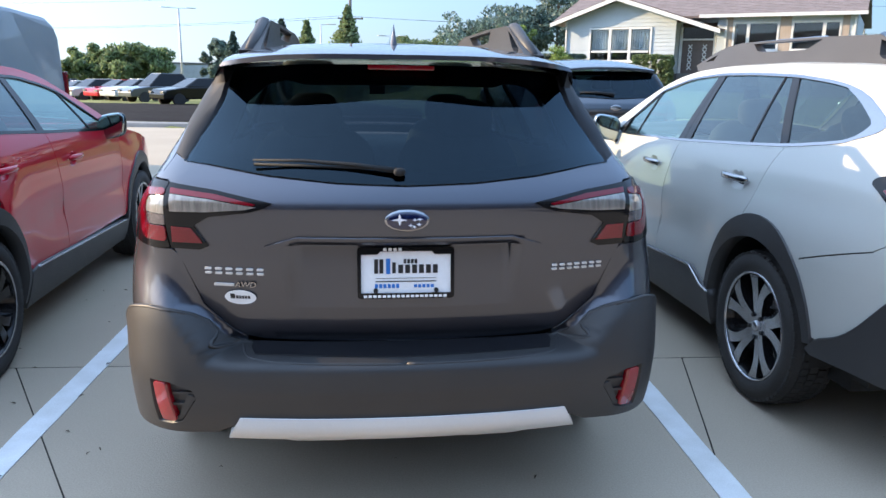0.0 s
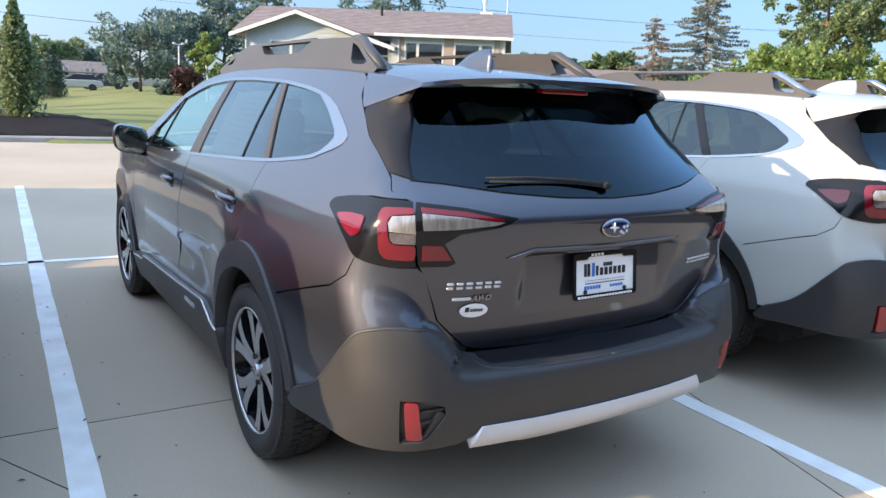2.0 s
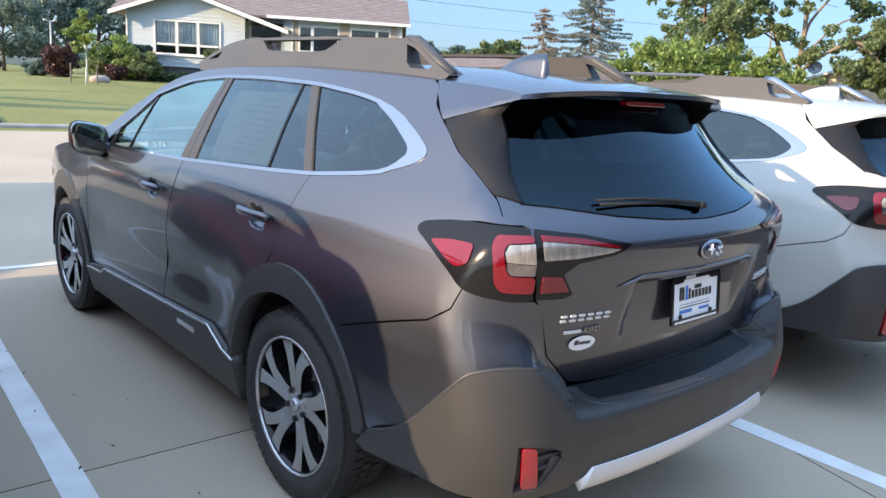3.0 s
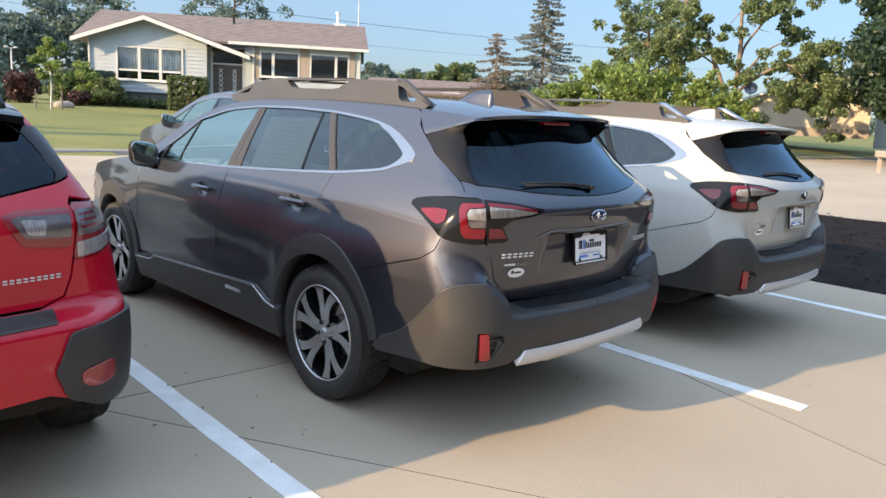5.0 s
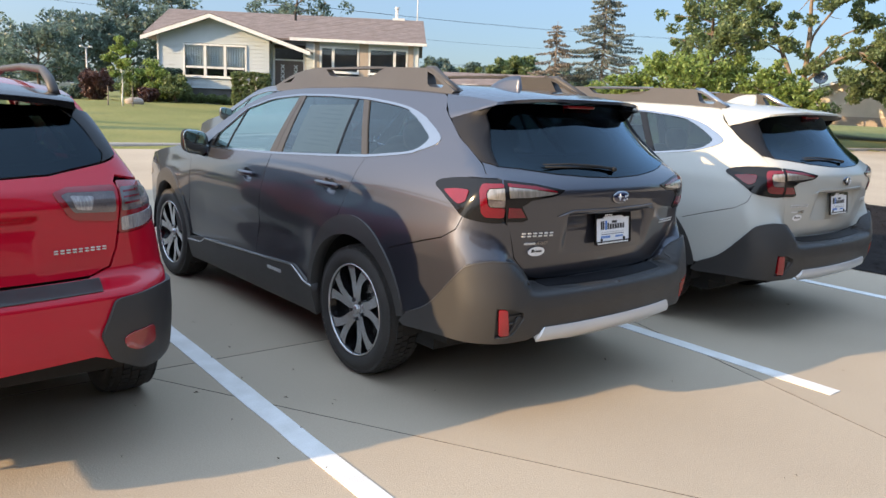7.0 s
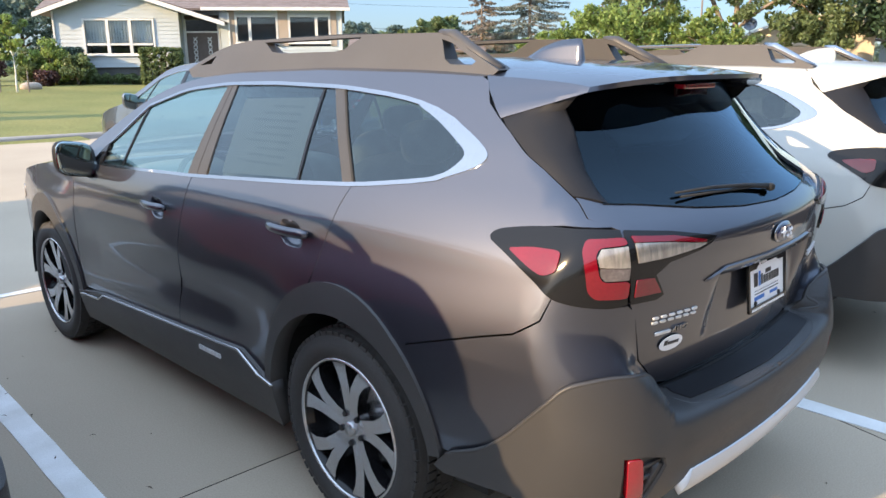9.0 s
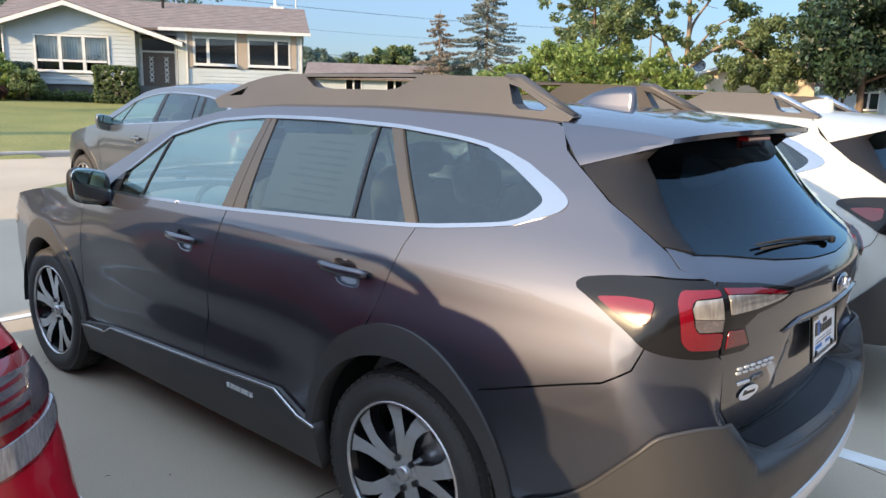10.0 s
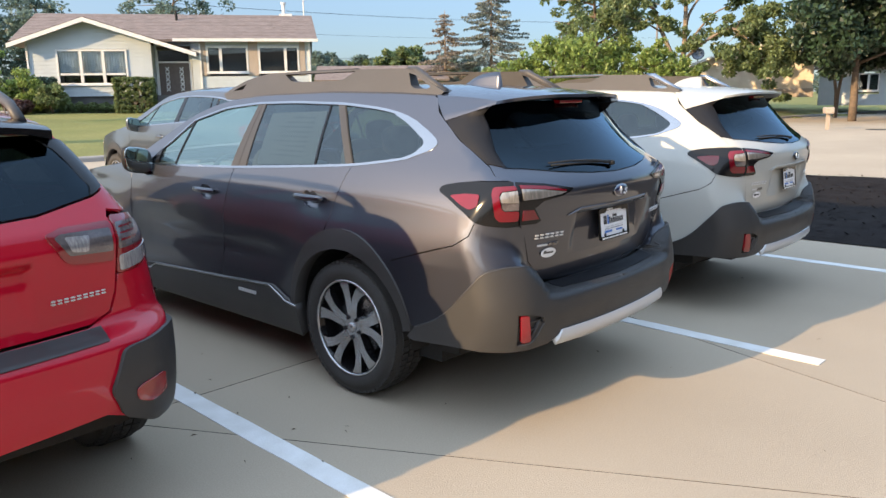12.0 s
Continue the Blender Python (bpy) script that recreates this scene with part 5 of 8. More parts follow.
        sh.panel("pocket_edge", [B(-0.650, 0.550), B(-0.624, 0.540), B(-0.672, 0.463), B(-0.700, 0.456), B(-0.697, 0.470), B(-0.680, 0.474)], M_PLASTIC, bump, off=0.012, thick=0.02, side=side, step=0.025)
    skid = [B(0, 0.485), B(-0.30, 0.485), B(-0.495, 0.487), B(-0.530, 0.422), B(-0.36, 0.418), B(-0.33, 0.408), B(-0.20, 0.408), B(-0.18, 0.414), B(0, 0.414)]
    sh.panel("skid_strip", sh.mirrored(skid), M_SILVER, bump, off=0.024, thick=0.03, side="C", step=0.016, bulge=(0.40, 0.49, 0.016), label="silver strip under the bumper")
    # roof rails
    for sx in (-1, 1):
        prof = [(2.68, 1.572), (2.60, 1.606), (2.45, 1.652), (2.32, 1.677), (2.16, 1.693), (2.0, 1.692), (1.5, 1.694), (1.0, 1.684), (0.945, 1.676), (0.83, 1.620), (0.70, 1.563), (0.72, 1.545), (1.0, 1.548), (2.0, 1.548), (2.62, 1.536)]
        slot = [(2.02, 1.681), (1.945, 1.641), (1.88, 1.634), (1.52, 1.634), (1.47, 1.640), (1.385, 1.682)]
        slit = [(2.575, 1.592), (2.425, 1.634), (2.455, 1.598)]
        hole = [(0.972, 1.662), (0.925, 1.650), (0.80, 1.590), (0.815, 1.578), (0.905, 1.582), (0.935, 1.598)]
        V, F, E = triangulate(prof, [slot, slit, hole], 0.06)
        k = len(V)
        def place(y, z, t):
            lean = (z - 1.55) * 0.42
            w = 0.566 - 0.012 * np.clip((1.2 - y) / 0.5, 0, 1) - 0.03 * np.clip((y - 1.9) / 0.7, 0, 1) ** 2
            return (sx * (w - lean - t * (0.075 - 0.25 * (z - 1.55))), y, z)
        verts = [place(y, z, 0) for y, z in V] + [place(y, z, 1) for y, z in V]
        faces = [tuple(t[::-1]) for t in F] + [tuple(t + k) for t in F] + [(a, b, b + k, a + k) for a, b in E]
        if sx > 0:
            faces = [t[::-1] for t in faces]
        rail = link_mesh("roof_rail", verts, faces, M_RAIL, car, "dark plastic roof rail", smooth=False)
        mod = rail.modifiers.new("bevel", "BEVEL")
        mod.width, mod.segments, mod.limit_method, mod.angle_limit = 0.008, 2, "ANGLE", radians(40)
        bm = bmesh.new()
        tube(bm, [place(2.03, 1.684, 0.4), place(1.8, 1.687, 0.4), place(1.38, 1.688, 0.4)], 0.010, 8)
        part("rail_bar", bm, M_CHROME if bright_rails else M_DARK, rail, smooth=True)
        bm = bmesh.new()
        tube(bm, [place(1.0, 1.678, 0.45), place(0.94, 1.672, 0.45), place(0.83, 1.615, 0.45), place(0.715, 1.562, 0.45)], [0.018, 0.022, 0.022, 0.016], 8)
        part("rail_foot", bm, M_CHROME if bright_rails else M_RAIL, rail, smooth=True)
    # fin aerial
    bm = bmesh.new()
    n = 10
    rows = []
    for t in [i / n for i in range(n + 1)]:
        y = 1.02 - 0.25 * t
        h = 0.003 + 0.072 * (1 - (1 - t) ** 2.3)
        wv = 0.022 * (1 - 0.5 * t)
        z0 = float(sh.top(y)) + 0.046
        rows.append([bm.verts.new((x, yy, z)) for x, yy, z in ((-wv, y, z0), (-wv * 0.40, y + 0.004 * t, z0 + h * 0.6), (0, y + 0.010 * t, z0 + h), (wv * 0.40, y + 0.004 * t, z0 + h * 0.6), (wv, y, z0))])
    for a, b in zip(rows, rows[1:]):
        for i in range(4):
            bm.faces.new((a[i], a[i + 1], b[i + 1], b[i]))
    bm.faces.new(rows[-1])
    bmesh.ops.recalc_face_normals(bm, faces=bm.faces)
    part("aerial", bm, paint, car, "shark fin aerial", smooth=True)
    # price sheet behind the rear door glass, and the sill word
    if not bright_rails:
        poly = fillet([S(1.44, 1.205), S(1.95, 1.180), S(1.985, 1.470), S(1.49, 1.485)], 0.01, 2)
        sheet = sh.panel("price_sheet", poly, M_PAPER, car, off=-0.030, thick=0.001, step=0.06, label="paper price sheet behind the glass")
        for k in range(9):
            z0 = 1.235 + 0.026 * k
            sh.panel("sheet_bar", [S(1.56, z0), S(1.86 - 0.05 * (k % 3), z0), S(1.86 - 0.05 * (k % 3), z0 + 0.008), S(1.56, z0 + 0.008)], M_FAINT, sheet, off=-0.028, thick=0.0005, step=0.1)
        verts, faces = [], []
        for i in range(7):
            y0 = 2.06 - i * 0.026
            ps = sh.at(np.array([S(y, z)[0] for y, z in ((y0, 0.412), (y0 - 0.019, 0.413), (y0 - 0.019, 0.433), (y0, 0.432))]), np.array([0.412, 0.413, 0.433, 0.432]))[0] + np.array((-0.022, 0, 0))
            b = len(verts)
            verts += list(ps) + list(ps + np.array((0.006, 0, 0)))
            faces += [(b, b + 1, b + 2, b + 3), (b, b + 4, b + 5, b + 1), (b + 1, b + 5, b + 6, b + 2), (b + 2, b + 6, b + 7, b + 3), (b + 3, b + 7, b + 4, b)]
        link_mesh("sill_badge", verts, faces, M_SILVER, car, smooth=False)
    return car


build_wagon("bronze-grey metallic station wagon parked on concrete between two cars", M_BRONZE, pose(0, 0, 0), False)
build_wagon("pearl white station wagon with bright roof rail ends, parked", M_WHITE, pose(2.572, -0.03, 0), True)


# ---- crossovers ----
CROSS = dict(
    length=4.485, y1=3.35, yf=3.1, hub_r=0.925, hub_f=3.590, hub_z=0.350, track=0.885, tyre=0.350, rim=0.246, black_rim=True,
    width=[(0.15, 0.78), (0.25, 0.83), (0.40, 0.870), (0.60, 0.880), (0.80, 0.882), (0.95, 0.872), (1.04, 0.858), (1.11, 0.835), (1.20, 0.785), (1.35, 0.690), (1.48, 0.600), (1.60, 0.530)],
    taper=[(0.15, 0.12), (0.60, 0.12), (0.90, 0.14), (1.13, 0.18), (1.32, 0.20), (1.60, 0.20)],
    rear=[(0.15, 0.30), (0.36, 0.06), (0.42, 0.03), (0.50, 0.008), (0.62, 0.0), (0.715, 0.004), (0.737, 0.018), (0.751, 0.07), (0.765, 0.105), (0.80, 0.112), (0.95, 0.098), (1.06, 0.094), (1.12, 0.110), (1.16, 0.150), (1.25, 0.240), (1.35, 0.340), (1.45, 0.450), (1.60, 0.60)],
    bow=[(0.15, 0.14), (0.60, 0.16), (0.90, 0.20), (1.15, 0.22), (1.30, 0.16), (1.60, 0.12)],
    corner=[(0.15, 0.18), (0.60, 0.18), (0.95, 0.16), (1.15, 0.10), (1.30, 0.08), (1.60, 0.06)],
    recess=[(0.30, 0.795, 1.020, 0.030)],
    front=[(0.15, 4.25), (0.40, 4.43), (0.65, 4.47), (0.82, 4.42), (0.92, 4.34), (1.0, 4.22), (1.60, 4.22)],
    top=[(0.45, 1.425), (0.62, 1.462), (0.9, 1.490), (1.4, 1.508), (1.9, 1.505), (2.15, 1.488), (2.40, 1.440), (2.95, 1.185), (3.15, 1.085), (3.35, 1.045), (3.75, 0.985), (4.10, 0.905), (4.25, 0.85)],
    roof_rear=0.62, hood_front=4.15,
    belt=[(2.98, 1.062), (2.6, 1.082), (1.95, 1.118), (1.30, 1.160), (0.95, 1.190), (0.70, 1.225), (0.5, 1.26)],
    dlo_top=[(0.58, 1.330), (0.72, 1.382), (1.0, 1.428), (1.3, 1.450), (1.7, 1.458), (2.05, 1.445), (2.35, 1.392), (2.50, 1.345)],
    dlo_rear=(0.56, 1.295), dlo_rear_curve=[(0.70, 1.232), (0.625, 1.258), (0.575, 1.285), (0.568, 1.300), (0.60, 1.332), (0.66, 1.366)], dlo_front=(2.99, 1.068),
    inner_curve=[(0.715, 1.244), (0.665, 1.262), (0.635, 1.280), (0.625, 1.295), (0.645, 1.322), (0.70, 1.358)], trim_w=0.016,
    gap_b=[(1.88, 1.120), (1.90, 1.0), (1.93, 0.8), (1.96, 0.56), (1.97, 0.42)],
    gap_c=[(1.00, 1.185), (0.98, 1.10), (1.02, 1.0), (1.08, 0.92), (1.13, 0.835)],
    gap_f=[(3.12, 1.090), (3.10, 0.93), (3.11, 0.70), (3.12, 0.42)],
    quarter_rear=[("s", 0.52, 1.385), ("s", 0.42, 1.318), ("s", 0.31, 1.235), ("b", -0.60, 1.165), ("b", -0.70, 1.148), ("s", 0.36, 1.135), ("s", 0.46, 1.110), ("s", 0.43, 1.03), ("s", 0.34, 0.965), ("s", 0.36, 0.88), ("s", 0.44, 0.80), ("s", 0.56, 0.735)],
    quarter_low=(0.56, 0.735),
    door_low=0.42, arch=0.480, opening=0.415, clad=True, clad_rear=(-12, 172),
    sill=[(3.16, 0.38), (2.8, 0.40), (2.0, 0.425), (1.5, 0.44), (1.38, 0.42)], sill_low=0.22,
    sill_strip=[(3.10, 0.385), (2.8, 0.395), (2.0, 0.420), (1.46, 0.435)],
    handle_r=(1.12, 1.34, 0.985), handle_f=(2.05, 2.27, 0.955), handle_mat=None, mirror_mat=M_BLACK,
    mirror=(0.885, 2.88, 1.100), trim_mat=M_BLACK, trim_label="black window surround",
    panes=[(0.6, 0.6, 0.985, 1.05), (1.03, 1.09, 1.12, 1.20), (1.135, 1.215, 1.80, 1.83), (1.90, 1.90, 2.60, 2.46), (2.615, 2.475, 2.9, 2.8)],
    pillars=[("pillar_trim", (0.988, 1.053, 1.028, 1.088), M_BLACK), ("window_divider", (1.122, 1.202, 1.133, 1.213), M_BLACK), ("pillar_trim", (1.803, 1.833, 1.897, 1.897), M_BLACK), ("window_divider", (2.601, 2.461, 2.614, 2.474), M_BLACK)],
    cabin_y=1.62,
)


def build_crossover(label, paint, m, spec=None, trim_lamps=True):
    d = dict(CROSS)
    d.update(spec or {})
    car = thing("crossover", label, "car", m, group="parked cars")
    sh = Shell(d)
    S, B = sh.S, sh.B
    build_side(sh, d, car, paint, M_GLASS_R, M_GLASS_F)
    build_cabin(d, car)
    build_under(car, d)
    sh.strip("hood", d["hood_front"], 3.14, paint, car, 0.05)
    sh.strip("windscreen", 3.11, 2.20, M_GLASS_F, car, 0.05, inset=0.03, label="clear windscreen")
    sh.strip("roof_panel", 2.21, 0.62, paint, car, 0.055, n=36)
    half = [B(0, 0.778), B(-0.30, 0.778), B(-0.47, 0.780), B(-0.545, 0.808), B(-0.572, 0.88), B(-0.582, 0.95), B(-0.584, 1.14), B(-0.600, 1.165), S(0.305, 1.228), B(-0.56, 1.205), B(-0.35, 1.168), B(0, 1.152)]
    gate = sh.panel("tailgate", sh.mirrored(half), paint, car, side="C", step=0.028)
    glass = [B(0, 1.158), B(-0.35, 1.174), B(-0.555, 1.211), B(-0.570, 1.24), B(-0.50, 1.37), B(-0.44, 1.42), B(0, 1.43)]
    sh.panel("rear_window", sh.mirrored(glass), M_GLASS_D, gate, off=0.003, thick=0.004, side="C", step=0.06, label="dark tinted rear window")
    for side in "LR":
        gar = [B(-0.560, 1.211), S(0.308, 1.234), S(0.42, 1.322), S(0.52, 1.389), B(-0.445, 1.42), B(-0.503, 1.37), B(-0.574, 1.24)]
        sh.panel("window_side_piece", gar, M_BLACK, gate, off=0.006, thick=0.02, side=side, step=0.04)
    border = [B(0, 1.195), B(-0.33, 1.208), B(-0.49, 1.238), B(-0.45, 1.34), B(-0.38, 1.39), B(0, 1.39)]
    sh.panel("window_border", sh.mirrored(glass), M_BLACK, gate, holes=[sh.mirrored(border)], off=0.0005, thick=0.01, side="C", step=0.05)
    verts, faces, us, vs_ = [], [], np.linspace(-1, 1, 27), np.linspace(0, 1, 9)
    for under in (0, 1):
        for u in us:
            tip = 0.315 + 0.06 * abs(u) ** 2.2
            for v in vs_:
                y = 0.622 + (tip - 0.622) * v
                z = 1.463 - 0.012 * v + (0.055 - 0.028 * v) * (1 - abs(u) ** 2.4) - 0.010 * v ** 6
                if under:
                    z -= 0.022 + 0.045 * (1 - v) + 0.05 * np.clip((abs(u) - 0.86) / 0.14, 0, 1) * (1 - 0.8 * v)
                verts.append((u * (0.535 - 0.035 * v), y, z))
    nu, nv = len(us), len(vs_)
    idx = lambda k, i, j: k * nu * nv + i * nv + j
    for i in range(nu - 1):
        for j in range(nv - 1):
            faces.append((idx(0, i, j), idx(0, i, j + 1), idx(0, i + 1, j + 1), idx(0, i + 1, j)))
            faces.append((idx(1, i, j), idx(1, i + 1, j), idx(1, i + 1, j + 1), idx(1, i, j + 1)))
        faces.append((idx(0, i, nv - 1), idx(1, i, nv - 1), idx(1, i + 1, nv - 1), idx(0, i + 1, nv - 1)))
    for i in (0, nu - 1):
        for j in range(nv - 1):
            f = (idx(0, i, j), idx(1, i, j), idx(1, i, j + 1), idx(0, i, j + 1))
            faces.append(f if i == 0 else f[::-1])
    spo = link_mesh("spoiler", verts, faces, M_BLACK if trim_lamps else paint, gate, "roof spoiler over the rear window")
    spo.modifiers.new("split", "EDGE_SPLIT").split_angle = radians(38)
    bm = bmesh.new()
    wp = [tuple(sh.at(np.array([B(x, z)[0]]), np.array([z]))[0][0] + np.array((0, -0.02, 0.004))) for x, z in ((-0.36, 1.215), (-0.18, 1.215), (0.0, 1.198))]
    tube(bm, wp, [0.006, 0.010, 0.018], 8)
    part("wiper", bm, M_DARK, gate, "black rear wiper arm", smooth=True)
    letter_bars(sh, "badge_bar", 0.340, 0.535, 0.886, 0.015, [1] * 9, gate, gap=0.008)
    bm = bmesh.new()
    lump(bm, (0, float(sh.rear(1.065)) - 0.006, 1.075), (0.06, 0.008, 0.03), 2.0, 30, 8)
    part("emblem", bm, M_CHROME, gate, smooth=True)
    build_plate(sh, gate, z=0.90, y=float(sh.rear(0.9)) + 0.02)
    for side in "LR":
        lamp = sh.panel("tail_light", fillet([B(-0.588, 1.142), B(-0.70, 1.135), S(0.36, 1.122), S(0.455, 1.100), S(0.43, 1.03), S(0.345, 0.970), B(-0.71, 0.945), B(-0.588, 0.938)], 0.012, 3), M_LENS_REDD, car, off=0.005, thick=0.03, side=side, step=0.025, label="red and clear tail light")
        sh.panel("smoked_lens", fillet([B(-0.600, 1.118), B(-0.70, 1.114), S(0.345, 1.098), S(0.335, 1.045), B(-0.725, 1.030), B(-0.600, 1.026)], 0.010, 2), M_LENS_SMOKE, lamp, off=0.009, thick=0.005, side=side, step=0.022, label="smoked upper part of the lamp")
        for k in range(3):
            zz = 1.052 + 0.022 * k
            sh.panel("red_lens", [B(-0.612, zz), B(-0.70, zz + 0.002), B(-0.70, zz + 0.009), B(-0.612, zz + 0.007)], M_LENS_RED, lamp, off=0.011, thick=0.003, side=side, step=0.03)
        sh.panel("clear_lens", fillet([B(-0.598, 1.002), B(-0.71, 1.010), S(0.335, 1.020), S(0.322, 0.985), B(-0.71, 0.955), B(-0.598, 0.947)], 0.008, 2), M_LENS_WHITE, lamp, off=0.009, thick=0.005, side=side, step=0.022, label="clear ribbed lower part of the lamp")
        gl = sh.panel("tail_light", fillet([B(-0.578, 1.126), B(-0.40, 1.126), B(-0.347, 1.112), B(-0.352, 1.096), B(-0.395, 1.020), B(-0.42, 1.004), B(-0.576, 0.988)], 0.012, 3), M_LENS_REDD, gate, off=0.007, thick=0.02, side=side, step=0.025)
        sh.panel("smoked_lens", fillet([B(-0.574, 1.104), B(-0.395, 1.108), B(-0.372, 1.098), B(-0.416, 1.034), B(-0.574, 1.024)], 0.008, 2), M_LENS_SMOKE, gl, off=0.010, thick=0.004, side=side, step=0.022)
        sh.panel("clear_lens", fillet([B(-0.492, 1.090), B(-0.404, 1.096), B(-0.424, 1.046), B(-0.482, 1.038)], 0.008, 2), M_LENS_WHITE, gl, off=0.012, thick=0.004, side=side, step=0.022, label="clear reversing lamp")
    arcs = [S(0.925 + 0.462 * arch_shape(a) * math.cos(a), 0.35 + 0.462 * arch_shape(a) * math.sin(a)) for a in [radians(128 + 50 * i / 10) for i in range(11)]]
    half = [B(0, 0.766), B(-0.46, 0.769), B(-0.555, 0.802), B(-0.580, 0.87), B(-0.592, 0.935), B(-0.71, 0.938), S(0.345, 0.962), S(0.365, 0.876), S(0.445, 0.794), S(0.56, 0.730)] + arcs[1:] + [S(0.46, 0.42), B(-0.72, 0.395), B(-0.64, 0.395), B(-0.52, 0.450), B(-0.45, 0.480), B(-0.20, 0.474), B(0, 0.465)]
    bump = sh.panel("rear_bumper", sh.mirrored(half), paint, car, off=0.0, thick=0.04, side="C", step=0.035, extra=[0.730, 0.737, 0.745, 0.753, 0.761], label="painted rear bumper with dark corners")
    step_ = [B(0, 0.764), B(-0.40, 0.764), B(-0.50, 0.766), B(-0.49, 0.732), B(0, 0.728)]
    sh.panel("bumper_step", sh.mirrored(step_), M_PLASTIC, bump, off=0.005, thick=0.01, side="C", step=0.02, label="dark plastic step on the bumper")
    for side in "LR":
        hexa = fillet([B(-0.530, 0.698), B(-0.745, 0.716), S(0.40, 0.70), S(0.53, 0.64), S(0.49, 0.46), B(-0.74, 0.390), B(-0.64, 0.390), B(-0.508, 0.458), B(-0.468, 0.560)], 0.02, 3)
        hx = sh.panel("corner_cladding", hexa, M_PLASTIC, bump, off=0.018, thick=0.03, side=side, step=0.03, label="dark plastic bumper corner")
        sh.panel("reflector", fillet([B(-0.552, 0.545), B(-0.585, 0.560), B(-0.685, 0.572), B(-0.692, 0.500), B(-0.610, 0.484), B(-0.558, 0.505)], 0.014, 3), M_LENS_REDD, hx, off=0.024, thick=0.008, side=side, step=0.03, label="red bumper reflector")
    if trim_lamps:
        for sx in (-1, 1):
            bm = bmesh.new()
            w = lambda y: sx * (0.50 - 0.02 * max(0, (1.0 - y) / 0.4))
            tube(bm, [(w(0.60), 0.60, 1.470), (w(0.70), 0.70, 1.530), (w(0.85), 0.85, 1.572), (w(1.3), 1.3, 1.588), (w(1.8), 1.8, 1.580), (w(2.05), 2.05, 1.545), (w(2.15), 2.15, 1.495)], [0.022, 0.021, 0.018, 0.017, 0.017, 0.018, 0.020], 8)
            part("roof_rail", bm, M_RAIL, car, "dark grey roof rail", smooth=True)
    return car


build_crossover("bright red crossover with black plastic cladding and dark wheels, parked", M_RED, pose(-2.765, 0.65, 0))
GREY_SPEC = dict(black_rim=False, trim_mat=M_CHROME, trim_label="bright window surround", mirror_mat=None)
build_crossover("dark grey crossover with bright window trim, beyond the front row", M_GREY, pose(2.65, 5.75, 0) @ Matrix.Diagonal((1.03, 1.0, 1.09, 1)), GREY_SPEC, False)


def build_van(m):
    """A tall cargo van: shell with rounded roof, side windows, doors, lamps, mirrors, wheels."""
    van = thing("cargo_van", "tall blue-grey cargo van parked across from the row", "van", m, group="parked cars")
    prof = [(0.0, 0.38), (0.02, 1.95), (-0.08, 2.14), (-0.34, 2.25), (-1.5, 2.30), (-3.3, 2.28), (-3.75, 2.18), (-4.5, 1.42), (-5.2, 1.16), (-5.4, 0.95), (-5.42, 0.38)]
    wide = lambda z: 0.985 - 0.13 * max(0.0, (z - 1.15) / 1.15) ** 1.6
    bm = bmesh.new()
    rows = [[bm.verts.new((s_ * wide(z), y, z)) for y, z in prof] for s_ in (-1, 1)]
    n = len(prof)
    for i in range(n):
        bm.faces.new((rows[0][i], rows[0][(i + 1) % n], rows[1][(i + 1) % n], rows[1][i]))
    bm.faces.new(rows[0])
    bm.faces.new(rows[1][::-1])
    bmesh.ops.recalc_face_normals(bm, faces=bm.faces)
    body = part("body", bm, M_VAN, van, "blue-grey van body", bevel=0.07)
    for s_ in (-1, 1):
        for y0, y1 in ((-2.95, -3.70),):
            bm = bmesh.new()
            prism(bm, [(s_ * (wide(z) + 0.004), y, z) for y, z in ((y0, 1.32), (y1, 1.32), (y1 + (0.22 if y1 < -3 else 0), 1.92), (y0, 1.92))], (s_ * 0.012, 0, 0))
            part("side_window", bm, M_BLACK, body, "dark tinted side window")
        bm = bmesh.new()
        lump(bm, (s_ * 1.08, -3.75, 1.30), (0.09, 0.06, 0.14), 3.0)
        part("door_mirror", bm, M_DARK, van, smooth=True)
        for y in (-1.0, -4.55):
            bm = bmesh.new()
            lathe(bm, [(-0.12, 0.0), (-0.12, 0.30), (-0.10, 0.345), (0.10, 0.345), (0.12, 0.30), (0.12, 0.0)], 28, Matrix.Translation((s_ * 0.87, y, 0.345)))
            part("wheel", bm, M_RUBBER, van, "black tyre and steel wheel")
        bm = bmesh.new()
        box(bm, s_ * 0.93 - 0.05, s_ * 0.93 + 0.05, -0.02, 0.05, 1.00, 1.45)
        part("tail_light", bm, M_LENS_RED, van, bevel=0.02)
        bm = bmesh.new()
        box(bm, s_ * 0.72 - 0.18, s_ * 0.72 + 0.18, -5.44, -5.34, 0.78, 0.95)
        part("headlight", bm, M_LENS_CLEAR, van, bevel=0.02)
    for s_ in (-0.47, 0.47):
        bm = bmesh.new()
        box(bm, s_ - 0.36, s_ + 0.36, 0.0, 0.04, 1.30, 1.92)
        part("rear_window", bm, M_BLACK, van, "dark rear door window", bevel=0.02)
    bm = bmesh.new()
    prism(bm, [(x, y - 0.02, z + 0.02) for x, y, z in ((-0.80, -4.42, 1.50), (0.80, -4.42, 1.50), (0.70, -3.82, 2.11), (-0.70, -3.82, 2.11))], (0, -0.008, 0.008))
    part("windscreen", bm, M_BLACK, van)
    bm = bmesh.new()
    box(bm, -0.95, 0.95, 0.0, 0.10, 0.38, 0.55)
    part("rear_bumper", bm, M_PLASTIC, van, bevel=0.02)
    return van


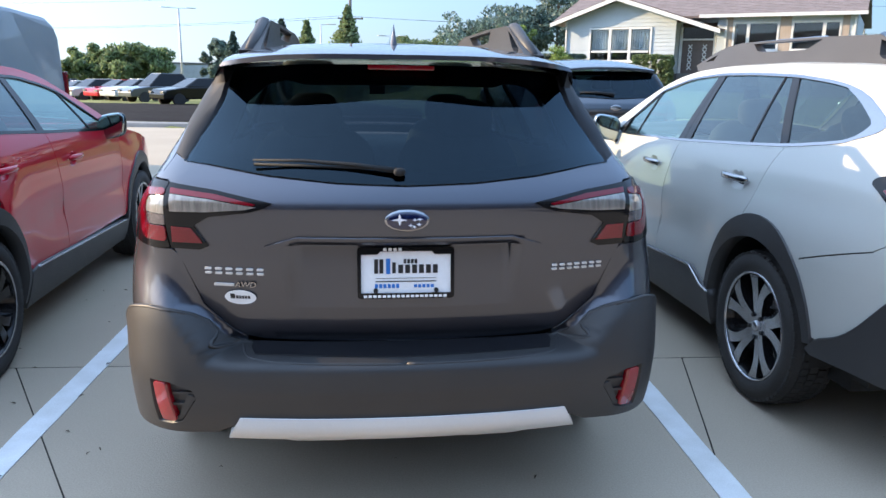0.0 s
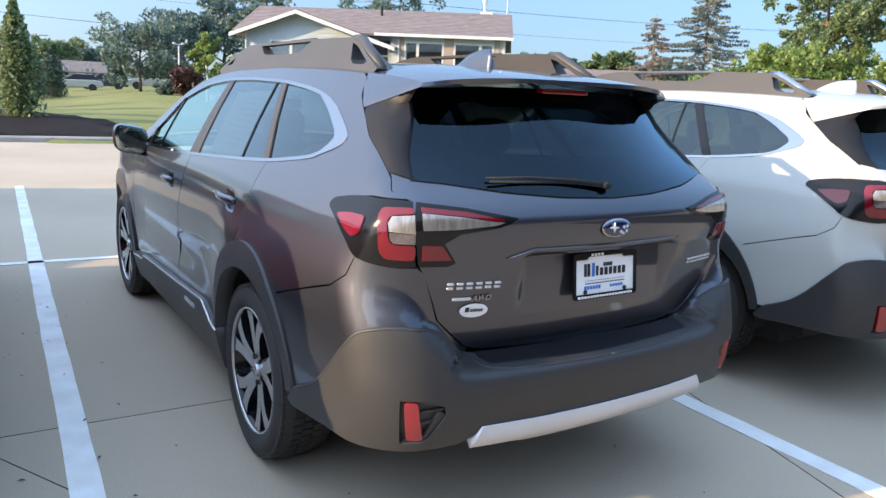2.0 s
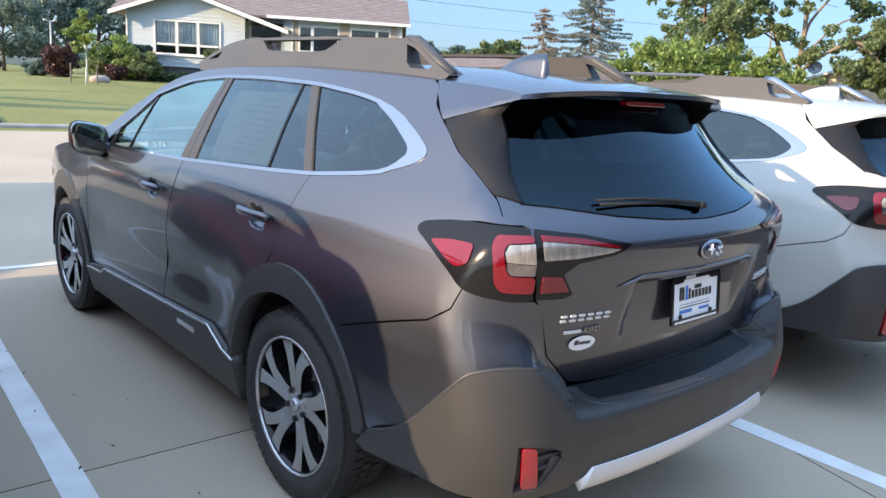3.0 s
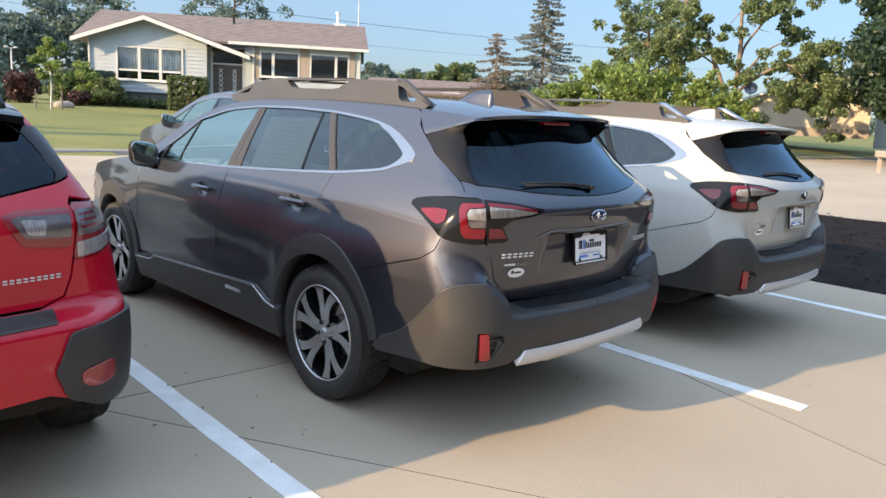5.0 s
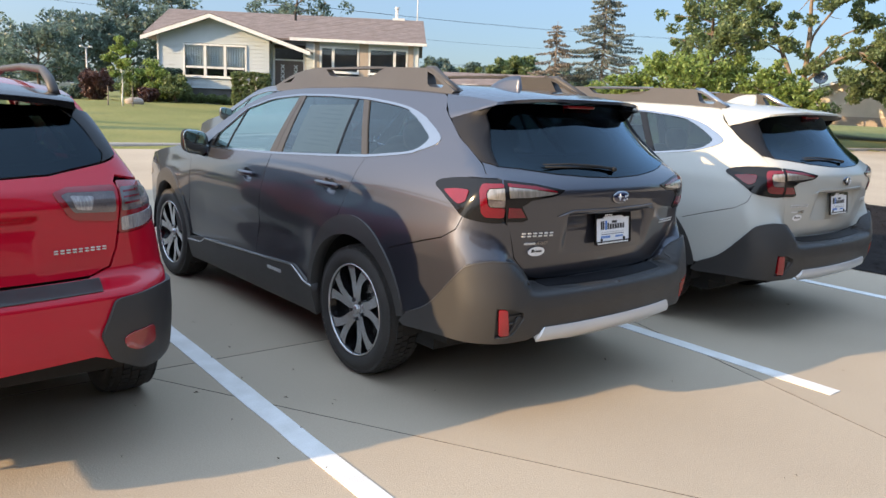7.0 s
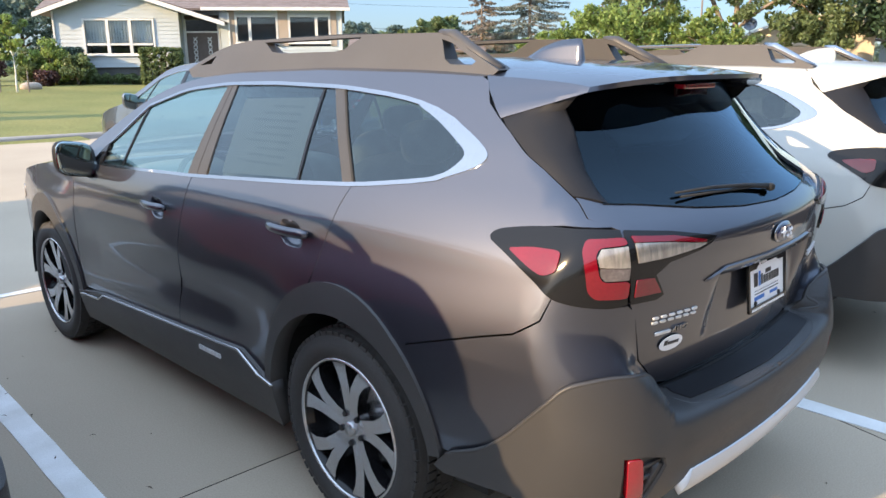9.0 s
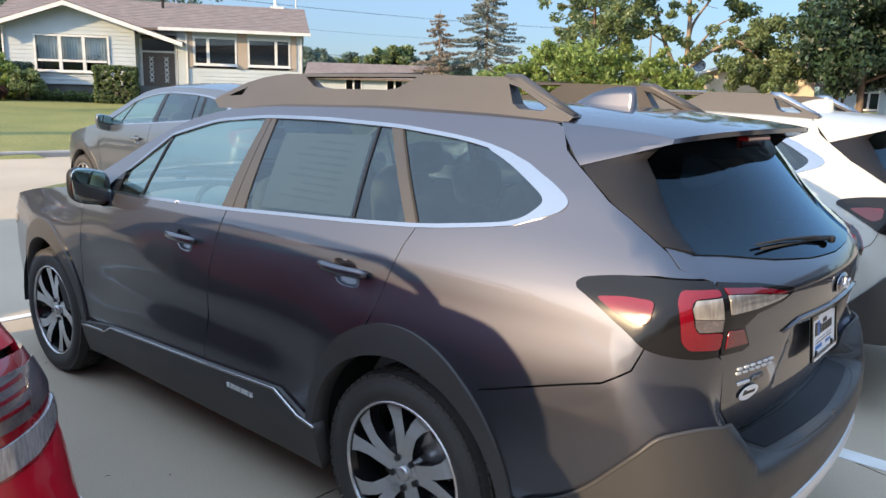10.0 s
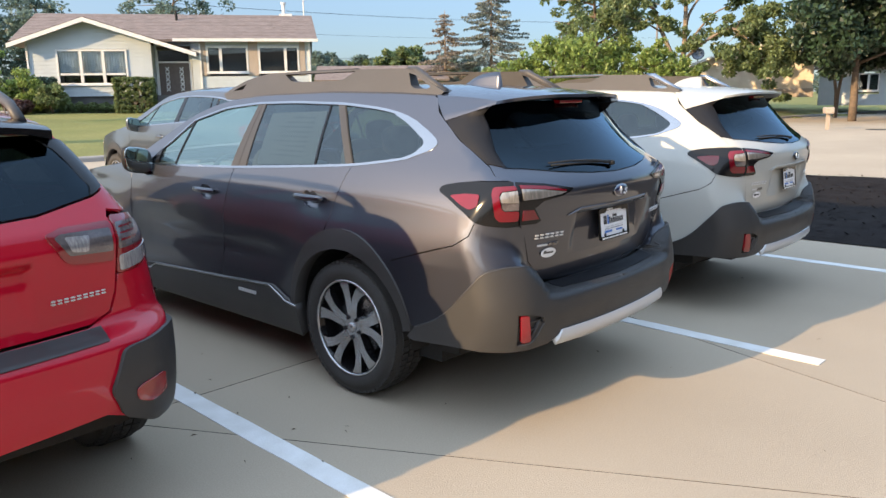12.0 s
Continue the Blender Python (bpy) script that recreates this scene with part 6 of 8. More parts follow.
M_VAN = surface("blue_grey_paint", (0.17, 0.20, 0.235), (0.155, 0.185, 0.22), scale=1.2, rough=0.4, coat=0.7, fine=0.03, bump_scale=900)
build_van(pose(-5.62, 10.6, 0))


# ---- ground, pavement, lines, kerb ----
def sm(v, a, b):
    t = np.clip((np.asarray(v, float) - a) / (b - a), 0, 1)
    return t * t * (3 - 2 * t)


def kerb_y(x):
    return 18.35 - 0.12 * np.clip(x, -14, 60)


def height(x, y):
    """The lie of the land: the lot is level, the lawn rises to the houses, the far lot lies lower."""
    x, y = np.asarray(x, float), np.asarray(y, float)
    e = y - kerb_y(x)
    az = np.degrees(np.arctan2(x + 2, y + 2))
    left = sm(-az, -3, 9)
    rise = 0.11 + 0.22 * sm(e, 0, 6) * (1 - 0.8 * left) + 0.60 * sm(e, 5, 20) * sm(az, 3, 13) - left * (0.50 * sm(e, 2, 24) + 1.7 * sm(e, 20, 75))
    return np.where(e > 0, rise, -0.08)


def lot(a, b):
    """From the lot's own axes, which are turned by two degrees."""
    return a + 0.0345 * b, b - 0.0345 * a


rad = np.concatenate([np.arange(0.5, 17, 2.0), np.arange(17, 48, 0.7), 48 * 1.12 ** np.arange(1, 38)])
ang = np.linspace(0, 2 * np.pi, 241)[:-1]
X, Y = rad[:, None] * np.sin(ang), rad[:, None] * np.cos(ang)
Z = height(X, Y) + 0.05 * np.sin(X * 0.7) * np.cos(Y * 0.5) * sm(Y - kerb_y(X), 2, 9)
V = np.stack([X, Y, Z], 2).reshape(-1, 3)
na = len(ang)
F = [(i * na + j, (i + 1) * na + j, (i + 1) * na + (j + 1) % na, i * na + (j + 1) % na) for i in range(len(rad) - 1) for j in range(na)]
F = [f[::-1] for f in F]
V = np.vstack([V, [[0, 0, -0.08]]])
F += [(len(V) - 1, (j + 1) % na, j) for j in range(na)]
tagged(link_mesh("ground", V, F, M_GRASS, None), "mown yellow-green lawn reaching the horizon", "lawn", kind="structure")

A0, A1, B0, B1 = -8.0, 4.93, -4.4, 5.0
rect = [lot(A0, B0), lot(A1, B0), lot(A1, B1), lot(A0, B1)]
edge = [(x, float(kerb_y(x)) - 0.02) for x in (70, 60, 45, 30, 15, 0, -14, -90)]
pav = plate("pavement", [(-90, -60), (70, -60)] + edge, M_CONC, None, (0, 0, 0), (1, 0, 0), (0, 1, 0), 0.03, holes=[rect], step=12)
tagged(pav, "sunlit tan concrete paving with pale stall lines", "pavement", kind="structure")
bm = bmesh.new()
vs = [bm.verts.new((x, y, -0.014)) for x, y in rect]
bm.faces.new(vs)
tagged(part("joint_bed", bm, M_JOINT, pav), "dark dirt in the joints")
rows = [(-4.4, -1.37, [(-8, -8), (-4.6, -4.6), (-0.6, -0.6), (3.0, 3.0), (4.93, 4.93)]),
        (-1.37, 1.64, [(-8, -8), (-3.9, -5.2), (-0.17, -1.93), (0.74, 1.56), (4.93, 4.93)]),
        (1.64, 5.0, [(-8, -8), (-4.35, -4.35), (1.3, 1.3), (4.93, 4.93)])]
for b0, b1, cuts in rows:
    for (l0, l1), (r0, r1) in zip(cuts, cuts[1:]):
        g = 0.0035
        quad = [lot(l0 + g, b0 + g), lot(r0 - g, b0 + g), lot(r1 - g, b1 - g), lot(l1 + g, b1 - g)]
        q2 = fillet(quad, 0.01, 2)
        bm = bmesh.new()
        lo = [bm.verts.new((x, y, -0.02)) for x, y in q2]
        hi = [bm.verts.new((x, y, 0.0)) for x, y in q2]
        for i in range(len(q2)):
            bm.faces.new((lo[i], lo[(i + 1) % len(q2)], hi[(i + 1) % len(q2)], hi[i]))
        for f in bm.faces:
            f.material_index = 1
        bm.faces.new(hi).material_index = 0
        part("slab", bm, [M_CONC, M_JOINT], pav)


def paint_line(a0, b0, a1, b1, w):
    """A painted stall line with slightly uneven edges."""
    random.seed(int(a0 * 100 + b1 * 7))
    n = max(4, int(math.hypot(a1 - a0, b1 - b0) / 0.25))
    d = Vector((a1 - a0, b1 - b0)).normalized()
    s = Vector((d.y, -d.x))
    verts, faces = [], []
    for i in range(n + 1):
        c = Vector((a0, b0)).lerp(Vector((a1, b1)), i / n)
        for k in (-1, 1):
            p = c + s * k * (w / 2 + random.uniform(-0.004, 0.004))
            x, y = lot(p.x, p.y)
            verts += [(x, y, 0.0045), (x, y, 0.0005)]
    for i in range(n):
        a = 4 * i
        faces += [(a, a + 4, a + 6, a + 2), (a, a + 1, a + 5, a + 4), (a + 2, a + 6, a + 7, a + 3)]
    faces += [(0, 2, 3, 1), (4 * n, 4 * n + 1, 4 * n + 3, 4 * n + 2)]
    return tagged(link_mesh("stall_line", verts, faces, M_LINE, None, smooth=False), "white painted stall line on concrete", "stall line", group="stall lines")


for a in (-7.03, -4.28, -1.54, 1.21, 3.965):
    paint_line(a, -0.62, a, 10.1, 0.112)
paint_line(-12.5, 5.02, 4.9, 5.06, 0.085)

for x0, x1 in zip(range(-60, 60, 4), range(-56, 64, 4)):
    bm = bmesh.new()
    prof = [(-0.06, -0.03), (-0.05, 0.10), (-0.02, 0.135), (0.12, 0.14), (0.14, 0.02)]
    ends = [[bm.verts.new((x, float(kerb_y(x)) + a, z)) for a, z in prof] for x in (x0 + 0.006, x1 - 0.006)]
    for i in range(5):
        bm.faces.new((ends[0][i], ends[1][i], ends[1][(i + 1) % 5], ends[0][(i + 1) % 5]))
    bm.faces.new(ends[0])
    bm.faces.new(ends[1][::-1])
    bmesh.ops.recalc_face_normals(bm, faces=bm.faces)
    tagged(part("kerb", bm, M_KERB, None), "pale concrete kerb between street and lawn", "kerb", kind="structure")


def bed(name, poly, label, lift, base=None, step=0.8):
    V, F, E = triangulate(poly, (), step)
    z = (height(V[:, 0], V[:, 1]) if base is None else np.full(len(V), base)) + lift
    on = {i for e in E for i in e}
    rng = np.random.default_rng(5)
    for i in range(len(V)):
        z[i] += -0.02 if i in on else rng.uniform(-0.02, 0.035)
    ob = link_mesh(name, np.column_stack([V, z]), [tuple(t) for t in F], M_MULCH, None)
    return tagged(ob, label, "mulch bed", kind="structure")


bed("mulch_bed", [(1.6, 18.45), (-14, 20.4), (-40, 20.4), (-60, 42), (-9, 42), (-4, 37), (0.5, 27), (2.0, 22)], "dark brown mulch bed under the conifers", 0.05)
bed("mulch_island", fillet([(5.02, -9), (11.7, -9), (11.7, 5.5), (5.02, 5.0)], 0.6, 6), "dark mulch island at the end of the row", 0.03, 0.0, 0.35)
rng = np.random.default_rng(9)
verts, faces = [], []
for i in range(2600):
    x, y, a, l = rng.uniform(5.1, 11.6), rng.uniform(-4, 5), rng.uniform(0, 6.28), rng.uniform(0.02, 0.06)
    d, s, up = np.array((math.cos(a), math.sin(a), rng.uniform(-0.3, 0.5))) * l, np.array((-math.sin(a), math.cos(a), 0)) * 0.012, rng.uniform(0.03, 0.065)
    b = len(verts)
    c = np.array((x, y, up))
    verts += [c - d - s, c + d - s, c + d + s, c - d + s]
    faces.append((b, b + 1, b + 2, b + 3))
tagged(link_mesh("mulch_chips", verts, faces, M_MULCH, None, smooth=False), "loose bark chips", "mulch", kind="stuff")

verts, faces = [], []
for i in range(90):
    x, y = (rng.uniform(-2.3, 3.2), rng.uniform(-1.9, 5.0)) if i > 40 else (rng.normal(-1.45, 0.35), rng.uniform(0.2, 4.5))
    a, l, w = rng.uniform(0, 6.28), rng.uniform(0.005, 0.020), rng.uniform(0.002, 0.006)
    d, s = np.array((math.cos(a), math.sin(a), 0)) * l, np.array((-math.sin(a), math.cos(a), 0)) * w
    c, b = np.array((x, y, 0.006)), len(verts)
    verts += [c - d, c - s + (0, 0, 0.004), c + d, c + s + (0, 0, 0.005)]
    faces.append((b, b + 1, b + 2, b + 3))
tagged(link_mesh("leaf_litter", verts, faces, M_DEBRIS, None, smooth=False), "scattered dry leaf bits on the concrete", "debris", kind="stuff")


# ---- trees and shrubs ----
EYE0, EYE1 = (-3.1, -2.5), (-0.4, -2.1)
M_BARK = surface("bark", (0.16, 0.12, 0.085), (0.10, 0.075, 0.055), scale=4, rough=0.95, bump=0.8, bump_scale=14, fine=0.3)
M_BARK_PALE = surface("pale_bark", (0.23, 0.185, 0.14), (0.165, 0.13, 0.10), scale=4, rough=0.95, bump=0.6, bump_scale=14, fine=0.25)
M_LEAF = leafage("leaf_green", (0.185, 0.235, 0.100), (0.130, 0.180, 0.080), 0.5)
M_LEAF_LIGHT = leafage("leaf_bright", (0.235, 0.305, 0.085), (0.175, 0.245, 0.065), 0.5)
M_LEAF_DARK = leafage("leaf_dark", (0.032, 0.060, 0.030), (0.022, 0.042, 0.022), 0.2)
# paler and bluer green, with the distance haze mixed into the leaf colour
M_LEAF_HAZE = leafage("leaf_haze_bluegreen", (0.150, 0.205, 0.170), (0.110, 0.160, 0.138), 0.5)
M_LEAF_GREY = leafage("needle_grey", (0.22, 0.25, 0.23), (0.16, 0.19, 0.17), 0.4)
M_LEAF_BROWN = leafage("needle_brown", (0.27, 0.24, 0.20), (0.20, 0.18, 0.15), 0.4)
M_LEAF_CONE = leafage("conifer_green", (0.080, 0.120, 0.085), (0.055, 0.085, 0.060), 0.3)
M_LEAF_RED = leafage("leaf_red", (0.085, 0.040, 0.035), (0.055, 0.030, 0.028), 0.25)


def spot(az, dist, eye=None):
    """A place by bearing and distance, seen from the later or (to the left) the first part of the path."""
    a = radians(az)
    eye = eye or (EYE1 if az < 4 else EYE0)
    x, y = eye[0] + dist * math.sin(a), eye[1] + dist * math.cos(a)
    return x, y, float(height(x, y))


def leaves(name, centres, radii, per, size, material, parent, rng, droop=0.0, flat=0.75):
    """Many small leaves in clumps round the given centres."""
    n = len(centres) * per
    c = np.repeat(np.array(centres, float), per, axis=0)
    r = np.repeat(np.array(radii, float), per)[:, None]
    v = rng.normal(size=(n, 3))
    v /= np.linalg.norm(v, axis=1, keepdims=True)
    p = c + v * r * rng.uniform(0.25, 1.0, (n, 1)) ** 0.6 * np.array((1, 1, flat))
    a = rng.normal(size=(n, 3))
    a /= np.linalg.norm(a, axis=1, keepdims=True)
    b = np.cross(a, rng.normal(size=(n, 3)))
    b /= np.maximum(np.linalg.norm(b, axis=1, keepdims=True), 1e-6)
    s = size * rng.uniform(0.6, 1.3, (n, 1))
    a, b = a * s, b * s * 0.55
    a[:, 2] -= droop * s[:, 0]
    V = np.stack([p - a, p + b * 0.9 - a * 0.1, p + a, p - b * 0.9 - a * 0.1], 1).reshape(-1, 3)
    F = np.arange(4 * n).reshape(-1, 4)
    me = bpy.data.meshes.new(name)
    me.vertices.add(4 * n)
    me.vertices.foreach_set("co", V.ravel())
    me.loops.add(4 * n)
    me.loops.foreach_set("vertex_index", F.ravel().astype(np.int32))
    me.polygons.add(n)
    me.polygons.foreach_set("loop_start", np.arange(0, 4 * n, 4, dtype=np.int32))
    me.materials.append(material)
    me.update(calc_edges=True)
    ob = new(name, me)
    ob.parent = parent
    return ob


def build_tree(az, dist, top, spread, low, material, label, seed, per=110, size=0.15, bark=None, limbs=20, name="tree", trunk_r=None, clump=0.28, forks=1, place_z=None):
    """A broad-leaved tree: tapered trunk, forking limbs, a crown of leaf clumps with gaps."""
    rng = np.random.default_rng(seed)
    x, y, z = spot(az, dist)
    z = place_z if place_z is not None else z
    h = top - z
    ob = thing(name, label, "tree", pose(x, y, z - 0.05), group="trees")
    bm = bmesh.new()
    tr = trunk_r or 0.018 * h + 0.05
    centres, radii = [], []
    low_h = max(low - z, 0.25)
    stems = [(0, 0)] if forks == 1 else [(rng.uniform(-0.3, 0.3) + 0.7 * math.cos(k * 2.4), 0.5 * math.sin(k * 2.4)) for k in range(forks)]
    for sx, sy in stems:
        pts, p = [], np.array((0, 0, 0.0))
        for i in range(7):
            t = i / 6
            pts.append((sx * spread * 0.5 * t ** 1.3 + rng.normal() * 0.04 * h * t * 0.5, sy * spread * 0.5 * t ** 1.3 + rng.normal() * 0.04 * h * t * 0.5, h * 0.86 * t))
        tube(bm, pts, [tr * (1 - 0.82 * i / 6) * (0.85 if forks > 1 else 1) for i in range(7)], 8)
        for k in range(limbs):
            t = 0.30 + 0.66 * (k + rng.uniform(0, 0.8)) / limbs
            b = np.array([np.interp(t, np.linspace(0, 1, 7), [q[j] for q in pts]) for j in range(3)])
            a = k * 2.399 + rng.uniform(-0.4, 0.4)
            reach = spread * (1.05 - 0.55 * abs(t - 0.52) / 0.5) * rng.uniform(0.65, 1.1)
            e = b + np.array((math.cos(a) * reach, math.sin(a) * reach, reach * rng.uniform(0.1, 0.65)))
            e[2] = min(max(e[2], low_h + 0.12 * h), h * 0.97)
            m = (b + e) / 2 + rng.normal(size=3) * 0.06 * reach + np.array((0, 0, 0.08 * reach))
            r0 = tr * (1 - 0.75 * t) * 0.55
            tube(bm, [b, m, e], [r0, r0 * 0.6, r0 * 0.2], 6)
            for f in (0.45, 0.7, 0.88, 1.05):
                q = b + (e - b) * f + rng.normal(size=3) * 0.12 * spread
                q[2] = max(q[2], low_h + 0.1)
                centres.append(q)
                radii.append(spread * clump * rng.uniform(0.45, 1.05))
        centres.append(np.array(pts[-1]))
        radii.append(spread * clump)
    part("trunk", bm, bark or M_BARK, ob, smooth=True)
    leaves("crown", centres, radii, per, size, material, ob, rng)
    return ob


def build_open_tree():
    """A large old tree: a short trunk, long pale limbs spreading to both sides, airy tufts of leaves with sky between."""
    rng = np.random.default_rng(61)
    az, dist = 65.2, 46.0
    x, y, z = spot(az, dist)
    ob = thing("tree", "large old tree with pale forked limbs and airy leaf tufts", "tree", pose(x, y, z - 0.05, 0, 0, -az), group="trees")
    limbs = (
        (((-0.65, 0, z), (-0.66, 0, 2.0), (-0.62, 0.1, 3.1)), 0.34, 0.27),
        (((-0.66, 0, 2.5), (-1.04, 0.2, 3.36), (-1.38, 0.4, 4.2), (-1.73, 0.5, 5.0), (-2.25, 0.5, 6.3), (-3.4, 0.3, 7.8), (-4.0, 0.2, 9.2)), 0.18, 0.05),
        (((-0.62, 0.1, 3.0), (-0.50, 0, 4.1), (-0.52, -0.2, 6.3), (-0.62, -0.4, 7.9), (-0.3, -0.6, 10.6)), 0.17, 0.05),
        (((-0.50, -0.1, 4.6), (-0.34, 0.2, 5.9), (0.30, 0.4, 7.0), (0.90, 0.5, 7.9), (1.8, 0.7, 9.4)), 0.09, 0.03),
        (((-0.60, 0, 3.1), (-0.30, -0.4, 3.6), (0.62, -0.8, 4.4), (1.86, -1.0, 5.0), (2.75, -1.1, 4.4), (3.6, -1.2, 3.4)), 0.12, 0.03),
        (((-0.10, -0.4, 4.4), (0.26, 0.3, 5.1), (1.23, 0.6, 6.1), (2.8, 0.8, 6.6)), 0.07, 0.03),
        (((-1.73, 0.5, 5.0), (-2.8, -0.2, 5.6), (-4.2, -0.5, 6.0)), 0.06, 0.02),
    )
    bm, tufts, sizes = bmesh.new(), [], []
    for pts, r0, r1 in limbs:
        line = spline([(x_, y_, z_ - z) for x_, y_, z_ in pts], 4)
        n = len(line)
        tube(bm, line, [r0 + (r1 - r0) * i / (n - 1) for i in range(n)], 8)
        for i in range(n // 2, n) if r0 < 0.3 else ():
            p = np.array(line[i])
            e = p + rng.normal(size=3) * (0.5, 0.6, 0.4)
            tube(bm, [p, (p + e) / 2 + rng.normal(size=3) * 0.06, e], [r1 * 0.7, r1 * 0.4, 0.01], 5)
            if i > n * 0.7:
                tufts.append(e)
                sizes.append(rng.uniform(0.25, 0.5))
    # leafy parts of the crown: middle, spread and number
    for cx, cz, wx, wz, number in ((-3.9, 6.4, 1.2, 1.0, 44), (-1.2, 5.6, 0.5, 0.6, 8), (1.3, 7.8, 0.6, 0.6, 14), (3.1, 4.9, 1.1, 0.8, 60), (2.9, 3.1, 1.2, 0.6, 34), (4.4, 3.0, 0.5, 0.6, 14), (-0.15, 4.2, 0.3, 0.3, 6), (0.6, 9.8, 2.2, 0.8, 40)):
        for _ in range(number):
            tufts.append(np.array((cx + rng.normal() * wx, rng.normal() * 0.8 - 0.3, cz + rng.normal() * wz - z)))
            sizes.append(rng.uniform(0.26, 0.52))
    part("trunk", bm, M_BARK_PALE, ob, smooth=True)
    leaves("crown", tufts, sizes, 120, 0.13, M_LEAF, ob, rng)
    return ob


def build_column(x, y, top, r, seed, lit):
    """A slender upright conifer, ragged at the edge, fuller at the foot."""
    rng = np.random.default_rng(seed)
    z = float(height(x, y))
    h = top - z
    ob = thing("columnar_conifer", "slender dark green columnar conifer in the mulch bed" if not lit else "slender columnar conifer, sunlight put into its lighter green foliage", "conifer", pose(x, y, z), group="conifer row")
    bm = bmesh.new()
    tube(bm, [(0, 0, -0.05), (0.02, 0.0, h * 0.5), (0, 0.02, h * 0.96)], [0.06, 0.04, 0.01], 7)
    part("trunk", bm, M_BARK, ob, smooth=True)
    c, rr = [], []
    for i in range(46):
        t = (i + 0.5) / 46
        w = r * min(1.0, 0.55 + 1.2 * (1 - t)) * (1 - t ** 5) * rng.uniform(0.75, 1.15)
        a = i * 2.4
        c.append((math.cos(a) * w * 0.5, math.sin(a) * w * 0.5, 0.12 + t * (h - 0.2)))
        rr.append(max(w * 0.62, 0.10))
    # lit columns get the lighter leaf green throughout, sunlight painted into the colour
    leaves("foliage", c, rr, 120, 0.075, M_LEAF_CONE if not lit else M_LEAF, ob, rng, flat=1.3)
    return ob


def build_conifer(az, dist, top, r, seed, material, label, per=26, tiers=26, gaps=0.3):
    """A sparse spruce: a straight stem with drooping tiers of needled boughs."""
    rng = np.random.default_rng(seed)
    x, y, z = spot(az, dist)
    h = top - z
    ob = thing("spruce", label, "conifer", pose(x, y, z))
    bm = bmesh.new()
    tube(bm, [(0, 0, 0), (0, 0, h * 0.5), (0, 0, h)], [0.16, 0.09, 0.015], 8)
    c, rr = [], []
    for i in range(tiers):
        t = (i + 1) / (tiers + 1)
        for k in range(8):
            if rng.uniform() < gaps:
                continue
            a = rng.uniform(0, 6.28)
            l = r * (1 - t) ** 0.75 * rng.uniform(0.55, 1.15) + 0.15
            zz = h * (0.05 + 0.95 * t) + rng.uniform(-0.1, 0.1)
            tip = zz - 0.22 * l + 0.10 * l * rng.uniform(0, 1)
            e = np.array((math.cos(a) * l, math.sin(a) * l, tip))
            mid = np.array((e[0] * 0.55, e[1] * 0.55, zz - 0.16 * l))
            tube(bm, [(0, 0, zz), mid, e], [0.03, 0.018, 0.006], 5)
            for f in np.linspace(0.3, 1.0, 3 + int(l * 3.5)):
                w = (1 - f) * 0.16 * l
                for sd in (-1, 1):
                    c.append(np.array((e[0] * f - sd * math.sin(a) * w, e[1] * f + sd * math.cos(a) * w, np.interp(f, (0, 0.55, 1), (zz, mid[2], tip)) - 0.05)))
                    rr.append(0.10 + 0.05 * (1 - t))
    part("trunk", bm, M_BARK_PALE, ob, smooth=True)
    leaves("needles", c, np.array(rr), per, 0.085, material, ob, rng, droop=0.5)
    return ob


def build_shrub(name, az, dist, w, d, h, seed, material, label, boxy=False, size=0.07, n=60, dz=0.0):
    rng = np.random.default_rng(seed)
    x, y, z = spot(az, dist)
    ob = thing(name, label, "shrub", pose(x, y, z + dz, 0, 0, -36 if boxy else 0))
    bm = bmesh.new()
    for k in range(5):
        a = k * 1.3
        tube(bm, [(0, 0, 0), (0.25 * w * math.cos(a), 0.25 * d * math.sin(a), h * 0.7)], [0.03, 0.01], 5)
    part("stem", bm, M_BARK, ob)
    if boxy:
        n *= 5
        half = np.array((w / 2 - 0.08, d / 2 - 0.08, h / 2 - 0.08))
        c = rng.uniform(-1, 1, (n, 3))
        k = rng.integers(0, 3, n)
        c[np.arange(n), k] = np.where(c[np.arange(n), k] > 0, 1, -1) * rng.uniform(0.9, 1, n)
        c = c * half + np.array((0, 0, h / 2))
    else:
        v = rng.normal(size=(n, 3))
        v /= np.linalg.norm(v, axis=1, keepdims=True)
        c = v * rng.uniform(0.2, 1, (n, 1)) ** 0.5 * np.array((w / 2, d / 2, h * 0.46)) + np.array((0, 0, h * 0.5))
    leaves("foliage", c, np.full(n, 0.10 if boxy else 0.16 + 0.07 * h), 45 if boxy else 130, size, material, ob, rng)
    return ob


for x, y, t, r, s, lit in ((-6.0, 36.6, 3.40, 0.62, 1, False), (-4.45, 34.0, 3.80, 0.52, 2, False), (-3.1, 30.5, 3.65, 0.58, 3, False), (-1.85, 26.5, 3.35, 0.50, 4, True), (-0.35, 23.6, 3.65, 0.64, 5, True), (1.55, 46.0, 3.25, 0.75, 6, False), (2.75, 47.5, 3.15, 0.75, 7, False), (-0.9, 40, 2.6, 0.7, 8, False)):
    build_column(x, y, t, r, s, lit)

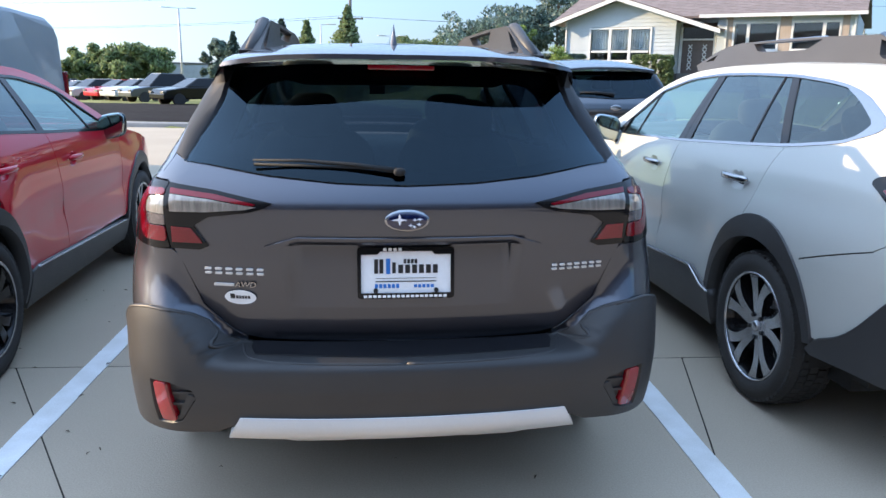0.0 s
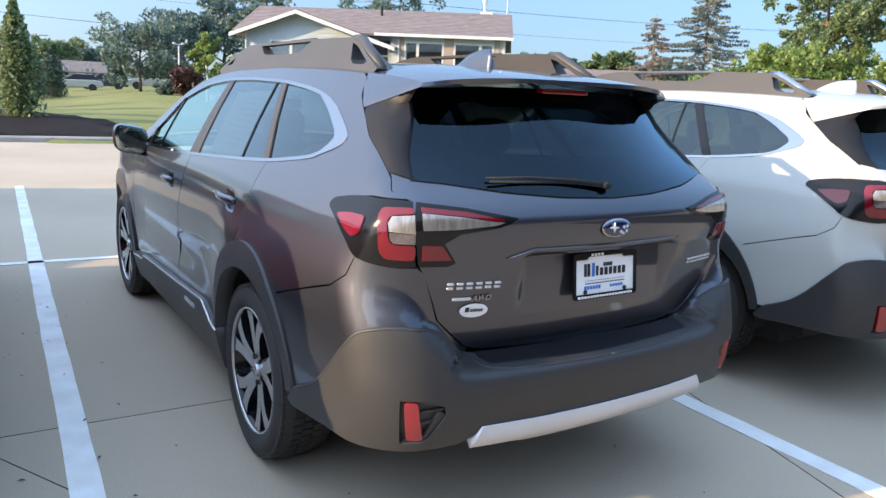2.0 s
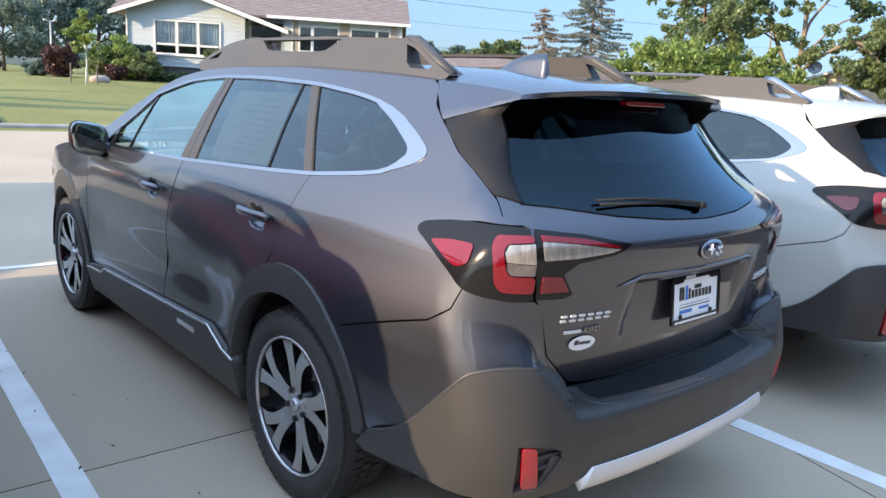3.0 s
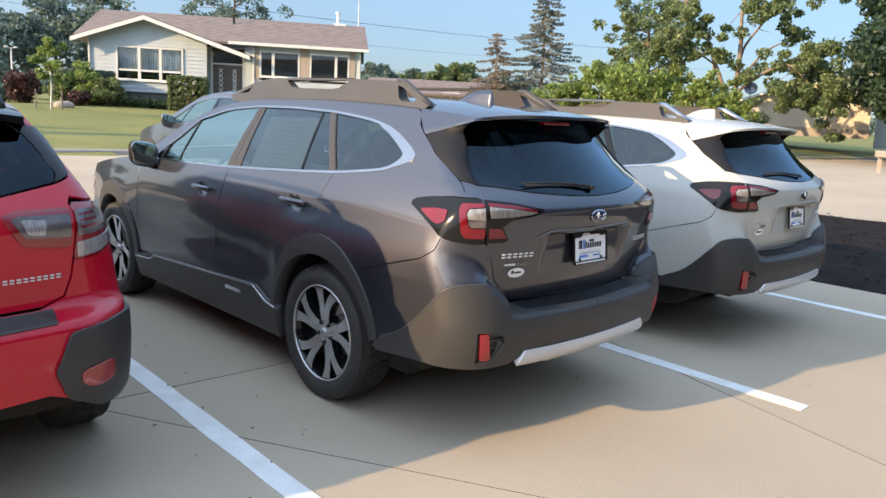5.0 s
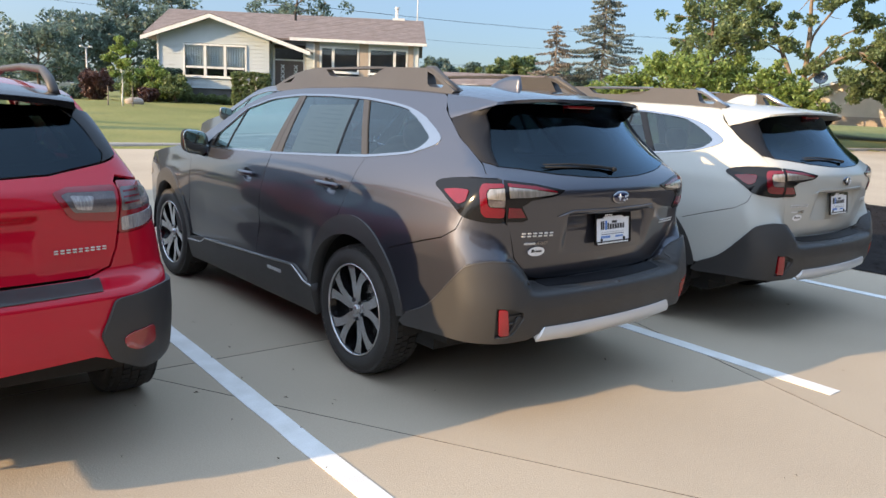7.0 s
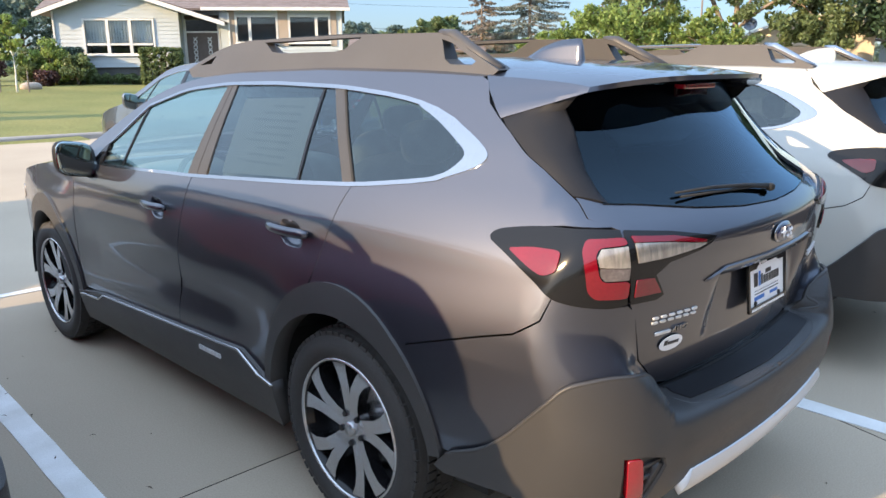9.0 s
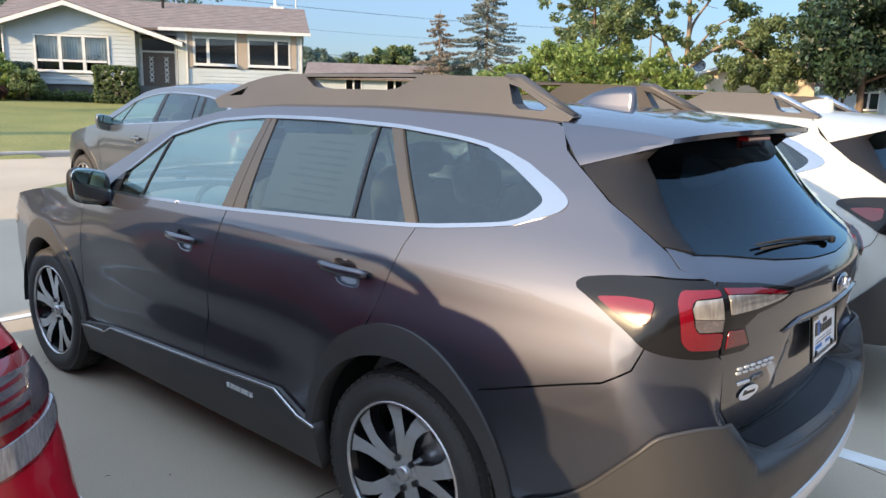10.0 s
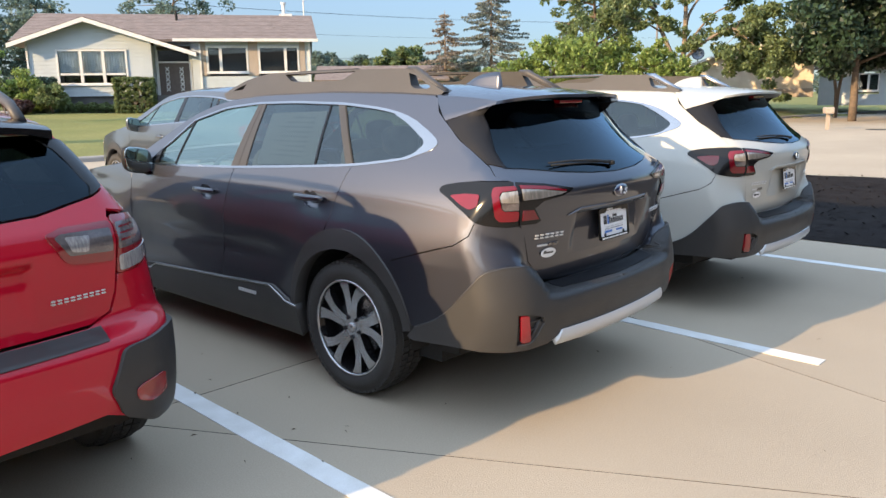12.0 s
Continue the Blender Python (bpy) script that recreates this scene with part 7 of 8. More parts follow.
build_tree(11.8, 60, 5.5, 3.4, 1.4, M_LEAF_HAZE, "leafy mid-green tree behind the lawn", 11, per=65, size=0.17)
build_tree(14.6, 64, 7.2, 3.2, 1.6, M_LEAF_HAZE, "tall leafy tree beside the house", 12, per=65, size=0.17)
build_tree(17.2, 66, 9.5, 3.2, 1.6, M_LEAF_HAZE, "tall dark leafy tree behind the house", 13, clump=0.28, per=65, size=0.17)
build_tree(20.2, 63, 9.4, 2.8, 2.0, M_LEAF_HAZE, "tall airy tree behind the house", 14, clump=0.26, per=65, size=0.17)
build_tree(28.6, 68, 12.8, 3.9, 4.0, M_LEAF_HAZE, "tall leafy tree behind the roof", 15, per=65, size=0.17)
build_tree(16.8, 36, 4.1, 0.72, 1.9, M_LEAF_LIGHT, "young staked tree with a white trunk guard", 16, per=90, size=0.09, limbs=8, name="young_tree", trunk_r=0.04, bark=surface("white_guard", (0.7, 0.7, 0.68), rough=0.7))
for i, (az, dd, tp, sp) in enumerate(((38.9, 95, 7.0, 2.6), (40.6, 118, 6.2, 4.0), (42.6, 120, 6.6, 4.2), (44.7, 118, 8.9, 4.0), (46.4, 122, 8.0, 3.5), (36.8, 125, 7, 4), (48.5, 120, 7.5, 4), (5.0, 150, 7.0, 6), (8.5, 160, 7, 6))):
    build_tree(az, dd, tp, sp, 1.5, M_LEAF if i % 2 else M_LEAF_HAZE, "distant leafy tree on the skyline", 30 + i, per=150, size=0.34)
build_conifer(47.7, 62, 8.2, 3.4, 41, M_LEAF_BROWN, "half-bare grey-brown conifer behind the thicket", 6, 20, 0.42)
build_conifer(51.1, 62, 12.0, 4.2, 42, M_LEAF_GREY, "tall sparse grey spruce with drooping boughs", 7, 34, 0.25)
for i, (az, dd, tp, sp) in enumerate(((53.5, 47, 3.9, 1.6), (55.4, 46, 4.7, 1.8), (57.6, 45, 5.0, 2.3), (59.8, 47, 4.9, 2.3), (62.2, 44, 4.2, 2.0), (64.2, 43, 3.3, 1.5), (51.5, 50, 3.2, 1.5))):
    build_tree(az, dd, tp, sp, 0.9, M_LEAF_LIGHT, "bright green leafy sapling thicket", 50 + i, per=60, size=0.12, limbs=22, name="sapling", clump=0.24)
build_conifer(56.6, 68, 7.6, 2.6, 43, M_LEAF_BROWN, "half-bare grey-brown conifer behind the thicket", 6, 16, 0.45)
build_open_tree()
build_tree(58.6, 53, 10.8, 3.0, 4.2, M_LEAF, "tall leafy tree behind the sapling thicket", 65, per=80, size=0.16, clump=0.25)
build_tree(74.6, 51, 10.6, 3.4, 2.8, M_LEAF, "spreading leafy tree beside a tan house", 62, per=110, size=0.15, forks=2, limbs=16, trunk_r=0.13, clump=0.24)
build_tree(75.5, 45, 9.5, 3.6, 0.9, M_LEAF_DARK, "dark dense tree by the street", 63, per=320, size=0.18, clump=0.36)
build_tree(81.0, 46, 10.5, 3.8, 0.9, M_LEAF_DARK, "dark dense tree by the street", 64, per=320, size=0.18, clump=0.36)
build_shrub("red_shrub", 15.4, 43, 1.7, 1.4, 1.7, 71, M_LEAF_RED, "dark red leafy shrub on the lawn edge", n=40)
for i, (az, dd, w, h, mt) in enumerate(((17.6, 42, 1.6, 1.7, M_LEAF), (19.0, 41.5, 1.9, 2.2, M_LEAF_LIGHT), (20.3, 41, 1.4, 1.5, M_LEAF), (14.0, 44, 1.6, 0.7, M_LEAF_HAZE), (18.4, 40.5, 1.0, 0.7, M_LEAF_RED))):
    build_shrub("garden_shrub", az, dd, w, w * 0.8, h, 72 + i, mt, "loose garden shrub beside the house", n=34)
build_tree(-9.4, 60, 4.0, 1.3, 0.4, M_LEAF_HAZE, "small pointed tree beyond the far lot", 81, per=110, size=0.16, name="small_tree")
build_tree(-15.0, 120, 4.2, 5.0, -1.5, M_LEAF, "round tree beside the far lot", 82, per=150, size=0.36)
build_tree(-18.0, 125, 3.6, 4.0, -1.5, M_LEAF, "round tree beside the far lot", 83, per=150, size=0.36)
build_tree(-6.5, 125, 2.8, 5.0, -1.5, M_LEAF_HAZE, "round tree beside the far lot", 84, per=150, size=0.36)

rng = np.random.default_rng(90)
c, rr = [], []
for k in range(620):
    az = rng.uniform(-34, 108)
    dd = rng.uniform(190, 260)
    x, y, z = spot(az, dd)
    c.append((x, y, z + rng.uniform(0.5, 4.5 if az > -2 else 4.0)))
    rr.append(rng.uniform(1.6, 3.0))
# taller unseen woods, added left and behind to block low sky in reflections
for k in range(420):
    az, dd = rng.uniform(108, 326), rng.uniform(95, 150)
    x, y = dd * math.sin(radians(az)), dd * math.cos(radians(az))
    c.append((x, y, float(height(x, y)) + rng.uniform(0.5, 9.0)))
    rr.append(rng.uniform(2.0, 3.4))
tagged(leaves("far_woods", c, rr, 60, 0.9, M_LEAF_HAZE, None, rng), "distant belt of woods on the skyline, continued unseen to darken reflections", "woods", kind="stuff")


# ---- houses ----
M_SIDING = surface("white_siding", (0.44, 0.49, 0.525), (0.40, 0.45, 0.485), scale=1.5, rough=0.55, fine=0.04, bump_scale=40)
M_SHINGLE = surface("brown_shingles", (0.155, 0.128, 0.118), (0.21, 0.175, 0.165), scale=2.2, rough=0.95, bump=0.6, bump_scale=26, fine=0.25)
M_WOODW = surface("white_trim", (0.66, 0.67, 0.67), rough=0.5, scale=5, fine=0.04)
M_FOUND = surface("foundation", (0.16, 0.16, 0.16), (0.11, 0.11, 0.11), scale=2, rough=0.9, bump=0.3)
M_SHUTTER = surface("tan_board", (0.36, 0.31, 0.26), (0.31, 0.26, 0.22), scale=5, rough=0.8, stretch=(6, 6, 0.6))
M_DOOR = surface("brown_door", (0.11, 0.085, 0.075), (0.085, 0.066, 0.058), scale=6, rough=0.6)
M_ROOM = surface("dark_room", (0.05, 0.05, 0.055), rough=0.9, scale=2)
M_CURTAIN = surface("grey_curtain", (0.58, 0.59, 0.60), (0.42, 0.43, 0.45), scale=3, rough=0.9, stretch=(9, 9, 0.3))
M_PANE = glazing("house_glass", (0.82, 0.86, 0.88), (1, 1, 1), 0.05)
M_TAN = surface("tan_siding", (0.62, 0.54, 0.43), (0.56, 0.49, 0.39), scale=1.5, rough=0.6, fine=0.05)
M_BLUEGREY = surface("bluegrey_cladding", (0.20, 0.24, 0.28), (0.15, 0.18, 0.21), scale=0.5, rough=0.35, metal=0.2)


def siding(name, material, parent, depth, u0, u1, z0, tops, cut=(), board=0.19):
    """Lapped boards between u0 and u1 up to the line tops(u); cut: window openings (u0, u1, z0, z1)."""
    bm = bmesh.new()
    z = z0
    while True:
        if all(tops(u) <= z for u in np.linspace(u0, u1, 40)):
            break
        spans = [(u0, u1)]
        for a, b, c, e in cut:
            if z + board > c + 0.01 and z < e - 0.01:
                spans = [s for l, r in spans for s in ((l, min(r, a)), (max(l, b), r)) if s[1] - s[0] > 0.02]
        for l, r in spans:
            us = [u for u in np.linspace(l, r, max(2, int((r - l) / 0.15) + 1)) if tops(u) > z]
            if len(us) < 2:
                continue
            rows = []
            for u in us:
                t = min(z + board, tops(u))
                rows.append([bm.verts.new(p) for p in ((u, depth - 0.022, z), (u, depth, t), (u, depth + 0.1, t), (u, depth + 0.1, z))])
            for a, b in zip(rows, rows[1:]):
                for i in range(4):
                    bm.faces.new((a[i], b[i], b[(i + 1) % 4], a[(i + 1) % 4]))
            bm.faces.new(rows[0])
            bm.faces.new(rows[-1][::-1])
        z += board
    bmesh.ops.recalc_face_normals(bm, faces=bm.faces)
    return part(name, bm, material, parent)


def house_window(parent, depth, u0, u1, z0, z1, bays, rail=0.0, curtain=False, label="white framed window"):
    """A window with frame, mullions, panes and a dark room behind."""
    bm = bmesh.new()
    f = 0.09
    for a, b, c, e in ((u0 - f, u0, z0 - f, z1 + f), (u1, u1 + f, z0 - f, z1 + f), (u0, u1, z1, z1 + f), (u0, u1, z0 - f, z0)):
        box(bm, a, b, depth - 0.07, depth + 0.08, c, e)
    box(bm, u0 - f - 0.04, u1 + f + 0.04, depth - 0.12, depth - 0.05, z0 - f - 0.04, z0 - f)
    win = part("window", bm, M_WOODW, parent, label)
    ws = np.cumsum([0] + list(bays)) / sum(bays)
    for i in range(len(bays)):
        a, b = u0 + (u1 - u0) * ws[i], u0 + (u1 - u0) * ws[i + 1]
        if i:
            bm = bmesh.new()
            box(bm, a - 0.07, a + 0.07, depth - 0.065, depth + 0.07, z0, z1)
            part("mullion", bm, M_WOODW, win)
        if rail:
            bm = bmesh.new()
            box(bm, a + 0.05, b - 0.05, depth - 0.05, depth + 0.05, z0 + rail - 0.05, z0 + rail + 0.05)
            part("sash_rail", bm, M_WOODW, win)
        bm = bmesh.new()
        box(bm, a, b, depth + 0.012, depth + 0.020, z0, z1)
        part("pane", bm, M_PANE, win)
        if curtain:
            bm = bmesh.new()
            n = 24
            rows = [[bm.verts.new((a + (b - a) * k / n, depth + 0.22 + 0.03 * math.sin(k * 2.1), z)) for k in range(n + 1)] for z in (z0 + rail + 0.02, z1)]
            for k in range(n):
                bm.faces.new((rows[0][k], rows[0][k + 1], rows[1][k + 1], rows[1][k]))
            part("curtain", bm, M_CURTAIN, win, "grey hanging curtain", smooth=True)
    bm = bmesh.new()
    box(bm, u0 - 0.05, u1 + 0.05, depth + 0.9, depth + 0.95, z0 - 0.2, z1 + 0.1)
    part("room_wall", bm, M_ROOM, win)
    return win


def slope(name, parent, a, b, c, e, thick, material=None):
    """A roof slab from its four upper corners."""
    bm = bmesh.new()
    top = [bm.verts.new(p) for p in (a, b, c, e)]
    n = (Vector(b) - Vector(a)).cross(Vector(e) - Vector(a)).normalized()
    n = n if n.z > 0 else -n
    bot = [bm.verts.new(v.co - n * thick) for v in top]
    bm.faces.new(top)
    bm.faces.new(bot[::-1])
    for i in range(4):
        bm.faces.new((top[i], bot[i], bot[(i + 1) % 4], top[(i + 1) % 4]))
    bmesh.ops.recalc_face_normals(bm, faces=bm.faces)
    ob = part(name, bm, material or M_SHINGLE, parent)
    # courses of shingles as thin overlapping strips
    A, B_, C, E = (Vector(p) for p in (a, b, c, e))
    k = max(3, int((E - A).length / 0.28))
    verts, faces = [], []
    for i in range(k):
        t0, t1 = i / k, min(1.0, (i + 1.15) / k)
        p = [A.lerp(E, t0) + n * 0.022, B_.lerp(C, t0) + n * 0.022, B_.lerp(C, t1) + n * 0.005, A.lerp(E, t1) + n * 0.005, A.lerp(E, t0) + n * 0.002, B_.lerp(C, t0) + n * 0.002]
        q = len(verts)
        verts += p
        faces += [(q, q + 1, q + 2, q + 3), (q, q + 4, q + 5, q + 1)]
    tagged(link_mesh("shingling", verts, faces, material or M_SHINGLE, ob, smooth=False), kind="stuff")
    return ob


house = thing("house", "white clapboard ranch house with brown shingle roof on a rising lawn", "house", Matrix.Translation((11.01, 38.11, 0)) @ Matrix.Rotation(math.atan2(-8.15, 10.89), 4, "Z"))
LEN = 13.6
g_left, g_apex, g_right = (-0.62, 4.22), (2.86, 5.45), (7.97, 3.80)
gable = lambda u: np.interp(u, [g_left[0], g_apex[0], g_right[0]], [g_left[1], g_apex[1], g_right[1]]) - 0.10
siding("front_wall", M_SIDING, house, 0.0, 0.0, 5.75, 1.73, gable, [(1.33, 4.60, 2.29, 3.99)])
siding("porch_wall", M_SIDING, house, 0.9, 5.75, 8.0, 1.73, lambda u: 4.5, [(5.85, 7.5, 1.7, 4.1)])
siding("front_wall", M_SIDING, house, 0.6, 7.6, LEN, 1.73, lambda u: 4.5, [(8.32, 10.39, 2.84, 4.19), (10.91, 12.99, 2.84, 4.19)])
bm = bmesh.new()
box(bm, 0.05, 5.7, 0.12, 9.0, 0.2, 1.76)
box(bm, 5.75, LEN - 0.05, 0.75, 9.0, 0.2, 1.76)
part("foundation", bm, M_FOUND, house, "dark foundation wall")
bm = bmesh.new()
box(bm, 0.0, 0.10, 0.1, 9.0, 1.73, 4.4)
box(bm, LEN - 0.10, LEN, 0.6, 9.0, 1.73, 4.5)
box(bm, 5.68, 5.75, 0.0, 1.0, 1.73, 4.2)
box(bm, 0.0, LEN, 8.9, 9.0, 1.73, 4.4)
part("side_wall", bm, M_SIDING, house)
house_window(house, 0.0, 1.42, 4.51, 2.38, 3.90, (1, 1, 1), 0.42, True, "white framed triple window with curtains")
house_window(house, 0.6, 8.41, 10.30, 2.93, 4.10, (1, 2.1))
house_window(house, 0.6, 11.0, 12.90, 2.93, 4.10, (2.1, 1))
for a, b in ((7.98, 8.30), (10.41, 10.89), (13.01, 13.3)):
    bm = bmesh.new()
    box(bm, a, b, 0.55, 0.62, 2.7, 4.4)
    part("wall_board", bm, M_SHUTTER, house, "tan board beside the windows")
bm = bmesh.new()
box(bm, 5.92, 7.42, 0.86, 0.95, 1.75, 3.36)
door = part("front_door", bm, M_DOOR, house, "brown double door with pale lattice ornament")
for u in (6.32, 7.02):
    for k in range(5):
        bm = bmesh.new()
        for s in (-1, 1):
            box(bm, -0.14, 0.14, 0.83, 0.86, -0.022, 0.022, Matrix.Translation((u, 0, 2.05 + 0.25 * k)) @ Matrix.Rotation(s * radians(48), 4, "Y"))
        part("door_ornament", bm, M_WOODW, door)
bm = bmesh.new()
box(bm, 5.88, 7.46, 0.86, 0.92, 3.42, 3.98)
part("transom_window", bm, M_BLACK, house, "dark transom window over the door")
bm = bmesh.new()
for a, b, c, e in ((5.80, 5.92, 1.73, 4.0), (7.42, 7.54, 1.73, 4.0), (5.92, 7.42, 3.36, 3.44)):
    box(bm, a, b, 0.80, 0.92, c, e)
part("door_frame", bm, M_WOODW, house)
slope("roof", house, (-0.75, -0.05 + 0.2, 4.40), (LEN + 0.35, 0.15, 4.55), (LEN + 0.25, 4.8, 6.15), (-0.75, 4.8, 6.15), 0.10)
slope("roof", house, (LEN + 0.35, 9.6, 4.4), (-0.75, 9.6, 4.4), (-0.75, 4.8, 6.15), (LEN + 0.25, 4.8, 6.15), 0.10)
slope("roof", house, (g_left[0], -0.65, g_left[1] + 0.02), (g_left[0], 3.4, g_left[1] + 0.02), (g_apex[0], 3.4, g_apex[1] + 0.02), (g_apex[0], -0.65, g_apex[1] + 0.02), 0.10)
slope("roof", house, (g_right[0], -0.65, g_right[1] + 0.02), (g_right[0], 2.6, g_right[1] + 0.02), (g_apex[0], 3.4, g_apex[1] + 0.02), (g_apex[0], -0.65, g_apex[1] + 0.02), 0.10)
for a, b in ((g_left, g_apex), (g_apex, g_right)):
    bm = bmesh.new()
    vs = [bm.verts.new((u, y, z + dz)) for u, z in (a, b) for y in (-0.70, -0.66) for dz in (-0.20, 0.0)]
    for f in ((0, 1, 3, 2), (4, 6, 7, 5), (0, 4, 5, 1), (2, 3, 7, 6), (0, 2, 6, 4), (1, 5, 7, 3)):
        bm.faces.new([vs[i] for i in f])
    bmesh.ops.recalc_face_normals(bm, faces=bm.faces)
    part("barge_board", bm, M_WOODW, house, "white board along the gable")
bm = bmesh.new()
box(bm, 6.8, LEN + 0.38, 0.02, 0.14, 4.38, 4.53)
part("gutter", bm, M_WOODW, house, "white gutter")
for u in (0.06, 8.02, LEN - 0.08):
    bm = bmesh.new()
    box(bm, u - 0.04, u + 0.04, (-0.10 if u < 1 else 0.50), (-0.03 if u < 1 else 0.57), 1.7, 4.3)
    part("downpipe", bm, M_WOODW, house)
bm = bmesh.new()
box(bm, 12.05, 12.75, 4.6, 5.0, 6.02, 6.22)
tube(bm, [(12.3, 4.8, 6.2), (12.3, 4.8, 6.75)], 0.09, 10)
tube(bm, [(12.3, 4.8, 6.75), (12.3, 4.8, 6.86)], 0.15, 10)
part("chimney", bm, M_WOODW, house, "white chimney with a metal cap")
bm = bmesh.new()
tube(bm, [(6.6, 3.6, 5.6), (6.6, 3.6, 6.2)], 0.07, 8)
part("vent_pipe", bm, M_DARK, house)
ang = math.degrees(math.atan2(-8.15, 10.89))
for u, w, h in ((0.35, 2.2, 1.75), (5.0, 1.9, 1.75)):
    p = house.matrix_basis @ Vector((u, -0.95, 0))
    az = math.degrees(math.atan2(p.x - EYE0[0], p.y - EYE0[1]))
    build_shrub("clipped_hedge", az, math.hypot(p.x - EYE0[0], p.y - EYE0[1]), w, 1.0, h, 300 + int(u), M_LEAF if u > 3 else M_LEAF_HAZE, "clipped green hedge along the house front", True, 0.06, 110)
p = house.matrix_basis @ Vector((2.9, -0.5, 0))
for k in range(5):
    q = house.matrix_basis @ Vector((1.7 + 0.6 * k, -0.5, 0))
    build_shrub("flower_bed_plant", math.degrees(math.atan2(q.x - EYE0[0], q.y - EYE0[1])), math.hypot(q.x - EYE0[0], q.y - EYE0[1]), 0.7, 0.5, 0.45, 320 + k, M_LEAF, "low planting at the foot of the house", n=10)


def simple_house(label, az, dist, w, dep, wall, eave, ridge, wall_mat, turn=0.0, gable_front=True, base=None, window=True):
    """A plain far house: walls, two roof slopes, a window and a door."""
    x, y, z = spot(az, dist)
    z = base if base is not None else z
    ob = thing("house", label, "house", Matrix.Translation((x, y, z)) @ Matrix.Rotation(radians(-az + turn), 4, "Z"))
    wl = w / 2
    if gable_front:
        siding("front_wall", wall_mat, ob, 0.0, -wl, wl, 0.0, lambda u: eave + (ridge - eave) * (1 - abs(u) / wl), [(-0.7, 0.5, 1.0, 2.1)] if window else [], 0.25)
        bm = bmesh.new()
        for s in (-wl, wl - 0.1):
            box(bm, s, s + 0.1, 0.1, dep, 0, eave)
        part("side_wall", bm, wall_mat, ob)
        for s in (-1, 1):
            slope("roof", ob, (s * (wl + 0.4), -0.4, eave - 0.15), (s * (wl + 0.4), dep, eave - 0.15), (0, dep, ridge + 0.05), (0, -0.4, ridge + 0.05), 0.15)
            bm = bmesh.new()
            tube(bm, [(s * (wl + 0.4), -0.45, eave - 0.22), (0, -0.45, ridge - 0.02)], 0.09, 4)
            part("barge_board", bm, M_WOODW, ob)
        if window:
            house_window(ob, 0.0, -0.6, 0.4, 1.1, 2.0, (1, 1))
    else:
        siding("front_wall", wall_mat, ob, 0.0, -wl, wl, 0.0, lambda u: eave, [(-2.2, -0.9, 0.9, 2.1), (0.9, 2.2, 0.9, 2.1)], 0.25)
        bm = bmesh.new()
        for s in (-wl, wl - 0.1):
            box(bm, s, s + 0.1, 0.1, dep, 0, eave)
        part("side_wall", bm, wall_mat, ob)
        slope("roof", ob, (-wl - 0.4, -0.5, eave - 0.1), (wl + 0.4, -0.5, eave - 0.1), (wl + 0.4, dep / 2, ridge), (-wl - 0.4, dep / 2, ridge), 0.15)
        slope("roof", ob, (wl + 0.4, dep + 0.5, eave - 0.1), (-wl - 0.4, dep + 0.5, eave - 0.1), (-wl - 0.4, dep / 2, ridge), (wl + 0.4, dep / 2, ridge), 0.15)
        house_window(ob, 0.0, -2.1, -1.0, 1.0, 2.0, (1, 1))
        house_window(ob, 0.0, 1.0, 2.1, 1.0, 2.0, (1, 1))
    return ob


simple_house("low house with a brown roof behind the lawn", 43.0, 60, 9.6, 7, 0, 2.0, 3.1, M_SIDING, 0, False)
tan_house = simple_house("tan gabled house with a white porch behind the trees", 69.2, 54, 7.6, 9, 0, 2.2, 3.5, M_TAN, 8, True, 1.2, False)
bm = bmesh.new()
box(bm, -3.85, 3.85, -0.06, 0.1, 0.0, 0.55)
part("foundation", bm, M_SHUTTER, tan_house)
slope("porch_roof", tan_house, (-5.3, 0.2, 2.05), (-5.3, 3.4, 2.05), (-3.8, 3.4, 2.55), (-3.8, 0.2, 2.55), 0.14)
for v in (0.35, 3.2):
    bm = bmesh.new()
    box(bm, -4.75, -4.62, v, v + 0.13, 0.0, 2.25)
    part("porch_post", bm, M_WOODW, tan_house)
bm = bmesh.new()
box(bm, -5.6, -3.85, 0.3, 0.42, 0.80, 0.98)
box(bm, -5.6, -3.85, 0.3, 3.3, 0.20, 0.34)
for k in range(9):
    box(bm, -5.55 + 0.2 * k, -5.50 + 0.2 * k, 0.33, 0.38, 0.3, 0.8)
part("porch_rail", bm, M_WOODW, tan_house)
simple_house("pale grey house in the shade of trees", 78.0, 58, 9.0, 8, 0, 2.6, 4.2, M_SIDING, 0, False, 0.6)
simple_house("small white gabled house far behind", 53.0, 90, 5.0, 7, 0, 1.4, 2.6, M_SIDING, 0, True, 1.0)
simple_house("long low brown-roofed building in the distance", 7.4, 112, 6.5, 8, 0, 1.6, 3.0, M_TAN, 0, False, 1.0)


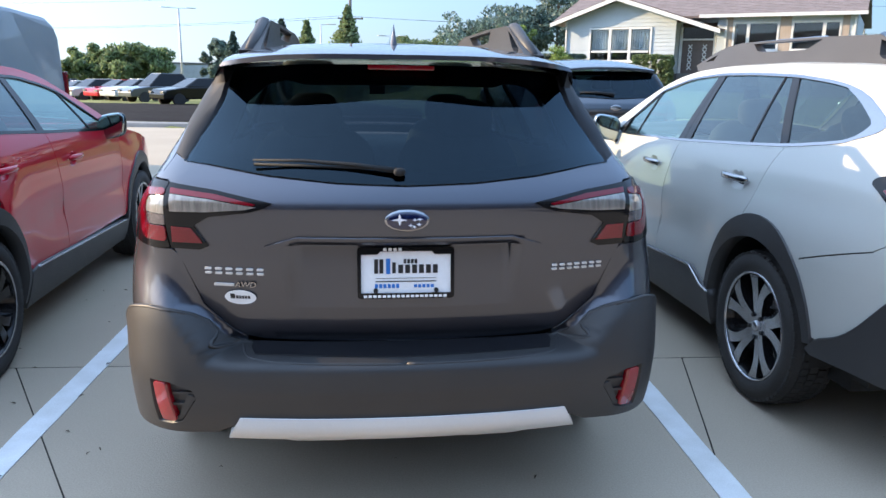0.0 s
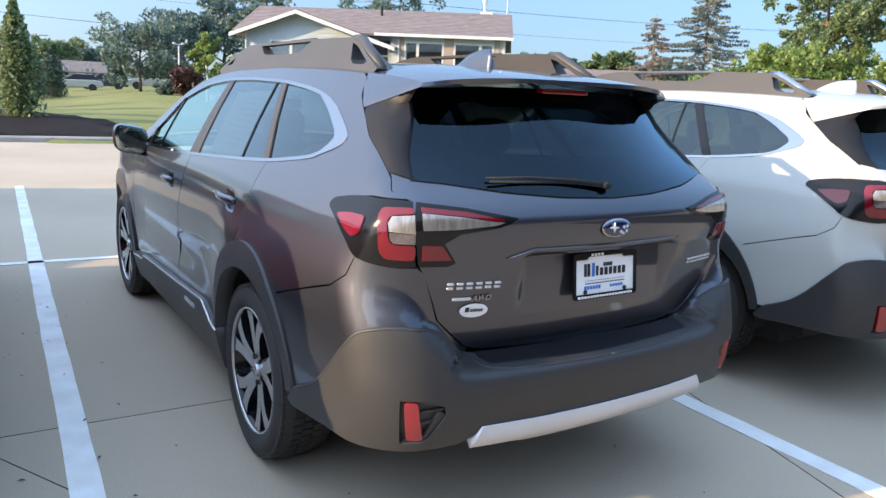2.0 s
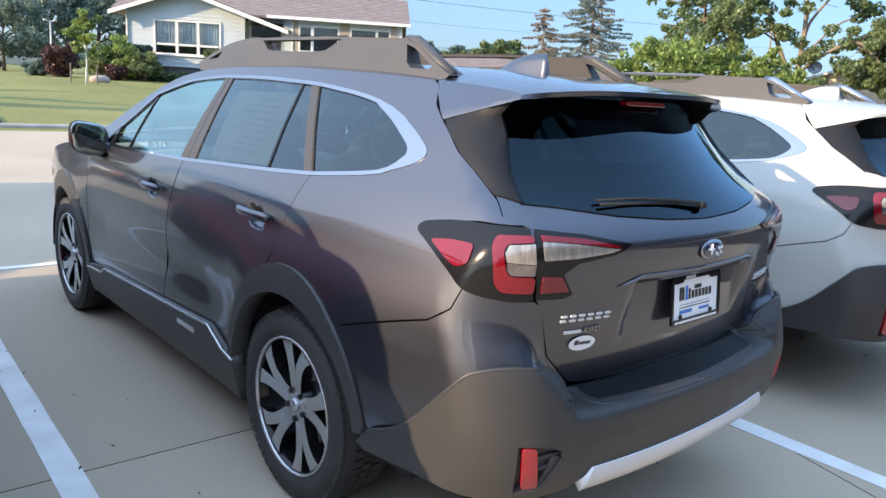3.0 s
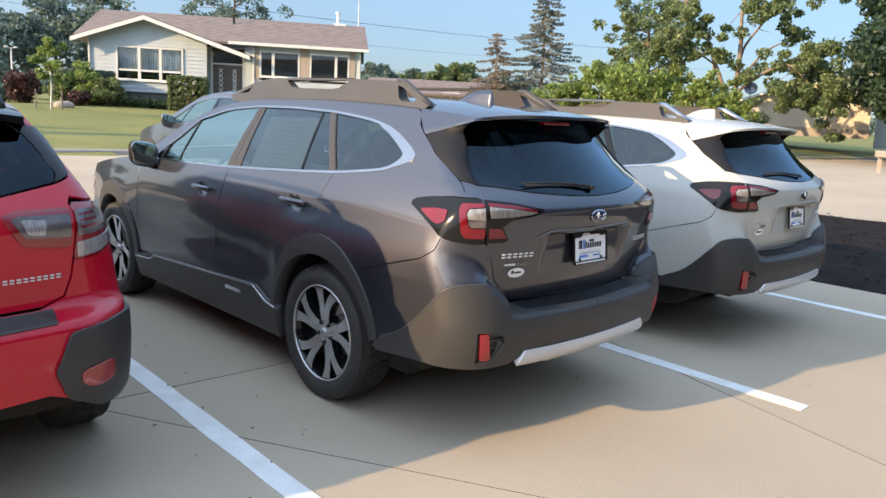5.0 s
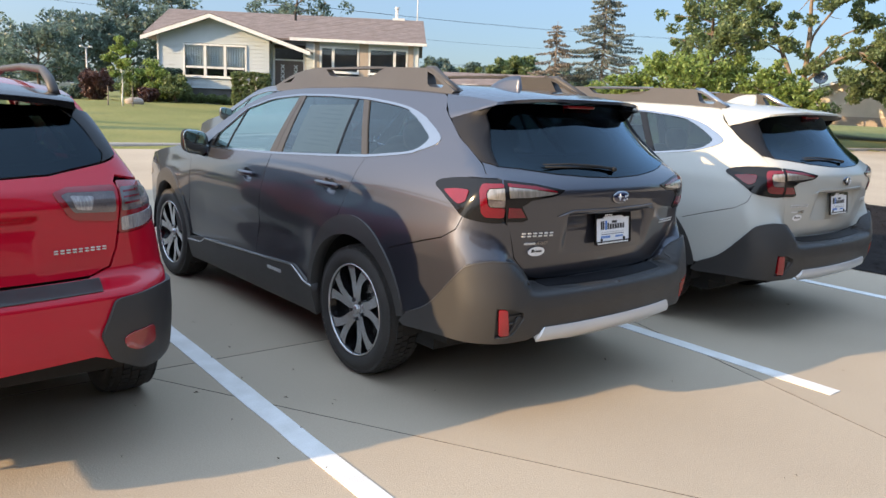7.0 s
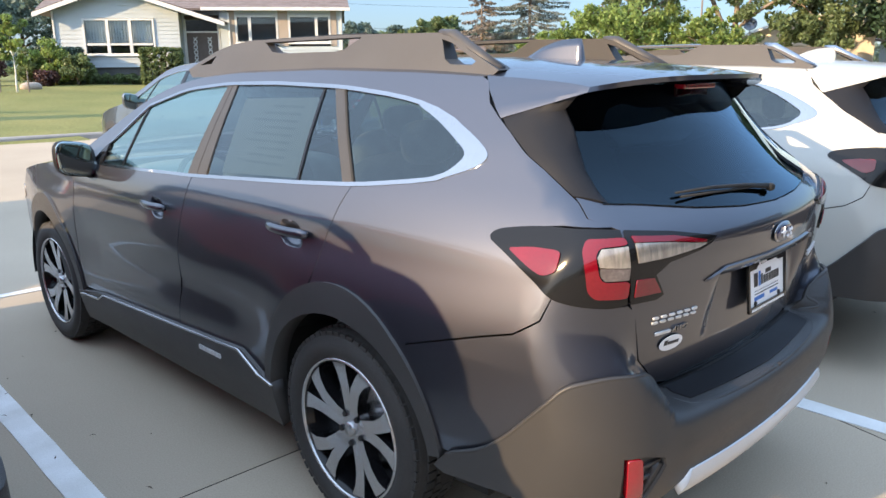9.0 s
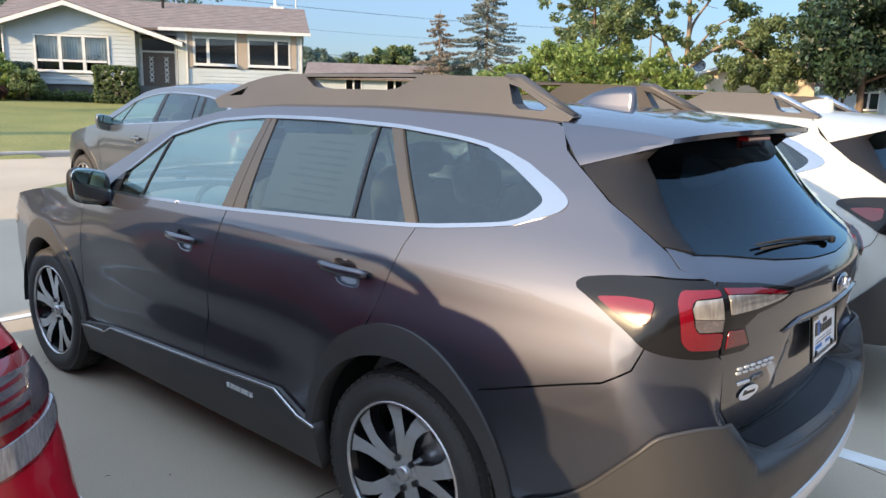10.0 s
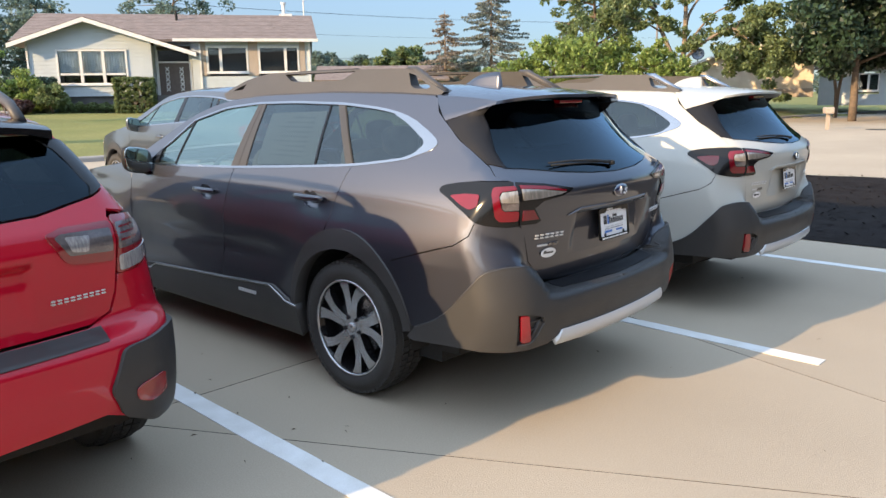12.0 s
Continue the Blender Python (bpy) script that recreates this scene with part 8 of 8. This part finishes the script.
def far_building(label, az0, az1, dist, top, base, bays, material):
    """A flat-roofed commercial building with a banded glass front."""
    a, b = spot(az0, dist, EYE1), spot(az1, dist, EYE1)
    w = math.hypot(b[0] - a[0], b[1] - a[1])
    ob = thing("commercial_building", label, "building", Matrix.Translation((a[0], a[1], base)) @ Matrix.Rotation(math.atan2(b[1] - a[1], b[0] - a[0]), 4, "Z"))
    h = top - base
    bm = bmesh.new()
    box(bm, 0, w, 0, 14, 0, h)
    part("wall", bm, material, ob, bevel=0.05)
    bm = bmesh.new()
    box(bm, -0.15, w + 0.15, -0.15, 14.1, h, h + 0.25)
    part("roof", bm, M_FOUND, ob)
    for k in range(bays):
        bm = bmesh.new()
        box(bm, w * (k + 0.12) / bays, w * (k + 0.88) / bays, -0.05, -0.01, h * 0.12, h * 0.5)
        part("window", bm, M_BLACK, ob)
    return ob


far_building("low pale commercial building beyond the far lot", -14.2, -9.6, 132, 2.6, -2.2, 6, surface("pale_panel", (0.42, 0.45, 0.46), rough=0.5, scale=1))


# a made-up, unseen building behind the path, closing the place on that side
dealer = thing("unseen_building", "long grey building with a dark glass front, added unseen behind the path", "building", pose(-34, -14, 0))
bm = bmesh.new()
box(bm, 0, 70, -16, 0, 0, 6.2)
part("wall", bm, M_BLUEGREY, dealer, bevel=0.05)
bm = bmesh.new()
box(bm, -0.3, 70.3, -16.3, 0.5, 6.2, 7.2)
part("parapet", bm, M_FOUND, dealer, bevel=0.05)
for k in range(20):
    bm = bmesh.new()
    box(bm, 1 + 3.4 * k, 4.1 + 3.4 * k, 0.02, 0.06, 0.3, 4.4)
    part("shop_window", bm, M_BLACK, dealer)


# ---- poles, wires, far cars ----
M_POLE = surface("weathered_pole", (0.20, 0.17, 0.15), (0.14, 0.12, 0.10), scale=3, rough=0.9, stretch=(8, 8, 0.6))
M_PALE = surface("pale_metal_pole", (0.55, 0.55, 0.54), rough=0.5, metal=0.3, scale=4)


def lamp_post(az, dist, top, head, label, arm=True, r=0.06):
    x, y, z = spot(az, dist)
    ob = thing("street_lamp", label, "street lamp", pose(x, y, z, 0, 0, -az))
    bm = bmesh.new()
    tube(bm, [(0, 0, -0.1), (0, 0, top - z)], [r, r * 0.7], 8)
    part("pole", bm, M_PALE, ob, smooth=True)
    for s in (-1, 1) if arm else (1,):
        bm = bmesh.new()
        tube(bm, [(0, 0, top - z), (s * head, 0, top - z + 0.06)], 0.03, 6)
        a = part("arm", bm, M_PALE, ob)
        bm = bmesh.new()
        lump(bm, (s * head, 0, top - z + 0.06), (head * 0.42, 0.18, 0.05), 4)
        part("lamp_head", bm, M_PALE, a, smooth=True)
    return ob


lamp_post(-12.0, 84, 7.7, 1.2, "tall pale twin-headed lot lamp", r=0.13)
lamp_post(14.7, 45, 3.55, 0.22, "slim white garden lamp post", r=0.05)
lamp_post(3.0, 70, 4.8, 0.9, "pale twin-headed lot lamp in the distance", r=0.09)
lamp_post(-2.2, 72, 5.8, 1.0, "single-armed street lamp in the distance", arm=False, r=0.08)
poles = []
for x, y, h in ((-70, 84, 11.2), (-0.45, 67, 11.2), (95, 47, 11.6)):
    z = float(height(x, y))
    ob = thing("utility_pole", "weathered wooden utility pole with a cross-arm", "utility pole", pose(x, y, z))
    bm = bmesh.new()
    tube(bm, [(0, 0, -0.3), (0, 0, h - z)], [0.16, 0.11], 10)
    part("post", bm, M_POLE, ob, smooth=True)
    for zz, w in ((h - z - 5.0, 1.1), (h - z - 0.8, 0.9)):
        bm = bmesh.new()
        box(bm, -w, w, -0.14, -0.05, zz - 0.06, zz + 0.06)
        part("cross_arm", bm, M_POLE, ob)
        for s in (-0.9, -0.45, 0.45, 0.9):
            bm = bmesh.new()
            tube(bm, [(s * w, -0.1, zz + 0.06), (s * w, -0.1, zz + 0.2)], 0.04, 6)
            part("insulator", bm, M_PALE, ob)
    poles.append((x, y, h))
for (xa, ya, ha), (xb, yb, hb) in zip(poles, poles[1:]):
    for dz, dx in ((-0.6, -0.9), (-0.6, 0.9), (-2.6, 0.0), (-4.8, -0.9), (-4.85, 0.5)):
        pts = []
        for i in range(17):
            t = i / 16
            pts.append((xa + (xb - xa) * t + dx, ya + (yb - ya) * t - 0.1, ha + (hb - ha) * t + dz - 5.0 * t * (1 - t)))
        bm = bmesh.new()
        tube(bm, pts, 0.012, 4)
        tagged(part("overhead_wire", bm, M_DARK, None), "thin overhead wire between utility poles", "wire", "overhead wires")
x, y, z = spot(37.4, 52)
ob = thing("antenna_mast", "thin white mast rising behind the house", "mast", pose(x, y, z))
bm = bmesh.new()
tube(bm, [(0, 0, 0), (0, 0, 11)], [0.05, 0.03], 8)
part("mast", bm, M_PALE, ob, smooth=True)

x, y, z = spot(73.8, 35)
ob = thing("mailbox", "weathered wooden mailbox on a post at the kerb", "mailbox", pose(x, y, z, 0, 0, -60))
bm = bmesh.new()
box(bm, -0.07, 0.07, -0.07, 0.07, 0, 0.75)
part("post", bm, M_SHUTTER, ob, bevel=0.01)
bm = bmesh.new()
box(bm, -0.16, 0.16, -0.28, 0.28, 0.72, 0.98)
part("box", bm, M_SHUTTER, ob, bevel=0.04)


def far_car(x, y, z, turn, paint, label, tall=1.0):
    """A car seen from far off: body, glass house, wheels, lamps."""
    ob = thing("parked_car", label, "car", pose(x, y, z, 0, 0, turn), group="cars in the far lot")
    prof = [(-2.2, 0.35), (-2.25, 0.75), (-2.05, 0.95), (-1.5, 1.0), (1.0, 0.98), (2.0, 0.85), (2.2, 0.65), (2.2, 0.35)]
    cab = [(-1.9, 0.95), (-1.45, 1.40 * tall), (0.1, 1.44 * tall), (1.0, 0.97)]
    for nm, pr, w0, w1, mat_ in (("body", prof, 0.86, 0.86, paint), ("window_band", cab, 0.80, 0.60, M_BLACK)):
        bm = bmesh.new()
        zs = [q[1] for q in pr]
        wd = lambda zz: w0 + (w1 - w0) * (zz - min(zs)) / (max(zs) - min(zs))
        rows = [[bm.verts.new((s * wd(zz), yy, zz)) for yy, zz in pr] for s in (-1, 1)]
        n = len(pr)
        for i in range(n):
            bm.faces.new((rows[0][i], rows[0][(i + 1) % n], rows[1][(i + 1) % n], rows[1][i]))
        bm.faces.new(rows[0])
        bm.faces.new(rows[1][::-1])
        bmesh.ops.recalc_face_normals(bm, faces=bm.faces)
        part(nm, bm, mat_, ob, bevel=0.06)
    bm = bmesh.new()
    box(bm, -0.60, 0.60, -1.4, 0.05, 1.40 * tall, 1.45 * tall)
    part("roof", bm, paint, ob, bevel=0.02)
    for s in (-1, 1):
        for yy in (-1.35, 1.35):
            bm = bmesh.new()
            lathe(bm, [(-0.1, 0.0), (-0.1, 0.33), (0.1, 0.33), (0.1, 0.0)], 16, Matrix.Translation((s * 0.80, yy, 0.33)))
            part("wheel", bm, M_RUBBER, ob)
        bm = bmesh.new()
        box(bm, s * 0.66 - 0.16, s * 0.66 + 0.16, 2.12, 2.22, 0.66, 0.78)
        part("headlight", bm, M_LENS_CLEAR, ob)
        bm = bmesh.new()
        box(bm, s * 0.68 - 0.14, s * 0.68 + 0.14, -2.26, -2.16, 0.70, 0.88)
        part("tail_light", bm, M_LENS_RED, ob)
    return ob


far_paints = [M_WHITE, M_GREY, M_SILVER, M_RED, M_GREY, M_BLACK, M_WHITE, M_SILVER, M_GREY, M_BLACK]
names = ["white", "grey", "silver", "red", "grey", "black", "white", "silver", "grey", "black"]
for x, y, turn, k, tall in ((-8.85, 41.0, 130, 5, 1.0), (-12.4, 47.6, 132, 4, 1.22), (-14.6, 51.0, 140, 7, 1.0), (-16.5, 53.6, 140, 3, 1.0), (-18.9, 55.6, 142, 0, 1.05), (-21.0, 58.5, 140, 2, 1.0), (-23.4, 61.0, 142, 8, 1.15),
                           (-15.0, 57.0, 140, 6, 1.1), (-17.8, 62.0, 140, 4, 1.2), (-7.6, 51.0, 130, 0, 1.1), (-3.2, 56.0, 130, 6, 1.0), (-0.6, 58.0, 130, 2, 1.0)):
    far_car(x, y, float(height(x, y)), turn, far_paints[k], names[k] + " car parked in the far lot", tall)
for i, (az, dd, k) in enumerate(((7.6, 78, 0), (9.2, 80, 8), (12.4, 74, 6))):
    x, y, z = spot(az, dd)
    far_car(x, y, float(height(x, y)), 80, far_paints[k], names[k] + " car parked behind the lawn", 1.05)

drain = thing("drain_cover", "dark iron drain cover set in the concrete", "drain cover", pose(31.1, 5.5, 0))
bm = bmesh.new()
lathe(bm, [(0.001, 0.45), (0.012, 0.44), (0.014, 0.40), (0.008, 0.39), (0.008, 0.0)], 28, Matrix.Rotation(radians(-90), 4, "Y"))
part("cover", bm, M_DARK, drain)

x, y, z = spot(65.6, 50)
ob = thing("satellite_dish", "dark grey satellite dish on a thin pole", "satellite dish", pose(x, y, z, 0, 0, -66))
bm = bmesh.new()
tube(bm, [(0, 0, -0.05), (0, 0, 3.9 - z)], [0.04, 0.035], 8)
part("pole", bm, M_PALE, ob, smooth=True)
bm = bmesh.new()
lathe(bm, [(-0.02, 0.02), (0.0, 0.18), (0.05, 0.30), (0.10, 0.38), (0.085, 0.38), (0.03, 0.28), (-0.04, 0.02)], 24, Matrix.Translation((0, -0.14, 3.85 - z)) @ Matrix.Rotation(radians(-90), 4, "Z") @ Matrix.Rotation(radians(-20), 4, "Y"))
part("dish", bm, M_GREY, ob, smooth=True)

x, y, z = spot(17.57, 38)
ob = thing("boulder", "rounded tan boulder on the lawn beside the young tree", "boulder", pose(x, y, z))
bm = bmesh.new()
lump(bm, (0, 0, 0.10), (0.42, 0.28, 0.20), 2.4, 18, 10)
rng = np.random.default_rng(12)
for v in bm.verts:
    v.co *= 1 + rng.uniform(-0.05, 0.05)
part("stone", bm, M_SHUTTER, ob, smooth=True)
for az in (15.9, 17.45):
    x, y, z = spot(az, 36)
    ob = thing("tree_stake", "thin dark stake beside the young tree", "stake", pose(x, y, z), group="tree stakes")
    bm = bmesh.new()
    tube(bm, [(0, 0, -0.1), (0.02, 0, 0.85)], [0.03, 0.025], 6)
    part("stake", bm, M_POLE, ob)
